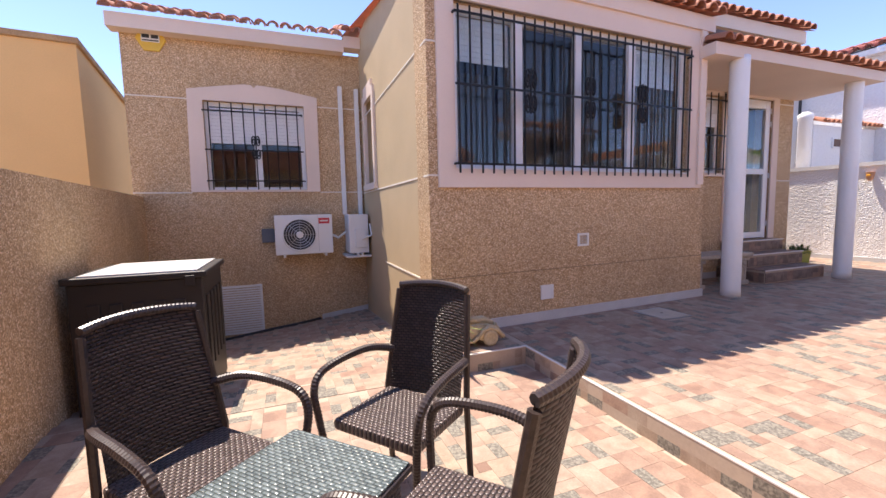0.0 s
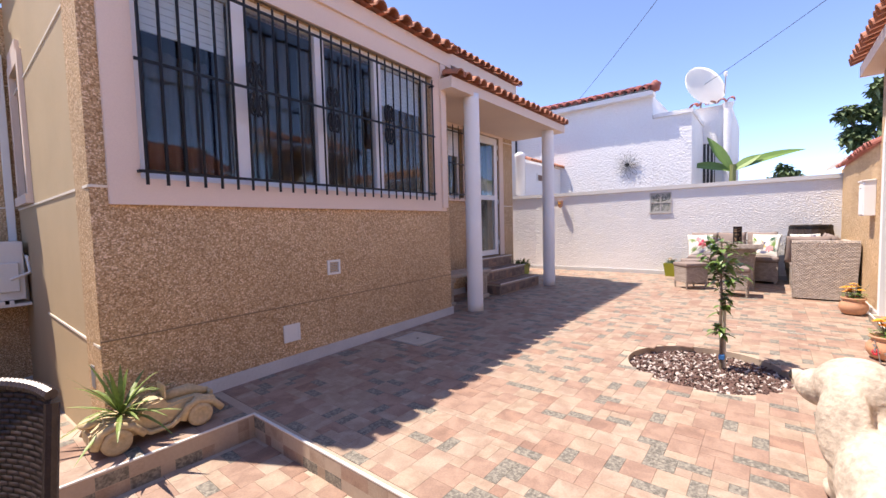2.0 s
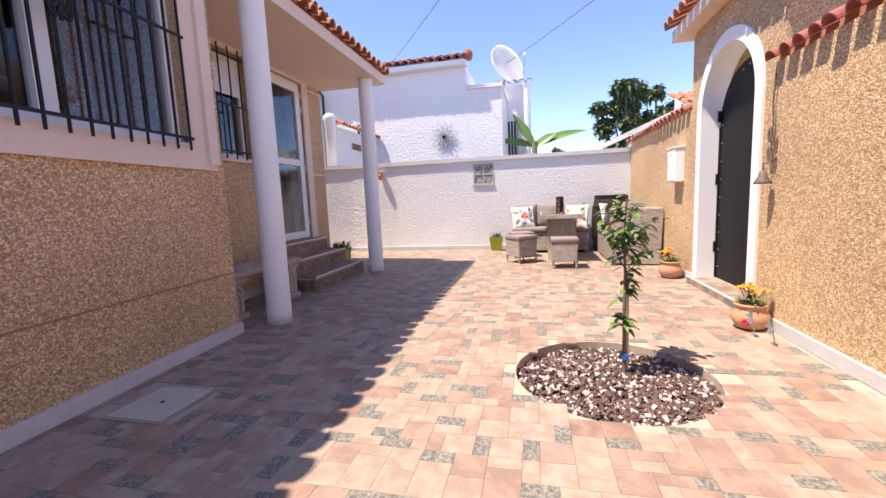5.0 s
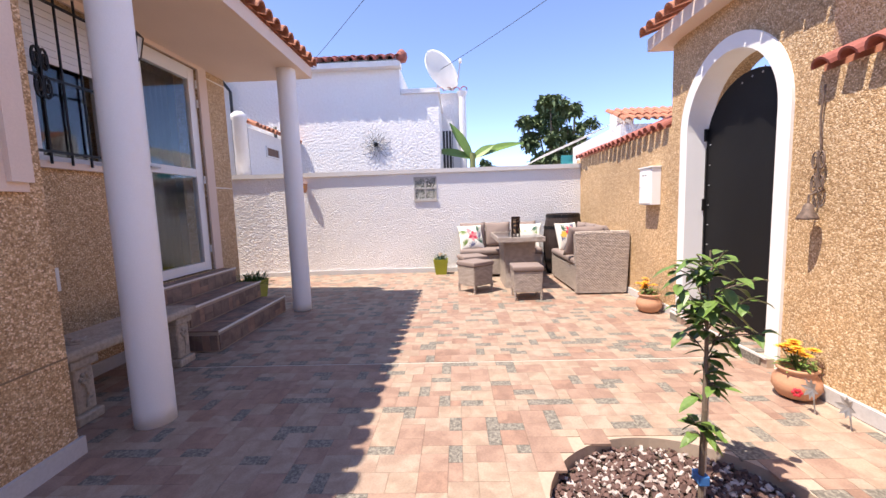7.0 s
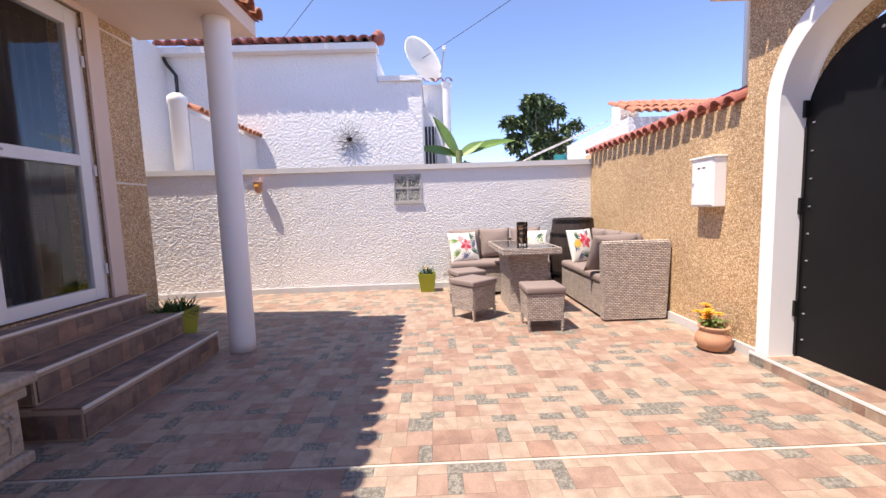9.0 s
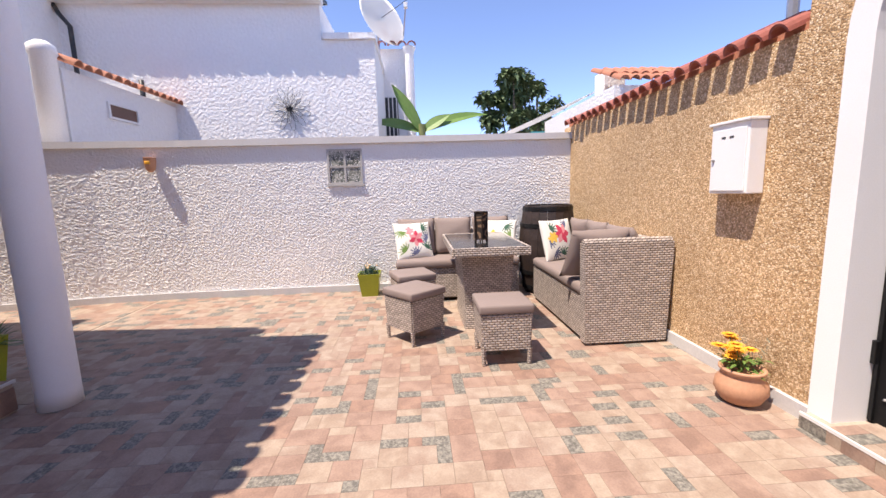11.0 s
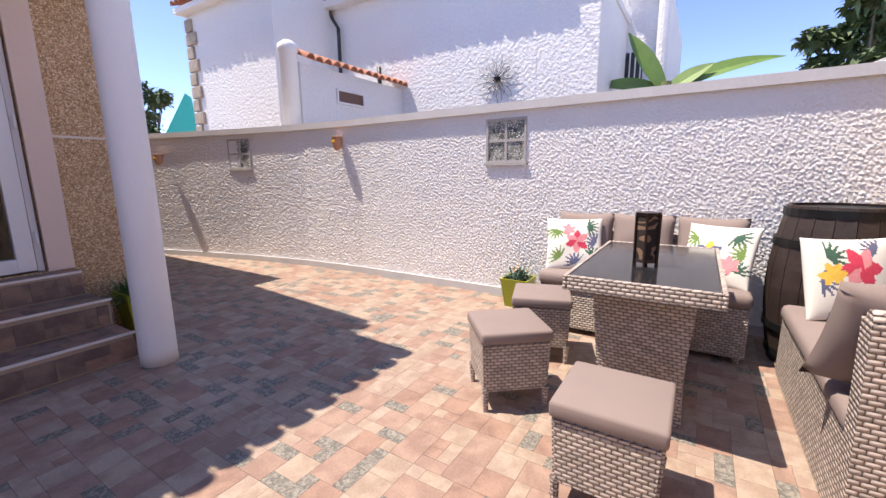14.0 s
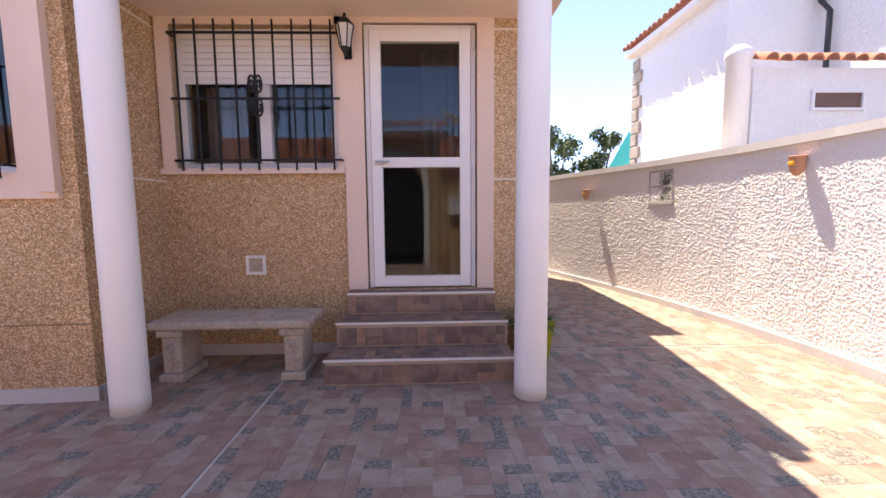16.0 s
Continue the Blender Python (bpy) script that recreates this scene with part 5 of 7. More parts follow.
def flower_pot(x, y, s, rot, dec):
    p = empty("flower_pot", (x, y, 0), "round terracotta pot of yellow daisies" + (" with a painted red flower" if dec else " with painted leaves"), "flower pot", "terracotta flower pots")
    part("pot", lathe(bmesh.new(), [(0.075 * s, 0), (0.12 * s, 0.02 * s), (0.16 * s, 0.09 * s), (0.155 * s, 0.15 * s), (0.12 * s, 0.20 * s), (0.118 * s, 0.215 * s), (0.14 * s, 0.235 * s), (0.138 * s, 0.25 * s), (0.12 * s, 0.25 * s), (0.11 * s, 0.21 * s), (0.02, 0.20 * s)], 32, (x, y, 0)), TERRACOTTA, p, smooth=True)
    rng = random.Random(int(x * 10))
    z = 0.25 * s
    bm = bmesh.new()
    heads = []
    for i in range(11):
        a, r = rng.uniform(0, 6.283), rng.uniform(0.02, 0.13) * s
        hd = Vector((x + 0.03 + r * math.cos(a), y + r * math.sin(a), z + rng.uniform(0.07, 0.17) * s))
        heads.append(hd)
        tube(bm, [(x, y, z - 0.03), hd], 0.003, 4)
    part("stem", bm, GRASSM, p)
    for hd in heads:
        bm = bmesh.new()
        for q in range(13):
            a = 2 * math.pi * q / 13
            leaf(bm, hd, (math.cos(a), math.sin(a), 0.35), 0.062 * s, 0.022 * s, 0.2, 2)
        for q in range(9):
            a = 2 * math.pi * q / 9 + 0.2
            leaf(bm, hd + Vector((0, 0, 0.006)), (math.cos(a), math.sin(a), 0.7), 0.035 * s, 0.014 * s, 0.2, 2)
        part("flower", bm, YELLOW, p)
    bm = bmesh.new()
    for i in range(90):
        a, e = rng.uniform(0, 6.283), rng.uniform(0, 0.9)
        r = rng.uniform(0.0, 0.12) * s
        leaf(bm, (x + r * math.cos(a), y + r * math.sin(a), z + rng.uniform(-.02, .06)), (math.cos(a), math.sin(a), e), 0.06 * s, 0.025 * s, 0.4, 2)
    part("foliage", bm, LEAF, p)
    bm = bmesh.new()
    for i in range(9):
        a = rng.uniform(-1.0, 1.0) + rot
        b0 = Vector((x + 0.08 * math.cos(a) * s, y + 0.08 * math.sin(a) * s, z))
        w = Vector((math.cos(a) * 0.35, math.sin(a) * 0.35, 1)).normalized()
        L = rng.uniform(0.14, 0.26) * s
        for q in range(14):
            t = q / 14
            a2 = q * 2.4
            leaf(bm, b0 + w * (L * t), (math.cos(a2), math.sin(a2), 0.8), 0.035 * s, 0.009 * s, 0.1, 1)
    part("sprig", bm, BLUEG, p)
    if dec:
        bm = bmesh.new()
        for q in range(6):
            a = 2 * math.pi * q / 6
            for zz, yy in ((0.10, 0.0),):
                c = Vector((x - 0.128 * s, y + 0.098 * s + 0.0, 0.095 * s))
                n = Vector((-0.79, 0.61, 0)).normalized()
                u = Vector((n.y, -n.x, 0))
                pt = c + (u * math.cos(a) + Vector((0, 0, 1)) * math.sin(a)) * 0.022 * s
                bmesh.ops.create_icosphere(bm, subdivisions=1, radius=0.016 * s, matrix=Matrix.Translation(pt))
        part("painted_flower", bm, REDP, p)
    under(p)


flower_pot(5.28, -0.44, 0.74, -0.9, True)
flower_pot(7.17, -0.47, 0.78, -1.2, False)
# metal flowers beside the pot
mf = empty("metal_flower_stake", (5.05, -0.42, 0), "small grey metal flower ornament beside the pot", "ornament")
for fx, fy, fz in ((5.08, -0.36, 0.14), (4.92, -0.40, 0.12)):
    bm = bmesh.new()
    for q in range(8):
        a = 2 * math.pi * q / 8
        leaf(bm, (fx, fy, fz), (math.cos(a) * 0.7, 0.25, math.sin(a)), 0.06, 0.025, 0.0, 2, up=Vector((0, 1, 0)))
    part("flower", bm, STEEL, mf)
    part("stem", tube(bmesh.new(), [(fx, fy, fz), (fx, fy - 0.02, 0.0)], 0.004, 5), STEEL, mf)
under(mf)

# ---- planting bed and tree ----
cx, cy, r = BED
rng = random.Random(3)
bed = empty("planting_bed", (cx, cy, 0), "round bed of white and plum-brown bark chips round the tree", "planting bed", kind="structure")
part("soil", lathe(bmesh.new(), [(r - 0.001, -0.15), (r - 0.001, -0.075)], 40, (cx, cy, 0)), SOIL, bed)
for nm, col, n in (("chips", (0.13, 0.075, 0.065), 2600), ("chips", (0.50, 0.43, 0.40), 900)):
    verts, faces = [], []
    for i in range(n):
        a, q = rng.uniform(0, 6.283), r * math.sqrt(rng.uniform(0, 0.97))
        s = rng.uniform(0.006, 0.017)
        e = Euler((rng.uniform(-.9, .9), rng.uniform(-.9, .9), rng.uniform(0, 6.28))).to_matrix()
        c = Vector((cx + q * math.cos(a), cy + q * math.sin(a), -0.07 + rng.uniform(0, 0.022)))
        k = len(verts)
        for sx, sy, sz in ((-1, -1, -1), (1, -1, -1), (1, 1, -1), (-1, 1, -1), (-1, -1, 1), (1, -1, 1), (1, 1, 1), (-1, 1, 1)):
            verts.append(c + e @ Vector((sx * s, sy * s * 0.6, sz * s * 0.35)))
        faces += [tuple(k + i for i in f) for f in ((3, 2, 1, 0), (4, 5, 6, 7), (0, 1, 5, 4), (1, 2, 6, 5), (2, 3, 7, 6), (3, 0, 4, 7))]
    me = bpy.data.meshes.new("bark_chips")
    me.from_pydata([tuple(v) for v in verts], [], faces)
    me.materials.append(mat("bark_chip", col, 0.9, var=0.35, scale=30))
    ob = new("bark_chips", me)
    ob.parent = bed
    tagged(ob, kind="stuff")
under(bed)

tr = empty("citrus_tree", (4.500, 0.56, -0.07), "young citrus sapling with glossy leaves tied to a stake", "tree")
tp = [(4.500, 0.56, -0.08), (4.505, 0.56, 0.15), (4.490, 0.565, 0.35), (4.500, 0.56, 0.55), (4.490, 0.57, 0.75), (4.500, 0.56, 0.98)]
part("trunk", tube(bmesh.new(), tp, 0.01, 7, radii=[0.012, 0.011, 0.01, 0.008, 0.006, 0.003]), TRUNKM, tr)
part("stake", tube(bmesh.new(), [(4.525, 0.54, -0.08), (4.520, 0.545, 0.55)], 0.012, 6), mat("pale_wooden_stake", (0.5, 0.45, 0.38), 0.8, var=0.2), tr)
part("tie", boxes((4.485, 0.0 + 4.545, 0.535, 0.575, 0.03, 0.07), bevel=0.004), mat("blue_tie", (0.03, 0.15, 0.4), 0.6), tr)
rng = random.Random(11)
lf = bmesh.new()
for i in range(38):
    top = i < 26
    z = rng.uniform(0.56, 0.9) if top else rng.uniform(0.2, 0.55)
    a = rng.uniform(0, 6.283)
    L = rng.uniform(0.08, 0.19) if top else rng.uniform(0.03, 0.08)
    p0 = Vector((4.500, 0.56, z))
    w = Vector((math.cos(a), math.sin(a), rng.uniform(0.3, 1.1))).normalized()
    p1 = p0 + w * L
    part("limb", tube(bmesh.new(), [p0, p0 + w * L * 0.5 + Vector((0, 0, 0.01)), p1], 0.003, 4), TRUNKM, tr)
    for q in range(6 if top else 4):
        t = (q + 1) / 6
        a2 = a + rng.uniform(-1.6, 1.6)
        leaf(lf, p0 + w * (L * t), (math.cos(a2), math.sin(a2), rng.uniform(-0.5, 0.8)), rng.uniform(0.055, 0.095), rng.uniform(0.034, 0.05), rng.uniform(0.1, 0.7), 4)
part("crown", lf, LEAF, tr)
under(tr)

# ---- car planter and spiky plant ----
cp = empty("car_planter", (1.45, 2.98, 0), "cream resin planter shaped like a vintage car", "planter")
bm = bmesh.new()
prof = [(-0.30, 0.05), (-0.30, 0.13), (-0.24, 0.17), (-0.16, 0.15), (-0.10, 0.15), (-0.06, 0.20), (0.02, 0.21), (0.05, 0.16), (0.12, 0.17), (0.22, 0.16), (0.27, 0.12), (0.28, 0.05)]
f0 = [bm.verts.new((1.45 + a, 2.89, z)) for a, z in prof]
f1 = [bm.verts.new((1.45 + a, 3.07, z)) for a, z in prof]
bm.faces.new(f0)
bm.faces.new(f1[::-1])
for i in range(len(prof)):
    j = (i + 1) % len(prof)
    bm.faces.new((f0[j], f0[i], f1[i], f1[j]))
bmesh.ops.recalc_face_normals(bm, faces=bm.faces)
bmesh.ops.bevel(bm, geom=bm.edges[:], offset=0.012, segments=2, affect="EDGES")
part("body", bm, SANDST, cp, smooth=False)
for x in (-0.2, 0.19):
    for y in (2.86, 3.09):
        bm = lathe(bmesh.new(), [(0.062, -0.02), (0.066, -0.012), (0.066, 0.012), (0.062, 0.02), (0.04, 0.022), (0.03, 0.014), (0.01, 0.02)], 20)
        bmesh.ops.rotate(bm, verts=bm.verts, cent=(0, 0, 0), matrix=Matrix.Rotation(radians(90), 3, "X"))
        bmesh.ops.translate(bm, verts=bm.verts, vec=(1.45 + x, y, 0.066))
        part("wheel", bm, SANDST, cp, smooth=True)
        part("fender", tube(bmesh.new(), [(1.45 + x - 0.09, y, 0.06), (1.45 + x - 0.06, y, 0.13), (1.45 + x, y, 0.15), (1.45 + x + 0.07, y, 0.12), (1.45 + x + 0.12, y, 0.06)], 0.02, 8), SANDST, cp, smooth=True)
for y in (2.87, 3.09):
    part("running_board", tube(bmesh.new(), [(1.17, y, 0.07), (1.24, y, 0.145), (1.33, y, 0.10), (1.40, y, 0.05), (1.50, y, 0.05), (1.57, y, 0.10), (1.64, y, 0.16), (1.71, y, 0.14), (1.74, y, 0.08)], 0.02, 8, radii=[0.012, 0.02, 0.018, 0.014, 0.014, 0.018, 0.022, 0.018, 0.01]), SANDST, cp, smooth=True)
part("windscreen", boxes((1.485, 1.495, 2.92, 3.04, 0.19, 0.27), bevel=0.004), SANDST, cp)
part("bonnet_ridge", tube(bmesh.new(), [(1.50, 2.98, 0.19), (1.62, 2.98, 0.19), (1.72, 2.98, 0.15)], 0.03, 8, radii=[0.03, 0.035, 0.02]), SANDST, cp, smooth=True)
part("spare_wheel", lathe(bmesh.new(), [(0.045, 0.0), (0.05, 0.012), (0.03, 0.03)], 16, (1.17, 2.98, 0.15)), SANDST, cp, smooth=True)
part("radiator", boxes((1.72, 1.745, 2.93, 3.03, 0.05, 0.16), bevel=0.008), SANDST, cp)
under(cp)
rng = random.Random(8)
sp = empty("spiky_plant", (1.30, 2.98, 0.14), "spiky green and yellow dracaena growing in the car planter", "plant")
bm = bmesh.new()
for i in range(46):
    a, e = rng.uniform(0, 6.283), rng.uniform(-0.1, 1.45)
    leaf(bm, (1.30, 2.98, 0.16), (math.cos(a) * math.cos(e), math.sin(a) * math.cos(e), math.sin(e)), rng.uniform(0.24, 0.4), 0.024, rng.uniform(0.1, 0.6), 4)
part("leaves", bm, BLADE, sp)
under(sp)

# ---- dog ornament: one plain mesh ----
bm = bmesh.new()
def ball(c, rad, sc=(1, 1, 1), rot=(0, 0, 0), head=False):
    m = Matrix.LocRotScale(Vector(c), Euler([radians(q) for q in rot]), Vector(sc))
    if head:
        m = pose(0.13, 0, 0, 0, 0, 50) @ pose(-0.13, 0, 0) @ m
    bmesh.ops.create_icosphere(bm, subdivisions=3, radius=rad, matrix=m)


ball((-0.06, 0, 0.22), 0.18, (1.3, 0.92, 0.9), (0, -14, 0))
ball((-0.2, 0, 0.17), 0.16, (1.0, 1.0, 1.0))
ball((0.10, 0, 0.24), 0.15, (1.0, 0.9, 1.1))
ball((0.14, 0, 0.35), 0.11, (0.95, 0.9, 1.3), (0, 20, 0))
ball((0.22, 0, 0.455), 0.125, (1.08, 0.92, 0.92), head=True)
ball((0.335, 0, 0.42), 0.08, (1.15, 0.95, 0.9), head=True)
ball((0.43, 0, 0.44), 0.03, (0.8, 1.1, 0.9), head=True)
for sy in (-1, 1):
    ball((0.185, sy * 0.132, 0.355), 0.10, (0.85, 0.34, 1.6), (sy * 10, 6, 0), head=True)
    ball((0.20, sy * 0.095, 0.13), 0.062, (0.9, 0.85, 2.1))
    ball((0.26, sy * 0.10, 0.035), 0.055, (1.5, 0.95, 0.65))
    ball((-0.19, sy * 0.14, 0.11), 0.11, (1.2, 0.6, 0.95))
    ball((-0.1, sy * 0.17, 0.03), 0.05, (1.6, 0.9, 0.6))
dog = part("dog_ornament", bm, DOGM, smooth=True)
rm = dog.modifiers.new("blend", "REMESH")
rm.mode, rm.voxel_size, rm.use_smooth_shade = "VOXEL", 0.012, True
dog.matrix_world = pose(2.66, -0.07, 0, 0, 0, 2) @ Matrix.Scale(1.04, 4)
tagged(dog, "cream and grey resin dog ornament sitting on the patio", "statue")

# ---- gate ----
gt = empty("gate", (AX, RIGHT - 0.17, 0.06), "closed black metal gate in the arch", "gate")
bm = bmesh.new()
gi = 0.526
pts = [(AX + gi, 0.06), (AX + gi, SPRING - 0.1)] + [(AX + gi * math.cos(math.pi * q / 20), SPRING - 0.1 + gi * 0.92 * math.sin(math.pi * q / 20)) for q in range(1, 20)] + [(AX - gi, SPRING - 0.1), (AX - gi, 0.06)]
f = bm.faces.new([bm.verts.new((x, RIGHT - 0.19, z)) for x, z in pts])
r_ = bmesh.ops.extrude_face_region(bm, geom=[f])
bmesh.ops.translate(bm, verts=[g for g in r_["geom"] if isinstance(g, bmesh.types.BMVert)], vec=(0, 0.03, 0))
bmesh.ops.recalc_face_normals(bm, faces=bm.faces)
part("leaf_panel", bm, DARKDOOR, gt)
for z in (0.35, 1.05, 1.68):
    part("hinge", boxes((AX + gi - 0.02, AX + gi + 0.0, RIGHT - 0.16, RIGHT - 0.13, z, z + 0.11), bevel=0.004), IRON, gt)
for i in range(9):
    part("rivet", lathe(bmesh.new(), [(0.008, -0.003), (0.008, 0.003), (0.003, 0.006)], 8, (AX + gi - 0.06, RIGHT - 0.157, 0.2 + 0.18 * i)), STEEL, gt)
part("edge_bar", boxes((AX + gi - 0.022, AX + gi - 0.004, RIGHT - 0.16, RIGHT - 0.148, 0.08, 1.62)), IRON, gt)
for i in range(4):
    x = AX - 0.24 + 0.11 * i
    part("spike", lathe(bmesh.new(), [(0.006, 0), (0.006, 0.10), (0.02, 0.12), (0.002, 0.17)], 8, (x, RIGHT - 0.175, SPRING + 0.22 - abs(i - 1.5) * 0.02)), STEEL, gt)
under(gt)
st = setting(empty("gate_step", (AX, RIGHT, 0)), "low tiled threshold under the gate", "step")
part("threshold", boxes((AX - 0.62, AX + 0.62, RIGHT - 0.33, RIGHT + 0.07, 0.0, 0.066)), GROUT, st)
part("edge_trim", boxes((AX - 0.62, AX + 0.62, RIGHT + 0.074, RIGHT + 0.084, 0.062, 0.078)), EDGET, st)
under(st)
# street side closed off
setting(part("wall_street", boxes((3.0, 9.5, RIGHT - 2.6, RIGHT - 2.4, -0.2, 1.7)), FARWHITE), "white street wall beyond the gate", "wall")

# ---- mailbox ----
mb = empty("meter_box", (7.55, RIGHT, 1.3), "white metal meter box on the wall", "meter box")
part("casing", boxes((7.32, 7.60, RIGHT, RIGHT + 0.10, 1.11, 1.50), bevel=0.006), WHITE, mb)
part("door", boxes((7.335, 7.585, RIGHT + 0.10, RIGHT + 0.108, 1.125, 1.47), bevel=0.003), WHITE, mb)
part("lid", boxes((7.31, 7.61, RIGHT, RIGHT + 0.115, 1.50, 1.515), bevel=0.003), WHITE, mb)
part("lock", lathe(bmesh.new(), [(0.012, 0), (0.008, 0.006)], 10, (7.565, RIGHT + 0.109, 1.30)), DARKP, mb)
part("vent_slot", boxes((7.42, 7.45, RIGHT + 0.108, RIGHT + 0.11, 1.42, 1.43), (7.48, 7.51, RIGHT + 0.108, RIGHT + 0.11, 1.42, 1.43)), DARKP, mb)
under(mb)

# ---- iron bell ----
WR = RIGHT + 0.06
bl = empty("door_bell", (5.36, WR, 1.3), "rusty wrought-iron bell on a scrolled bracket", "bell")
RUST = mat("rusty_brown_iron", (0.17, 0.12, 0.095), 0.7, 0.3, var=0.4, scale=30)
part("chain", tube(bmesh.new(), [(5.36, WR + 0.02, 1.78), (5.37, WR + 0.025, 1.6), (5.36, WR + 0.02, 1.42)], 0.006, 5), RUST, bl)
part("scroll", scroll_bm(5.36, WR + 0.03, 1.30, 0.24, 0.045, 0.0045), RUST, bl)
part("bell", lathe(bmesh.new(), [(0.055, 0.0), (0.05, 0.015), (0.03, 0.05), (0.022, 0.085), (0.008, 0.095)], 16, (5.36, WR + 0.07, 1.03)), RUST, bl, smooth=True)
part("arm", tube(bmesh.new(), [(5.36, WR, 1.2), (5.36, WR + 0.07, 1.17), (5.36, WR + 0.07, 1.12)], 0.007, 5), RUST, bl)
under(bl)

tagged(part("socket_plate", boxes((CORNER - 0.012, CORNER, 3.42, 3.50, 0.20, 0.34), bevel=0.003), STEEL), "grey cover plate low on the side wall", "cover plate")

# ---- sofa set ----
def seat_cushion(parent, x0, x1, y0, y1, z0, z1, name="seat_cushion"):
    bm = boxes((x0, x1, y0, y1, z0, z1), bevel=0.03)
    return part(name, bm, CUSHION, parent, smooth=True)


def loose_pillow(name, label, at, rot, size, m):
    bm = pillow(*size)
    ob = part(name, bm, m, smooth=True)
    ob.matrix_world = pose(*at, *rot)
    return tagged(ob, label, "cushion", "sofa cushions")


def sofa_right():
    s = empty("garden_sofa", (8.7, -0.3, 0), "grey-beige wicker garden sofa with taupe cushions against the tan wall", "sofa", "corner seating")
    part("base", boxes((8.10, 9.38, -0.52, 0.02, 0.03, 0.36), bevel=0.008), WICKER, s)
    bm = bmesh.new()
    for y, z in ((-0.59, 0.02), (0.03, 0.02), (0.045, 0.76), (-0.625, 0.76)):
        bm.verts.new((8.02, y, z))
    bm.verts.ensure_lookup_table()
    f = bm.faces.new(bm.verts[:])
    r = bmesh.ops.extrude_face_region(bm, geom=[f])
    bmesh.ops.translate(bm, verts=[g for g in r["geom"] if isinstance(g, bmesh.types.BMVert)], vec=(0.09, 0, 0))
    bmesh.ops.recalc_face_normals(bm, faces=bm.faces)
    part("armrest", bm, WICKER, s)
    part("arm_cap", tube(bmesh.new(), [(8.065, -0.62, 0.765), (8.065, -0.3, 0.77), (8.065, 0.04, 0.765)], 0.03, 8), WICKER, s)
    bm = bmesh.new()
    for y, z in ((-0.60, 0.02), (-0.52, 0.02), (-0.55, 0.76), (-0.63, 0.76)):
        bm.verts.new((8.11, y, z))
    bm.verts.ensure_lookup_table()
    f = bm.faces.new(bm.verts[:])
    r = bmesh.ops.extrude_face_region(bm, geom=[f])
    bmesh.ops.translate(bm, verts=[g for g in r["geom"] if isinstance(g, bmesh.types.BMVert)], vec=(1.27, 0, 0))
    bmesh.ops.recalc_face_normals(bm, faces=bm.faces)
    part("backrest", bm, WICKER, s)
    seat_cushion(s, 8.12, 9.37, -0.5, 0.035, 0.36, 0.45)
    for x, y in ((8.06, -0.55), (8.06, -0.02), (9.33, -0.02), (9.33, -0.48)):
        part("foot", tube(bmesh.new(), [(x, y, 0), (x, y, 0.05)], 0.02), WICKER, s)
    under(s)


def sofa_back():
    s = empty("garden_sofa", (9.75, 0.8, 0), "grey-beige wicker garden sofa with taupe cushions against the white wall", "sofa", "corner seating")
    part("base", boxes((9.44, 10.0, 0.16, 1.46, 0.04, 0.36), bevel=0.008), WICKER, s)
    part("backrest", boxes((9.96, 10.04, 0.16, 1.46, 0.3, 0.72), bevel=0.008), WICKER, s)
    seat_cushion(s, 9.42, 9.95, 0.15, 1.47, 0.36, 0.45)
    for y in (0.2, 1.42):
        for x in (9.47, 9.96):
            part("foot", tube(bmesh.new(), [(x, y, 0), (x, y, 0.05)], 0.02), WICKER, s)
    under(s)


sofa_right()
sofa_back()
for i, (x, tilt) in enumerate(((8.36, 18), (8.78, 14), (9.18, 16))):
    loose_pillow("back_cushion", "plump taupe back cushion leaning on the sofa back", (x, -0.44, 0.66), (90 - tilt, 0, 0), (0.44, 0.42, 0.16), CUSHION)
for i, y in enumerate((0.38, 0.82, 1.24)):
    loose_pillow("back_cushion", "plump taupe back cushion leaning on the sofa back", (9.87, y, 0.66), (0, -74, 0), (0.42, 0.43, 0.15), CUSHION)
loose_pillow("scatter_cushion", "plump taupe scatter cushion leaning inside the sofa arm", (8.26, -0.14, 0.66), (0, 62, 6), (0.44, 0.50, 0.19), CUSHION)


def print_cushion(label, at, rot, seed, flower):
    bm = pillow(0.42, 0.42, 0.12, 56)
    inks = list(INK)
    spray = print_sprays(seed, flower)
    for f in bm.faces:
        c = f.calc_center_median() / 0.21
        for u, v, a, L, w, ink in spray:
            s, t = (c.x - u) * math.cos(a) + (c.y - v) * math.sin(a), (c.y - v) * math.cos(a) - (c.x - u) * math.sin(a)
            if abs(s) < L and abs(t) < w * (1 - (s / L) ** 2):
                f.material_index = inks.index(ink)
    ob = part("print_cushion", bm, CUSHW, smooth=True)
    for ink in inks[1:]:
        ob.data.materials.append(INK[ink])
    ob.matrix_world = pose(*at, *rot)
    tagged(ob, label, "cushion", "sofa cushions")


print_cushion("white cushion printed with a red tropical flower", (9.22, -0.18, 0.645), (74, 0, -62), 3, ((0.1, 0.25, 0.5, ("flower_red", "flower_pink", "flower_red")), (-0.5, 0.1, 0.3, ("sun_yellow",))))
print_cushion("white cushion printed with a pink bird and green leaves", (9.70, 1.28, 0.63), (0, -68, 18), 5, ((0.05, -0.1, 0.42, ("flower_red", "flower_pink")), (0.5, 0.2, 0.25, ("flower_pink",))))
print_cushion("white cushion printed with yellow and blue leaves", (9.70, 0.34, 0.63), (0, -68, -20), 8, ((0.0, 0.2, 0.4, ("sun_yellow", "slate_blue")), (-0.3, -0.4, 0.3, ("flower_pink",))))


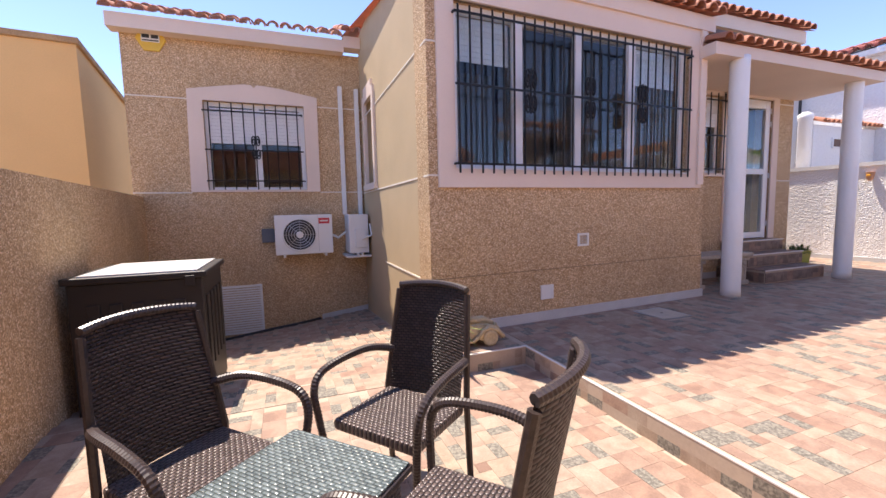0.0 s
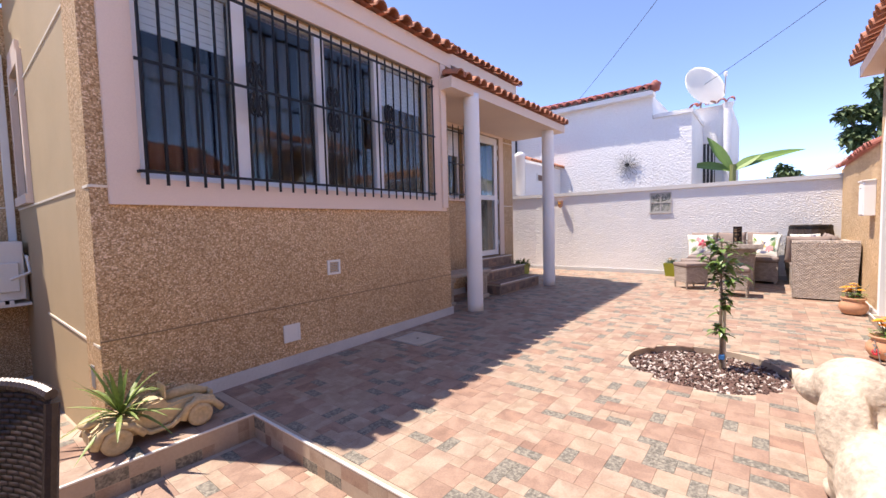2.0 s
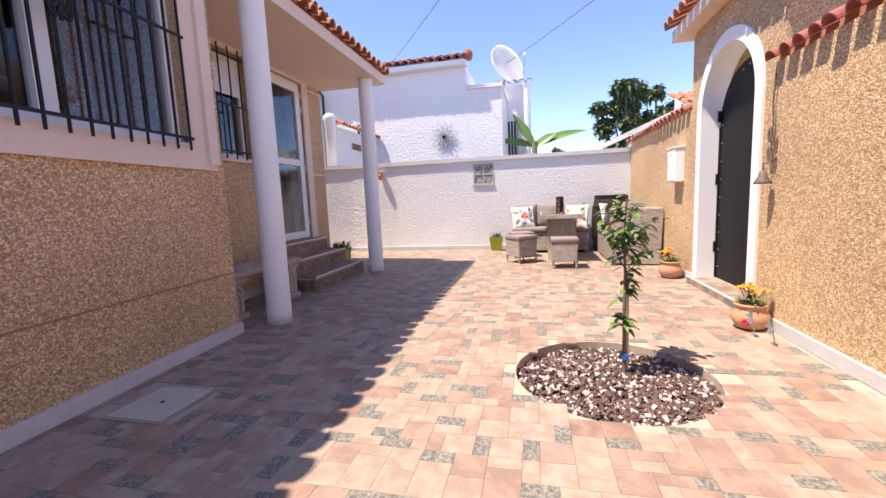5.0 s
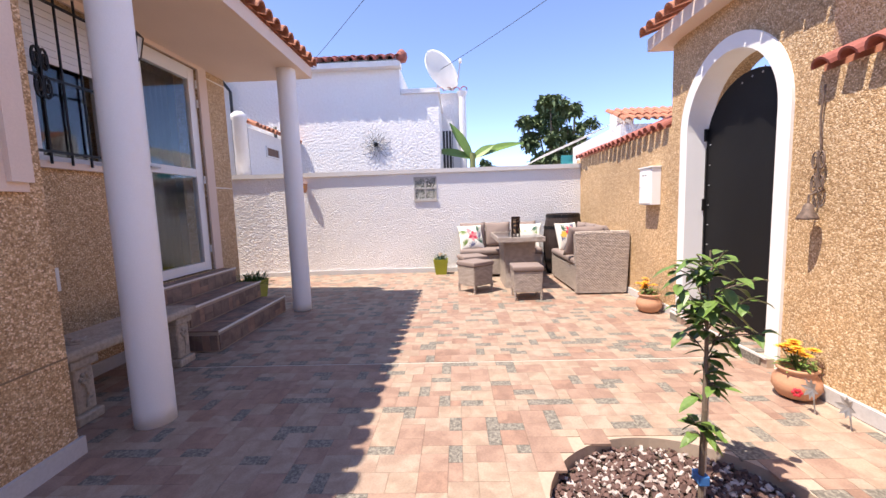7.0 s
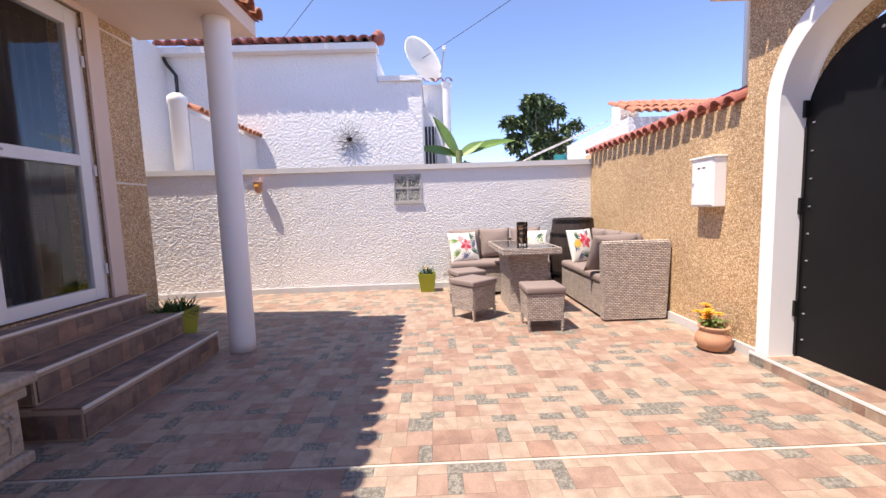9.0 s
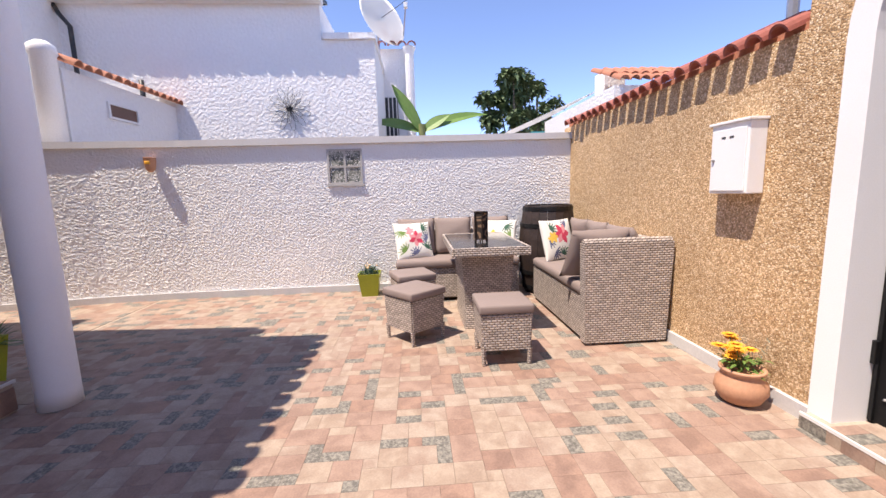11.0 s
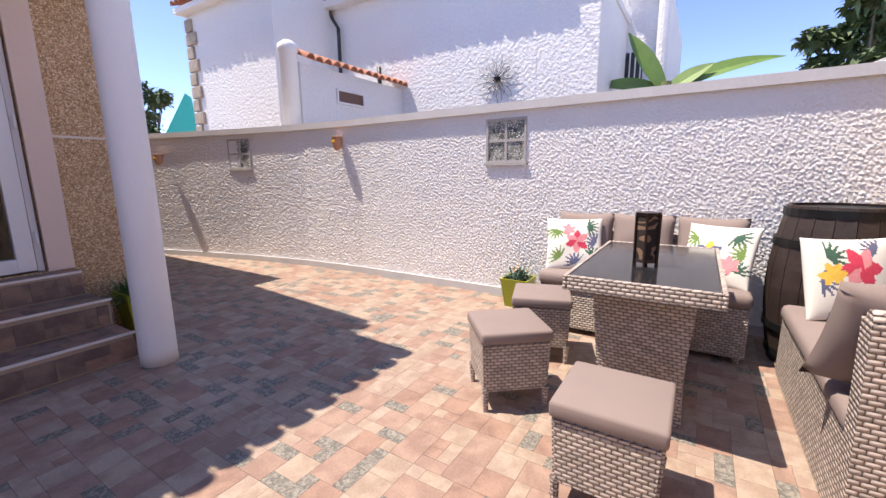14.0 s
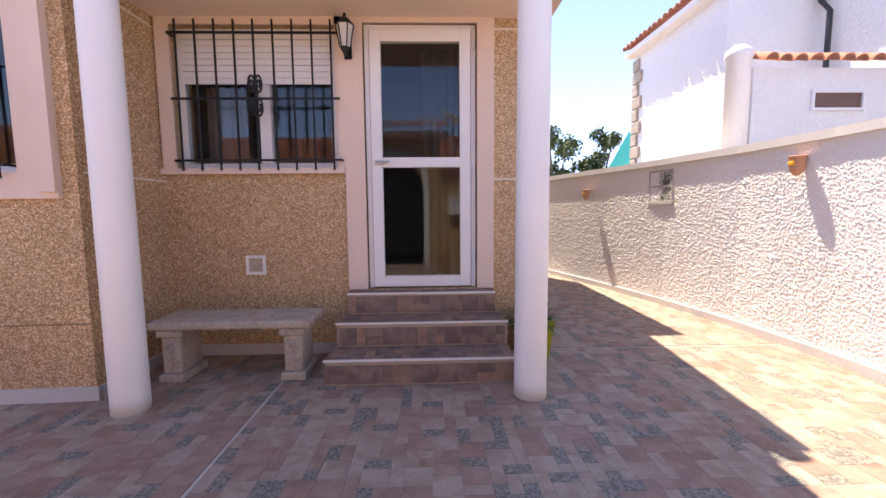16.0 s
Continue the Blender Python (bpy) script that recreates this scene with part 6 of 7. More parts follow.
def wicker_stool(at, turn):
    s = empty("wicker_stool", (0, 0, 0), "grey-beige wicker footstool with a taupe cushion", "stool", "footstools round the table")
    h = 0.175
    bm = bmesh.new()
    vs = []
    for z, k in ((0.10, 0.94), (0.36, 1.0)):
        vs.append([bm.verts.new((a * h * k, q * h * k, z)) for a, q in ((-1, -1), (1, -1), (1, 1), (-1, 1))])
    for i in range(4):
        bm.faces.new((vs[0][i], vs[0][(i + 1) % 4], vs[1][(i + 1) % 4], vs[1][i]))
    bm.faces.new(vs[0][::-1])
    bm.faces.new(vs[1])
    bmesh.ops.bevel(bm, geom=bm.edges[:], offset=0.01, segments=2, affect="EDGES")
    part("body", bm, WICKER, s)
    part("cushion", boxes((-h - 0.008, h + 0.008, -h - 0.008, h + 0.008, 0.36, 0.42), bevel=0.013), CUSHION, s, "taupe cushion", smooth=True)
    for a in (-1, 1):
        for q in (-1, 1):
            part("leg", tube(bmesh.new(), [(a * h * 0.88, q * h * 0.88, 0), (a * h * 0.9, q * h * 0.9, 0.12)], 0.016, 8, radii=[0.013, 0.018]), WICKER, s)
    s.matrix_world = pose(*at, 0, 0, turn)
    return s


st1 = wicker_stool((7.94, 0.67, 0), 0)
copy_thing(st1, pose(8.41, 1.28, 0, 0, 0, 40))
copy_thing(st1, pose(9.02, 1.30, 0, 0, 0, 18))

tb = empty("dining_table", (8.86, 0.67, 0), "grey-beige wicker table with a black patterned glass top", "table")
bm = bmesh.new()
vs = []
for z, k in ((0.0, 0.92), (0.2, 0.86), (0.66, 1.0)):
    vs.append([bm.verts.new((8.86 + a * 0.36 * k, 0.66 + q * 0.22 * k, z)) for a, q in ((-1, -1), (1, -1), (1, 1), (-1, 1))])
for a, q in zip(vs, vs[1:]):
    for i in range(4):
        bm.faces.new((a[i], a[(i + 1) % 4], q[(i + 1) % 4], q[i]))
bm.faces.new(vs[0][::-1])
bm.faces.new(vs[-1])
part("pedestal", bm, WICKER, tb)
part("rim", boxes((8.31, 9.42, 0.35, 0.37, 0.655, 0.725), (8.31, 9.42, 0.955, 0.975, 0.655, 0.725), (8.31, 8.33, 0.37, 0.955, 0.655, 0.725), (9.40, 9.42, 0.37, 0.955, 0.655, 0.725), bevel=0.006), WICKER, tb)
part("apron", boxes((8.33, 9.40, 0.37, 0.955, 0.66, 0.705)), WICKER, tb)
part("tabletop", boxes((8.335, 9.395, 0.375, 0.95, 0.708, 0.722)), BLACKG, tb, "black patterned glass")
under(tb)

ln = empty("table_lantern", (8.72, 0.68, 0.722), "dark bronze hexagonal table lantern with leaf-pattern panes", "lantern")
BRONZE = mat("dark_bronze", (0.05, 0.035, 0.03), 0.4, 0.6, var=0.3, scale=20)
part("base", lathe(bmesh.new(), [(0.06, 0.02), (0.055, 0.035)], 6, (8.72, 0.68, 0.722)), BRONZE, ln)
part("top", lathe(bmesh.new(), [(0.06, 0.25), (0.065, 0.265)], 6, (8.72, 0.68, 0.722)), BRONZE, ln)
part("screen", lathe(bmesh.new(), [(0.053, 0.035), (0.056, 0.25)], 6, (8.72, 0.68, 0.722)), pattern("leaf_cut_screen", [(0.0, (0.03, 0.02, 0.015)), (0.5, (0.03, 0.02, 0.015)), (0.52, (0.25, 0.15, 0.09)), (0.6, (0.03, 0.02, 0.015)), (1.0, (0.03, 0.02, 0.015))]), ln)
for k in range(6):
    a = 2 * math.pi * k / 6
    part("post", tube(bmesh.new(), [(8.72 + 0.057 * math.cos(a), 0.68 + 0.057 * math.sin(a), 0.722), (8.72 + 0.059 * math.cos(a), 0.68 + 0.059 * math.sin(a), 0.98)], 0.006, 5), BRONZE, ln)
under(ln)

br = empty("barrel", (9.72, -0.24, 0), "dark stained oak barrel with black hoops in the corner", "barrel")
n = 20
for k in range(n):
    a0, a1 = 2 * math.pi * k / n, 2 * math.pi * (k + 0.96) / n
    bm = bmesh.new()
    rows = []
    for j in range(9):
        z = 0.98 * j / 8
        rr = 0.26 + 0.06 * math.sin(math.pi * j / 8)
        rows.append([bm.verts.new((9.72 + q * math.cos(a), -0.24 + q * math.sin(a), z)) for q, a in ((rr, a0), (rr, a1), (rr - 0.02, a1), (rr - 0.02, a0))])
    for p, q in zip(rows, rows[1:]):
        for i in range(4):
            bm.faces.new((p[i], p[(i + 1) % 4], q[(i + 1) % 4], q[i]))
    bm.faces.new(rows[0][::-1])
    bm.faces.new(rows[-1])
    part("stave", bm, BARREL, br)
for z in (0.05, 0.22, 0.74, 0.92):
    rr = 0.262 + 0.06 * math.sin(math.pi * (z + 0.02) / 0.98)
    part("hoop", lathe(bmesh.new(), [(rr, z), (rr + 0.006, z), (rr + 0.006, z + 0.045), (rr, z + 0.045)], 32, (9.72, -0.24, 0)), IRON, br, smooth=False)
part("lid", lathe(bmesh.new(), [(0.25, 0.93), (0.25, 0.95)], 32, (9.72, -0.24, 0)), BARREL, br)
under(br)

# ---- things on the fence wall ----
def wall_cup(x, y, z, turn):
    l = empty("wall_pot", (0, 0, 0), "small terracotta wall lamp pot on the white wall", "wall pot", "pots on the fence wall")
    part("cup", lathe(bmesh.new(), [(0.02, -0.10), (0.045, -0.07), (0.055, -0.02), (0.06, 0.05), (0.065, 0.055), (0.055, 0.06), (0.04, 0.0)], 18), TERRACOTTA, l, smooth=True)
    part("hook", tube(bmesh.new(), [(0.05, 0, 0.04), (0.085, 0, 0.04)], 0.008, 6), IRON, l)
    part("spot", boxes((-0.06, -0.03, -0.03, 0.03, -0.02, 0.02), bevel=0.01), YELLOW, l)
    l.matrix_world = pose(x, y, z, 0, 0, turn)


wall_cup(10.01, 4.15, 1.57, 0)
wall_cup(9.42, 7.2, 1.45, 15)


def glass_blocks(x, y, z, w, turn):
    g = empty("glass_block_window", (x, y, z), "little four-pane glass block window in the white wall", "glass block window", "glass block windows")
    gm = pattern("etched_block_glass", [(0.0, (0.10, 0.11, 0.10)), (0.42, (0.22, 0.23, 0.2)), (0.5, (0.42, 0.42, 0.38)), (0.56, (0.16, 0.17, 0.15)), (1.0, (0.10, 0.10, 0.09))])
    fm = mat("grey_white_block_frame", (0.44, 0.42, 0.40), 0.7, var=0.06)
    h = 0.2
    bm = boxes((-0.03, 0.02, -w, w, h - 0.022, h), (-0.03, 0.02, -w, w, -h, -h + 0.022), (-0.03, 0.02, -w, -w + 0.022, -h + 0.022, h - 0.022), (-0.03, 0.02, w - 0.022, w, -h + 0.022, h - 0.022), (-0.026, 0.02, -0.011, 0.011, -h + 0.022, h - 0.022), (-0.026, 0.02, -w + 0.022, -0.011, -0.011, 0.011), (-0.026, 0.02, 0.011, w - 0.022, -0.011, 0.011))
    part("frame", bm, fm, g)
    for sy in (-1, 1):
        for sz in (-1, 1):
            y0, y1 = sorted((sy * 0.011, sy * (w - 0.022)))
            z0, z1 = sorted((sz * 0.011, sz * (h - 0.022)))
            part("pane", boxes((-0.018, 0.015, y0, y1, z0, z1), bevel=0.006), gm, g)
    part("ledge", boxes((-0.042, 0.02, -w - 0.01, w + 0.01, -h - 0.025, -h)), fm, g)
    g.matrix_world = pose(x, y, z, 0, 0, turn)


glass_blocks(10.112, 2.04, 1.48, 0.2, 0)
glass_blocks(9.876, 5.88, 1.48, 0.2, 11)
glass_blocks(8.975, 9.1, 1.40, 0.2, 17)

# ---- on and round the white house ----
wa = empty("wall_flower_art", (WX - 0.03, 3.37, 2.66), "dark metal flower ornament on the white house wall", "wall ornament")
for k in range(11):
    a = 2 * math.pi * k / 11
    for rr, ww in ((0.38, 0.11), (0.26, 0.08)):
        a2 = a + (0 if rr > 0.3 else 0.22)
        pts = []
        for j in range(13):
            t = j / 12 * 2 * math.pi
            u, v = rr * (0.5 - 0.5 * math.cos(t)), ww * 0.7 * math.sin(t) * (0.3 + 0.5 * (0.5 - 0.5 * math.cos(t)))
            pts.append((WX - 0.05, 3.37 + u * math.cos(a2) - v * math.sin(a2), 2.66 + u * math.sin(a2) + v * math.cos(a2)))
        part("petal", tube(bmesh.new(), pts, 0.0032, 4), IRON, wa)
part("centre", lathe(bmesh.new(), [(0.05, -0.02), (0.05, 0.02)], 12, (WX - 0.05, 3.37, 2.66)), IRON, wa)
under(wa)

pp = tagged(part("drain_pipe", tube(bmesh.new(), [(WX - 0.05, 7.0, 4.36), (WX - 0.1, 6.9, 4.2), (WX - 0.1, 6.75, 4.0), (WX - 0.1, 6.75, 1.6)], 0.035, 8), DARKP, smooth=True), "dark drain pipe down the white house wall", "pipe")
tagged(part("vent_pipe", tube(bmesh.new(), [(WX - 0.1, 5.75, 2.6), (WX - 0.1, 5.75, 3.15)], 0.04, 8), DARKP, smooth=True), "short dark vent pipe beside the annexe", "pipe")
sl = empty("annexe_window", (11.4, 5.28, 2.2), "narrow slot window in the annexe wall", "window")
part("frame", boxes((11.15, 11.75, 5.27, 5.3, 2.45, 2.48), (11.15, 11.75, 5.27, 5.3, 2.26, 2.29), (11.15, 11.18, 5.27, 5.3, 2.29, 2.45), (11.72, 11.75, 5.27, 5.3, 2.29, 2.45)), FARWHITE, sl)
part("pane", boxes((11.18, 11.72, 5.29, 5.298, 2.29, 2.45)), mat("brown_slot", (0.16, 0.09, 0.07), 0.7), sl)
under(sl)
qn = empty("quoin_corner", (11.4, 9.75, 0), "cream stone quoins up the house corner", "quoins")
for i in range(16):
    w = 0.22 if i % 2 else 0.34
    part("quoin", boxes((11.35, 11.42, 9.77 - w, 9.79, 0.2 + 0.26 * i, 0.2 + 0.26 * i + 0.24), bevel=0.02), STONE, qn)
under(qn)

# satellite dish
sd = empty("satellite_dish", (15.25, 1.95, 4.35), "large white satellite dish on a pole", "satellite dish")
bm = bmesh.new()
rows = []
for j in range(9):
    q = 0.62 * j / 8
    rows.append([bm.verts.new((q * math.cos(2 * math.pi * k / 32), q * math.sin(2 * math.pi * k / 32), 0.28 * q * q)) for k in range(32)])
for a, b_ in zip(rows[1:], rows[2:]):
    for k in range(32):
        bm.faces.new((a[k], a[(k + 1) % 32], b_[(k + 1) % 32], b_[k]))
bm.faces.new(rows[1][::-1])
for v in rows[0]:
    bm.verts.remove(v)
bmesh.ops.solidify(bm, geom=bm.faces[:], thickness=0.012)
DM = Matrix.Translation((14.95, 1.87, 4.93)) @ pose(0, 0, 0, 0, -72, 46)
bmesh.ops.transform(bm, matrix=DM, verts=bm.verts)
part("reflector", bm, PLASTIC, sd, smooth=True)
part("feed_arm", tube(bmesh.new(), [DM @ Vector((-0.25, -0.55, 0.1)), DM @ Vector((-0.1, -0.1, 0.72))], 0.014, 6), STEEL, sd)
bm = bmesh.new()
c = DM @ Vector((-0.1, -0.08, 0.74))
box(bm, c.x - 0.05, c.x + 0.05, c.y - 0.04, c.y + 0.04, c.z - 0.05, c.z + 0.05, 0.01)
part("receiver", bm, PLASTIC, sd)
part("mark", boxes((-0.09, -0.02, 0.12, 0.19, 0.03, 0.036), (-0.09, -0.02, 0.02, 0.09, 0.03, 0.036), (0.02, 0.05, 0.0, 0.2, 0.03, 0.036)), DARKP, sd).matrix_world = DM
part("pole", tube(bmesh.new(), [(15.25, 1.95, 4.3), (15.25, 1.95, 5.0)], 0.03), STEEL, sd)
part("pole_arm", tube(bmesh.new(), [(15.25, 1.95, 4.9), DM @ Vector((0, 0, -0.02))], 0.025), STEEL, sd)
under(sd)

# further white wing with a barred window
fw = empty("white_wing", (16, 1.5, 0), "far white wing with a barred arched window and tiled edge", "house")
part("wall", boxes((15.0, 19, 1.19, 6.0, -1.3, 4.36)), FARWHITE, fw)
wn = part("window", boxes((14.96, 15.0, 1.55, 2.15, 2.1, 3.3)), DARKP, fw)
for i in range(7):
    y = 1.58 + 0.09 * i
    part("bar", tube(bmesh.new(), [(14.93, y, 2.1), (14.93, y, 3.3)], 0.012, 5), PLASTIC, wn)
part("pillar", lathe(bmesh.new(), [(0.1, -1.3), (0.1, 4.2), (0.15, 4.36)], 12, (14.9, 1.25, 0)), FARWHITE, fw)
tile_row(fw, (14.85, 1.08, 4.38), (0, 1, 0), (-1, 0, -0.35), 5, 0.222, rows=1, mesh=TILE_RED)
under(fw)

# banana plant
bp = empty("banana_plant", (13.7, 1.05, -1.2), "banana plant with broad green leaves behind the wall", "banana plant")
part("stem", tube(bmesh.new(), [(13.7, 1.05, -1.2), (13.7, 1.05, 2.5)], 0.1, 10, radii=[0.14, 0.07]), mat("banana_stem", (0.2, 0.22, 0.08), 0.7, var=0.2), bp)
for a, e, L, dr in ((97, 22, 1.15, 0.3), (98, 60, 1.15, 0.1), (-84, 26, 1.6, 0.3), (-88, 34, 0.7, 0.1)):
    bm = bmesh.new()
    leaf(bm, (13.7, 1.05, 2.35), (math.cos(radians(a)) * math.cos(radians(e)), math.sin(radians(a)) * math.cos(radians(e)), math.sin(radians(e))), L, 0.26, dr, 10, up=Vector((-0.8, 0.0, 0.6)))
    part("frond", bm, BANANA, bp)
under(bp)


# ---- far trees ----
def far_tree(label, x, y, z0, h, r, seed, n=1500, size=0.22):
    t = empty("tree", (x, y, z0), label, "tree", "trees beyond the walls")
    rng = random.Random(seed)
    bm = bmesh.new()
    tube(bm, [(x, y, z0), (x + 0.1, y, z0 + h * 0.35), (x, y + 0.1, z0 + h * 0.7)], 0.2, 8, radii=[0.24, 0.17, 0.06])
    blobs = []
    for i in range(20):
        a = rng.uniform(0, 6.283)
        q = rng.uniform(0.1, 0.95) * r
        c = Vector((x + q * math.cos(a), y + q * math.sin(a), z0 + h * rng.uniform(0.42, 1.0)))
        blobs.append((c, r * rng.uniform(0.16, 0.34)))
        tube(bm, [(x, y, z0 + h * 0.35), c], 0.05, 5, radii=[0.08, 0.02])
    part("trunk", bm, TRUNKM, t)
    bm = bmesh.new()
    for i in range(n):
        c, q = blobs[i % len(blobs)]
        d = Vector((rng.gauss(0, 1), rng.gauss(0, 1), rng.gauss(0, 1))).normalized() * q * rng.uniform(0.5, 1.08)
        d.z *= 0.8
        w = Vector((rng.gauss(0, 1), rng.gauss(0, 1), rng.gauss(0, 0.6))).normalized()
        leaf(bm, c + d, w, size * rng.uniform(0.6, 1.3), size * 0.6, 0.3, 2)
    part("crown", bm, TREEL, t)
    under(t)


far_tree("dense dark green tree beyond the walls", 24.0, -3.4, -1.2, 7.2, 1.7, 21, 5000, 0.3)
far_tree("slender green tree beyond the walls", 29.0, -5.8, -1.2, 8.4, 1.5, 22, 3000, 0.3)
far_tree("low round green tree beyond the walls", 26.0, 0.4, -1.2, 4.6, 1.5, 23, 3000, 0.3)
far_tree("feathery green tree behind the white house", 15.0, 27.0, -1.2, 7.5, 2.6, 24, 5000, 0.3)
far_tree("feathery green tree behind the white house", 19.0, 30.0, -1.2, 8.0, 2.4, 25, 4000, 0.3)
far_tree("feathery green tree behind the white house", 12.5, 30.0, -1.2, 8.6, 2.4, 26, 4000, 0.3)

# turquoise awning
bm = bmesh.new()
vs = [bm.verts.new(c) for c in ((13.95, 15.2, 3.9), (13.35, 15.5, 2.6), (14.2, 15.1, 2.6), (14.2, 15.3, 3.8))]
bm.faces.new(vs)
bmesh.ops.solidify(bm, geom=bm.faces[:], thickness=0.02)
aw = empty("awning", (13, 14, 2.6), "turquoise awning behind the white house", "awning")
part("cloth", bm, TURQ, aw)
part("post", tube(bmesh.new(), [(14.2, 15.1, -1.2), (14.2, 15.1, 2.62)], 0.04), STEEL, aw)
under(aw)

# neighbour's houses past the tan wall
nh = empty("neighbour_house", (14, -5, 0), "low white neighbouring house with terracotta tile edge and sloping white roof", "house")
part("wall", boxes((11.6, 15.0, -6.0, -1.9, -1.3, 2.7)), FARWHITE, nh)
tile_row(nh, (11.5, -6.0, 2.75), (0, 1, 0), (-1, 0, -0.4), 24, 0.17, rows=3)
bm = bmesh.new()
vs = [bm.verts.new(c) for c in ((15.0, -1.0, 2.5), (15.0, -3.4, 3.5), (19.0, -3.4, 3.5), (19.0, -1.0, 2.5))]
bm.faces.new(vs)
bmesh.ops.solidify(bm, geom=bm.faces[:], thickness=0.15)
part("canopy_roof", bm, FARWHITE, nh)
part("canopy_end", boxes((15.1, 15.2, -3.3, -1.6, 1.5, 2.5)), TURQ, nh)
part("shade_cloth", slab_of(((13.2, -0.62, 1.7), (13.2, -2.4, 1.7), (13.2, -2.4, 2.25), (13.2, -1.5, 2.02)), ((13.24, -0.62, 1.7), (13.24, -2.4, 1.7), (13.24, -2.4, 2.25), (13.24, -1.5, 2.02))), DARKP, nh, "black shade cloth")
part("chimney", boxes((12.6, 13.0, -2.6, -2.2, 2.7, 3.2), bevel=0.02), FARWHITE, nh)
under(nh)
tagged(part("mast", tube(bmesh.new(), [(7.6, -0.98, -1.2), (7.6, -0.98, 4.6)], 0.03, 8), STEEL), "grey metal mast behind the tan wall", "mast")
# dish on the gate roof
gd = empty("small_dish", (7.4, -1.6, 3.0), "small white dish above the gate roof", "satellite dish")
bm = bmesh.new()
bmesh.ops.create_uvsphere(bm, u_segments=20, v_segments=10, radius=0.3)
bmesh.ops.scale(bm, verts=bm.verts, vec=(1, 0.9, 0.16))
bmesh.ops.rotate(bm, verts=bm.verts, cent=(0, 0, 0), matrix=Matrix.Rotation(radians(35), 3, "Y"))
bmesh.ops.translate(bm, verts=bm.verts, vec=(7.5, -1.6, 3.25))
part("reflector", bm, PLASTIC, gd, smooth=True)
part("pole", tube(bmesh.new(), [(7.5, -1.6, -1.2), (7.5, -1.6, 3.25)], 0.025), STEEL, gd)
under(gd)

# houses across the street, behind the boundary wall
oh2 = empty("opposite_house", (0, -9, 0), "low house across the street with a terracotta roof", "house")
part("wall", boxes((-12, 9.0, -14, -9, -1.3, 3.3)), ORANGE, oh2)
bm = bmesh.new()
vs = [bm.verts.new(c) for c in ((-12.3, -8.7, 3.3), (9.2, -8.7, 3.3), (9.2, -11.5, 4.6), (-12.3, -11.5, 4.6), (-12.3, -14.3, 3.3), (9.2, -14.3, 3.3))]
bm.faces.new((vs[0], vs[1], vs[2], vs[3]))
bm.faces.new((vs[3], vs[2], vs[5], vs[4]))
bmesh.ops.solidify(bm, geom=bm.faces[:], thickness=0.1)
part("roof", bm, TERRA, oh2)
for i in range(5):
    part("window", boxes((-10 + 4 * i, -8.8 + 4 * i, -9.0, -8.97, 0.9, 2.1)), DARKP, oh2)
under(oh2)

# overhead cable
def cable(a, b, sag):
    pts = [Vector(a).lerp(Vector(b), i / 24) - Vector((0, 0, sag * 4 * (i / 24) * (1 - i / 24))) for i in range(25)]
    tagged(part("overhead_cable", tube(bmesh.new(), pts, 0.007, 5), DARKP), "thin black overhead cable", "cable", "overhead cables")


cable((15.2, 2.0, 5.0), (5.0, -8.0, 8.5), 0.4)
cable((16.5, 7.2, 4.8), (4.0, -4.8, 9.5), 0.5)

# chimneys on the house roof
ch = empty("roof_chimney", (3.7, 4.6, 3.3), "cream chimney with a rounded cap on the tiled roof", "chimney")
part("stack", boxes((3.95, 4.3, 4.4, 4.75, 3.2, 3.75), bevel=0.01), CREAM, ch)
part("cap", boxes((3.9, 4.35, 4.35, 4.8, 3.75, 3.82), bevel=0.02), TERRA, ch)
under(ch)

# ---- steps ----
steps = empty("steps", (6.9, 3.9, 0), "three tiled steps with pale edge trims up to the door", "steps", kind="structure")
STEP = [(6.22, 7.56, 3.55, 0.0, 0.185), (6.25, 7.55, 3.82, 0.185, 0.37), (6.29, 7.49, 4.07, 0.37, 0.545)]
for x0, x1, y0, z0, z1 in STEP:
    part("step", boxes((x0 + 0.01, x1 - 0.01, y0 + 0.01, RECESS, z0, z1 - 0.012)), GROUT, steps)
    part("edge_trim", boxes((x0, x1, y0 - 0.004, y0 + 0.008, z1 - 0.012, z1 + 0.003)), EDGET, steps)
under(steps)


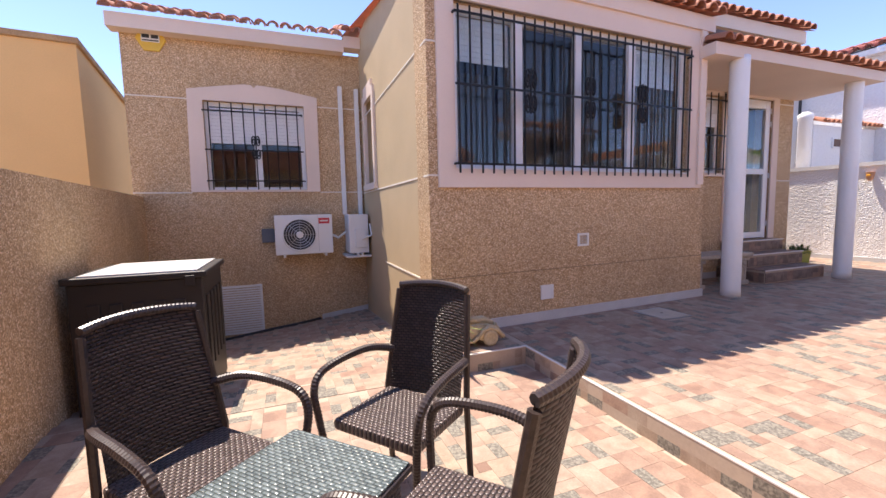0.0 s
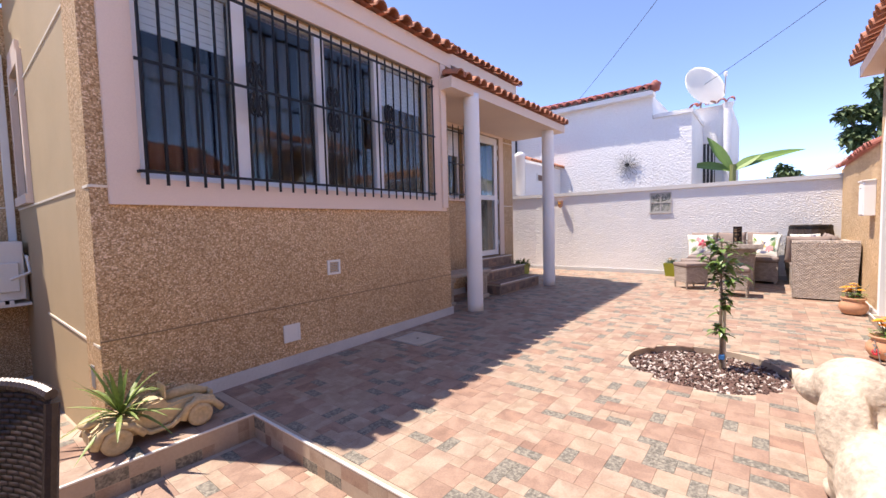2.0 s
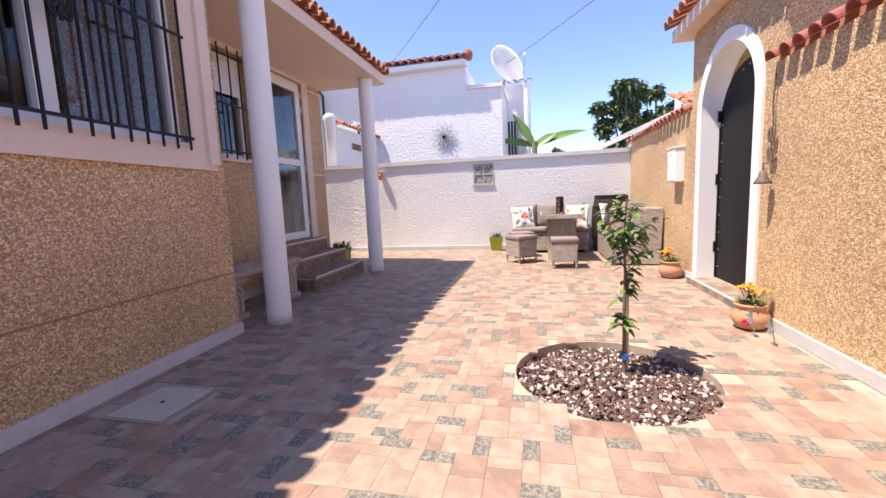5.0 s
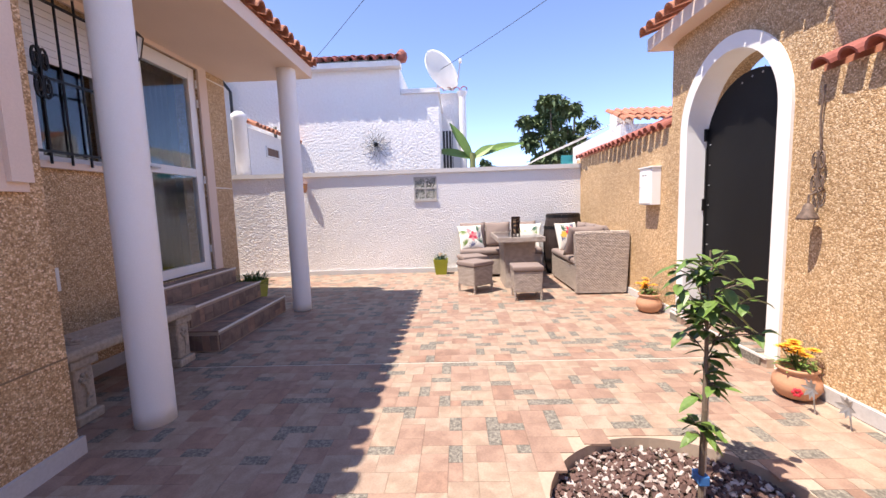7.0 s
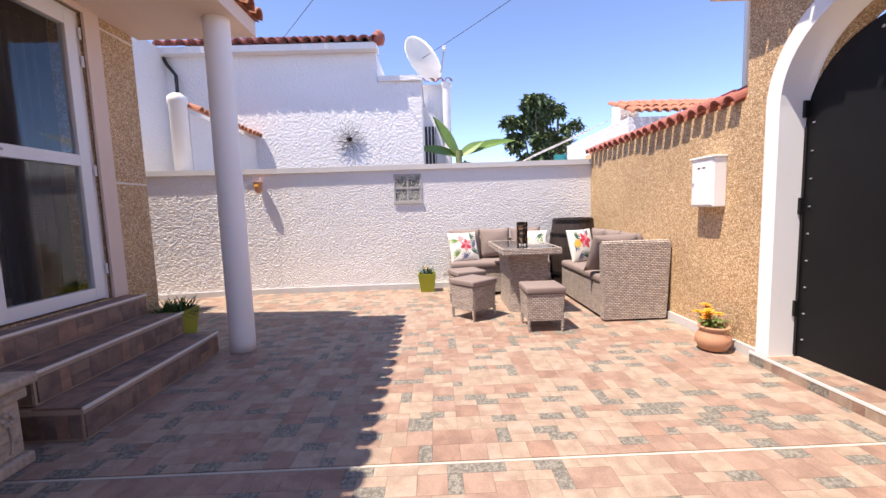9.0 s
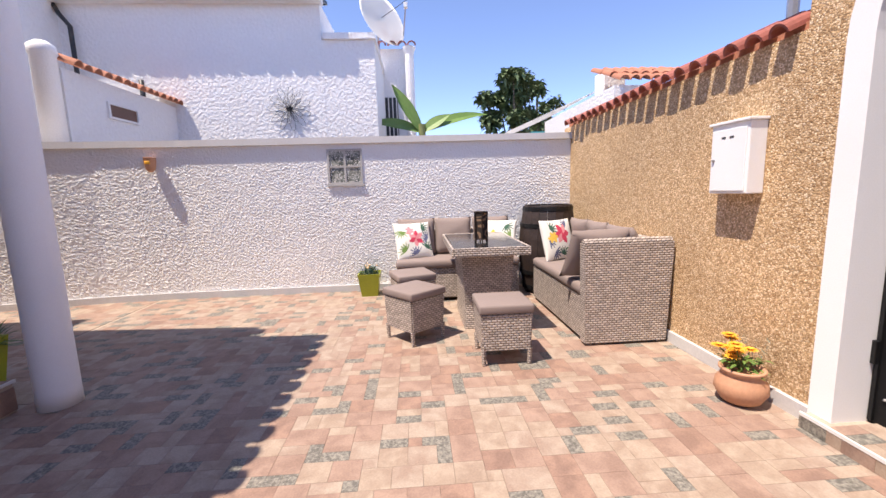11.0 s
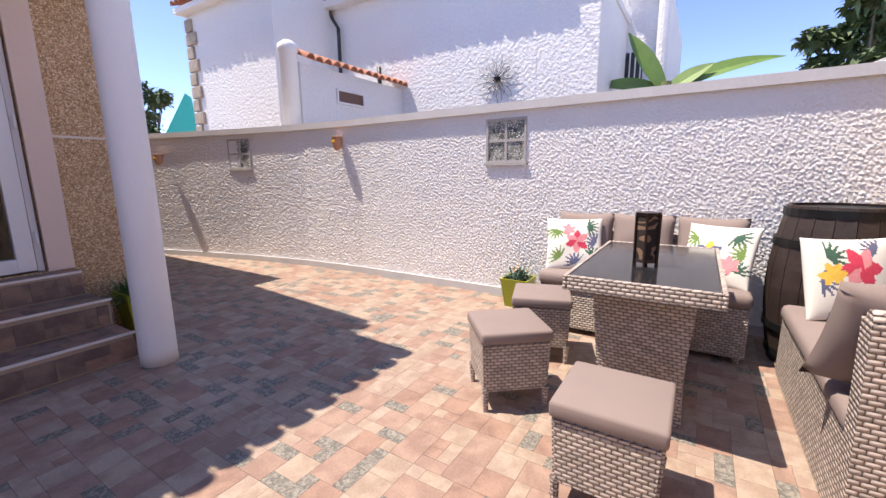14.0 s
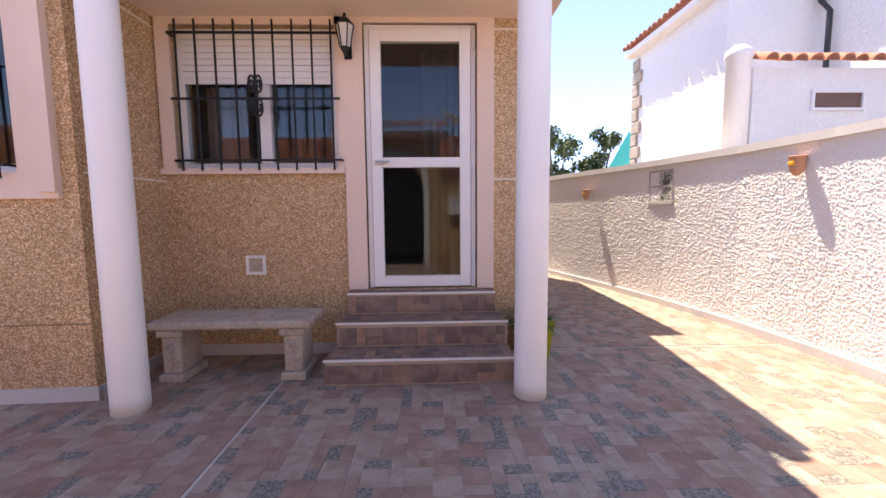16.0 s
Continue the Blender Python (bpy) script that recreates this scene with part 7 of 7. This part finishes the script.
# ---- tiles ----
def tile_mat(name, col, col2, scale=7.0, contrast=(0.38, 0.62), fine=0.10):
    """Printed stoneware: two tones drifting into one another inside each piece, with fine grain."""
    m = bpy.data.materials.new(name)
    m.use_nodes = True
    nt = m.node_tree
    p = nt.nodes["Principled BSDF"]
    p.inputs["Roughness"].default_value, p.inputs["Specular IOR Level"].default_value = 0.6, 0.3
    tc, oi, ge = nt.nodes.new("ShaderNodeTexCoord"), nt.nodes.new("ShaderNodeObjectInfo"), nt.nodes.new("ShaderNodeNewGeometry")
    add = nt.nodes.new("ShaderNodeMath")
    nt.links.new(oi.outputs["Random"], add.inputs[0])
    nt.links.new(ge.outputs["Random Per Island"], add.inputs[1])
    k = nt.nodes.new("ShaderNodeMath")
    k.operation = "MULTIPLY"
    k.inputs[1].default_value = 40.0
    nt.links.new(add.outputs[0], k.inputs[0])
    off = nt.nodes.new("ShaderNodeVectorMath")
    nt.links.new(tc.outputs["Object"], off.inputs[0])
    nt.links.new(k.outputs[0], off.inputs[1])
    n1, n2 = nt.nodes.new("ShaderNodeTexNoise"), nt.nodes.new("ShaderNodeTexNoise")
    n1.inputs["Scale"].default_value, n1.inputs["Detail"].default_value, n1.inputs["Distortion"].default_value = scale, 5, 0.5
    n2.inputs["Scale"].default_value, n2.inputs["Detail"].default_value = 110, 3
    nt.links.new(off.outputs[0], n1.inputs["Vector"])
    nt.links.new(off.outputs[0], n2.inputs["Vector"])
    r = ramp_node(nt, [(contrast[0], col), (contrast[1], col2)])
    nt.links.new(n1.outputs["Fac"], r.inputs[0])
    g = nt.nodes.new("ShaderNodeMapRange")
    g.inputs["From Min"].default_value, g.inputs["From Max"].default_value = 0.3, 0.7
    g.inputs["To Min"].default_value, g.inputs["To Max"].default_value = 1 - fine, 1 + fine
    nt.links.new(n2.outputs["Fac"], g.inputs["Value"])
    mul = nt.nodes.new("ShaderNodeVectorMath")
    mul.operation = "SCALE"
    nt.links.new(r.outputs[0], mul.inputs[0])
    nt.links.new(g.outputs[0], mul.inputs["Scale"])
    nt.links.new(mul.outputs[0], p.inputs["Base Color"])
    b = nt.nodes.new("ShaderNodeBump")
    b.inputs["Strength"].default_value, b.inputs["Distance"].default_value = 0.6, 0.001
    nt.links.new(n1.outputs["Fac"], b.inputs["Height"])
    nt.links.new(b.outputs[0], p.inputs["Normal"])
    return m


TM = [tile_mat("salmon_tile", (0.355, 0.24, 0.185), (0.27, 0.175, 0.135), 9.0), tile_mat("beige_tile", (0.39, 0.305, 0.24), (0.31, 0.22, 0.17), 9.0), tile_mat("sand_tile", (0.39, 0.30, 0.23), (0.31, 0.225, 0.17), 11.0),
      tile_mat("rose_brown_tile", (0.34, 0.215, 0.16), (0.24, 0.15, 0.115), 9.0), tile_mat("grey_speckled_tile", (0.14, 0.128, 0.11), (0.27, 0.245, 0.205), 55.0, (0.40, 0.62), 0.2), tile_mat("dark_brown_tile", (0.25, 0.18, 0.145), (0.15, 0.105, 0.09))]
UNIT = 0.066


def pack(nx, ny, rng, dark=False):
    """Fills a grid of nx by ny units with mixed rectangles: (i, j, w, h, material)."""
    used = [[False] * ny for _ in range(nx)]
    out, grey = [], set()
    for j in range(ny):
        for i in range(nx):
            if used[i][j]:
                continue
            q = rng.random()
            w, h = (2, 2) if q < 0.44 else (2, 1) if q < 0.62 else (1, 2) if q < 0.80 else (3, 2) if q < 0.86 else (2, 3) if q < 0.91 else (1, 1)
            while i + w > nx or any(used[i + a][j] for a in range(min(w, nx - i))):
                w -= 1
            h = min(h, ny - j)
            for a in range(w):
                for b in range(h):
                    used[i + a][j + b] = True
            near = any((i + a, j + b) in grey for a in range(-1, w + 1) for b in range(-1, h + 1))
            if dark:
                k = rng.choice((3, 5, 5, 3, 5, 5, 3))
            elif w * h == 2 and rng.random() < (0.2 if near else 0.75):
                k = 4
                grey.update((i + a, j + b) for a in range(w) for b in range(h))
            elif w * h == 1:
                k = rng.choice((4, 1, 2, 3, 2))
            elif w * h == 2:
                k = rng.choice((1, 2, 2, 0))
            else:
                k = rng.choice((0, 0, 1, 1, 2, 2, 3, 0))
            out.append((i, j, w, h, k))
    return out


PIECES = {}


def piece_mesh(w, h, k):
    """One tile: top with a small chamfer, its own sides, centred."""
    if (w, h, k) not in PIECES:
        g, c, t = 0.0006, 0.0004, 0.012
        me = bpy.data.meshes.new("tile")
        X, Y = w * UNIT / 2 - g, h * UNIT / 2 - g
        v = [(a * X, b * Y, -t) for a, b in ((-1, -1), (1, -1), (1, 1), (-1, 1))] + [(a * X, b * Y, -c * 0.5) for a, b in ((-1, -1), (1, -1), (1, 1), (-1, 1))] + [(a * (X - c), b * (Y - c), 0) for a, b in ((-1, -1), (1, -1), (1, 1), (-1, 1))]
        f = [(8, 9, 10, 11)]
        for a in (0, 4):
            f += [(a + i, a + (i + 1) % 4, a + 4 + (i + 1) % 4, a + 4 + i) for i in range(4)]
        me.from_pydata(v, [], f)
        me.materials.append(TM[k])
        PIECES[(w, h, k)] = me
    return PIECES[(w, h, k)]


def lay(parent, origin, u, v, nx, ny, seed, inside=None, single=None, zf=None, dark=False):
    """Tiles on the plane through origin along u and v. single(x, y): these become objects, the rest is joined."""
    rng = random.Random(seed)
    u, v = Vector(u), Vector(v)
    nrm = u.cross(v)
    rot = Matrix((u, v, nrm)).transposed().to_4x4()
    verts, faces, mats = [], [], []
    for i, j, w, h, k in pack(nx, ny, rng, dark):
        c = Vector(origin) + u * ((i + w / 2) * UNIT) + v * ((j + h / 2) * UNIT)
        if inside and not inside(c.x, c.y, max(w, h) * UNIT / 2):
            continue
        if zf:
            c.z = zf(c.x, c.y)
        c += nrm * rng.uniform(-0.0003, 0.0003)
        me = piece_mesh(w, h, k)
        if single is None or single(c.x, c.y):
            ob = new("tile", me)
            ob.parent = parent
            ob.matrix_world = Matrix.Translation(c) @ rot
            ob.matrix_parent_inverse = parent.matrix_world.inverted()
            ob.matrix_basis = Matrix.Translation(c) @ rot
        else:
            b = len(verts)
            m = Matrix.Translation(c) @ rot
            verts += [tuple(m @ q.co) for q in me.vertices]
            faces += [tuple(b + q for q in p.vertices) for p in me.polygons]
            mats += [k] * len(me.polygons)
    if faces:
        me = bpy.data.meshes.new("tiles")
        me.from_pydata(verts, [], faces)
        for m in TM:
            me.materials.append(m)
        me.polygons.foreach_set("material_index", mats)
        ob = new("tiles", me)
        ob.parent = parent
        ob.matrix_parent_inverse = parent.matrix_world.inverted()
        tagged(ob, kind="stuff")


bpy.context.view_layer.update()
for n_, (x0, x1, y0, z0, z1) in enumerate(STEP):
    nx = int((x1 - x0) / UNIT)
    off = ((x1 - x0) - nx * UNIT) / 2
    lay(steps, (x0 + off, y0, z0 + 0.014), (1, 0, 0), (0, 0, 1), nx, 2, 40 + n_, dark=True)
    nxt = STEP[n_ + 1][2] if n_ < 2 else RECESS
    lay(steps, (x0 + off, y0 + 0.012, z1), (1, 0, 0), (0, 1, 0), nx, int((nxt - y0) / UNIT + 0.4), 50 + n_, dark=True)
    lay(steps, (x1, y0 + 0.01, z0 + 0.014), (0, 1, 0), (0, 0, 1), int((RECESS - y0) / UNIT), 2, 60 + n_, dark=True)
    lay(steps, (x0, RECESS - 0.01, z0 + 0.014), (0, -1, 0), (0, 0, 1), int((RECESS - y0) / UNIT), 2, 70 + n_, dark=True)
# gate threshold
lay(st, (AX + 0.62, RIGHT + 0.082, 0.0), (-1, 0, 0), (0, 0, 1), 18, 1, 90)
lay(st, (AX - 0.50, RIGHT - 0.19, 0.076), (1, 0, 0), (0, 1, 0), 15, 4, 91)
# kerb faces
lay(k_ := bpy.data.objects["kerb"], (TERR - 0.03, LEDGE - 0.03, LOW - 0.008), (0, -1, 0), (0, 0, 1), 70, 1, 80)
lay(k_, (TERR - 0.03, LEDGE - 0.03, LOW + 0.06), (0, -1, 0), (0, 0, 1), 70, 1, 82)
lay(k_, (1.0, LEDGE - 0.03, LOW - 0.008), (1, 0, 0), (0, 0, 1), 13, 1, 81)
lay(k_, (1.0, LEDGE - 0.03, LOW + 0.06), (1, 0, 0), (0, 0, 1), 13, 1, 83)


def on_terrace(x, y, r):
    if y < RIGHT + 0.02 + (0.06 if x < 5.45 else 0) or x > 10.12 or x < TERR:
        return False
    if y > FRONT + 0.18 and x < 4.75 or y > RECESS - 0.02 and x < 7.9:
        return False
    if (x - BED[0]) ** 2 + (y - BED[1]) ** 2 < (BED[2] + 0.035) ** 2:
        return False
    if 3.46 < x < 3.92 and 2.78 < y < 3.24:
        return False
    return not (6.2 < x < 7.58 and y > 3.57)


lay(floor, (1.93, -0.66, 0.0), (1, 0, 0), (0, 1, 0), 60, 74, 1, on_terrace, lambda x, y: False)
lay(floor, (5.915, -0.66, 0.0), (1, 0, 0), (0, 1, 0), 63, 74, 11, on_terrace, lambda x, y: 5.95 < x < 7.7 and -0.3 < y < 1.4)
lay(floor, (7.9, 4.26, 0.0), (1, 0, 0), (0, 1, 0), 34, 118, 2, lambda x, y, r: True, lambda x, y: False)
lay(floor, (1.01, LEDGE - 0.015, 0.0), (1, 0, 0), (0, 1, 0), 13, 8, 3, lambda x, y, r: x < TERR - 0.02, lambda x, y: False)
lay(lower, (-1.7, -2.0, LOW), (1, 0, 0), (0, 1, 0), 55, 72, 4, lambda x, y, r: x < TERR - 0.05 and y < LEDGE - 0.05, lambda x, y: False)
lay(lower, (-1.7, LEDGE - 0.002, LOW), (1, 0, 0), (0, 1, 0), 45, 55, 5, lambda x, y, r: x < 1.28 and not (x > 0.95 and y < FRONT), lambda x, y: False, zf=low_z)
setting(part("floor_joint", boxes((5.8955, 5.9095, RIGHT + 0.03, RECESS - 0.7, -0.012, -0.0015)), mat("pale_joint_filler", (0.50, 0.45, 0.39), 0.85, var=0.15)), "pale expansion joint across the patio", "joint")
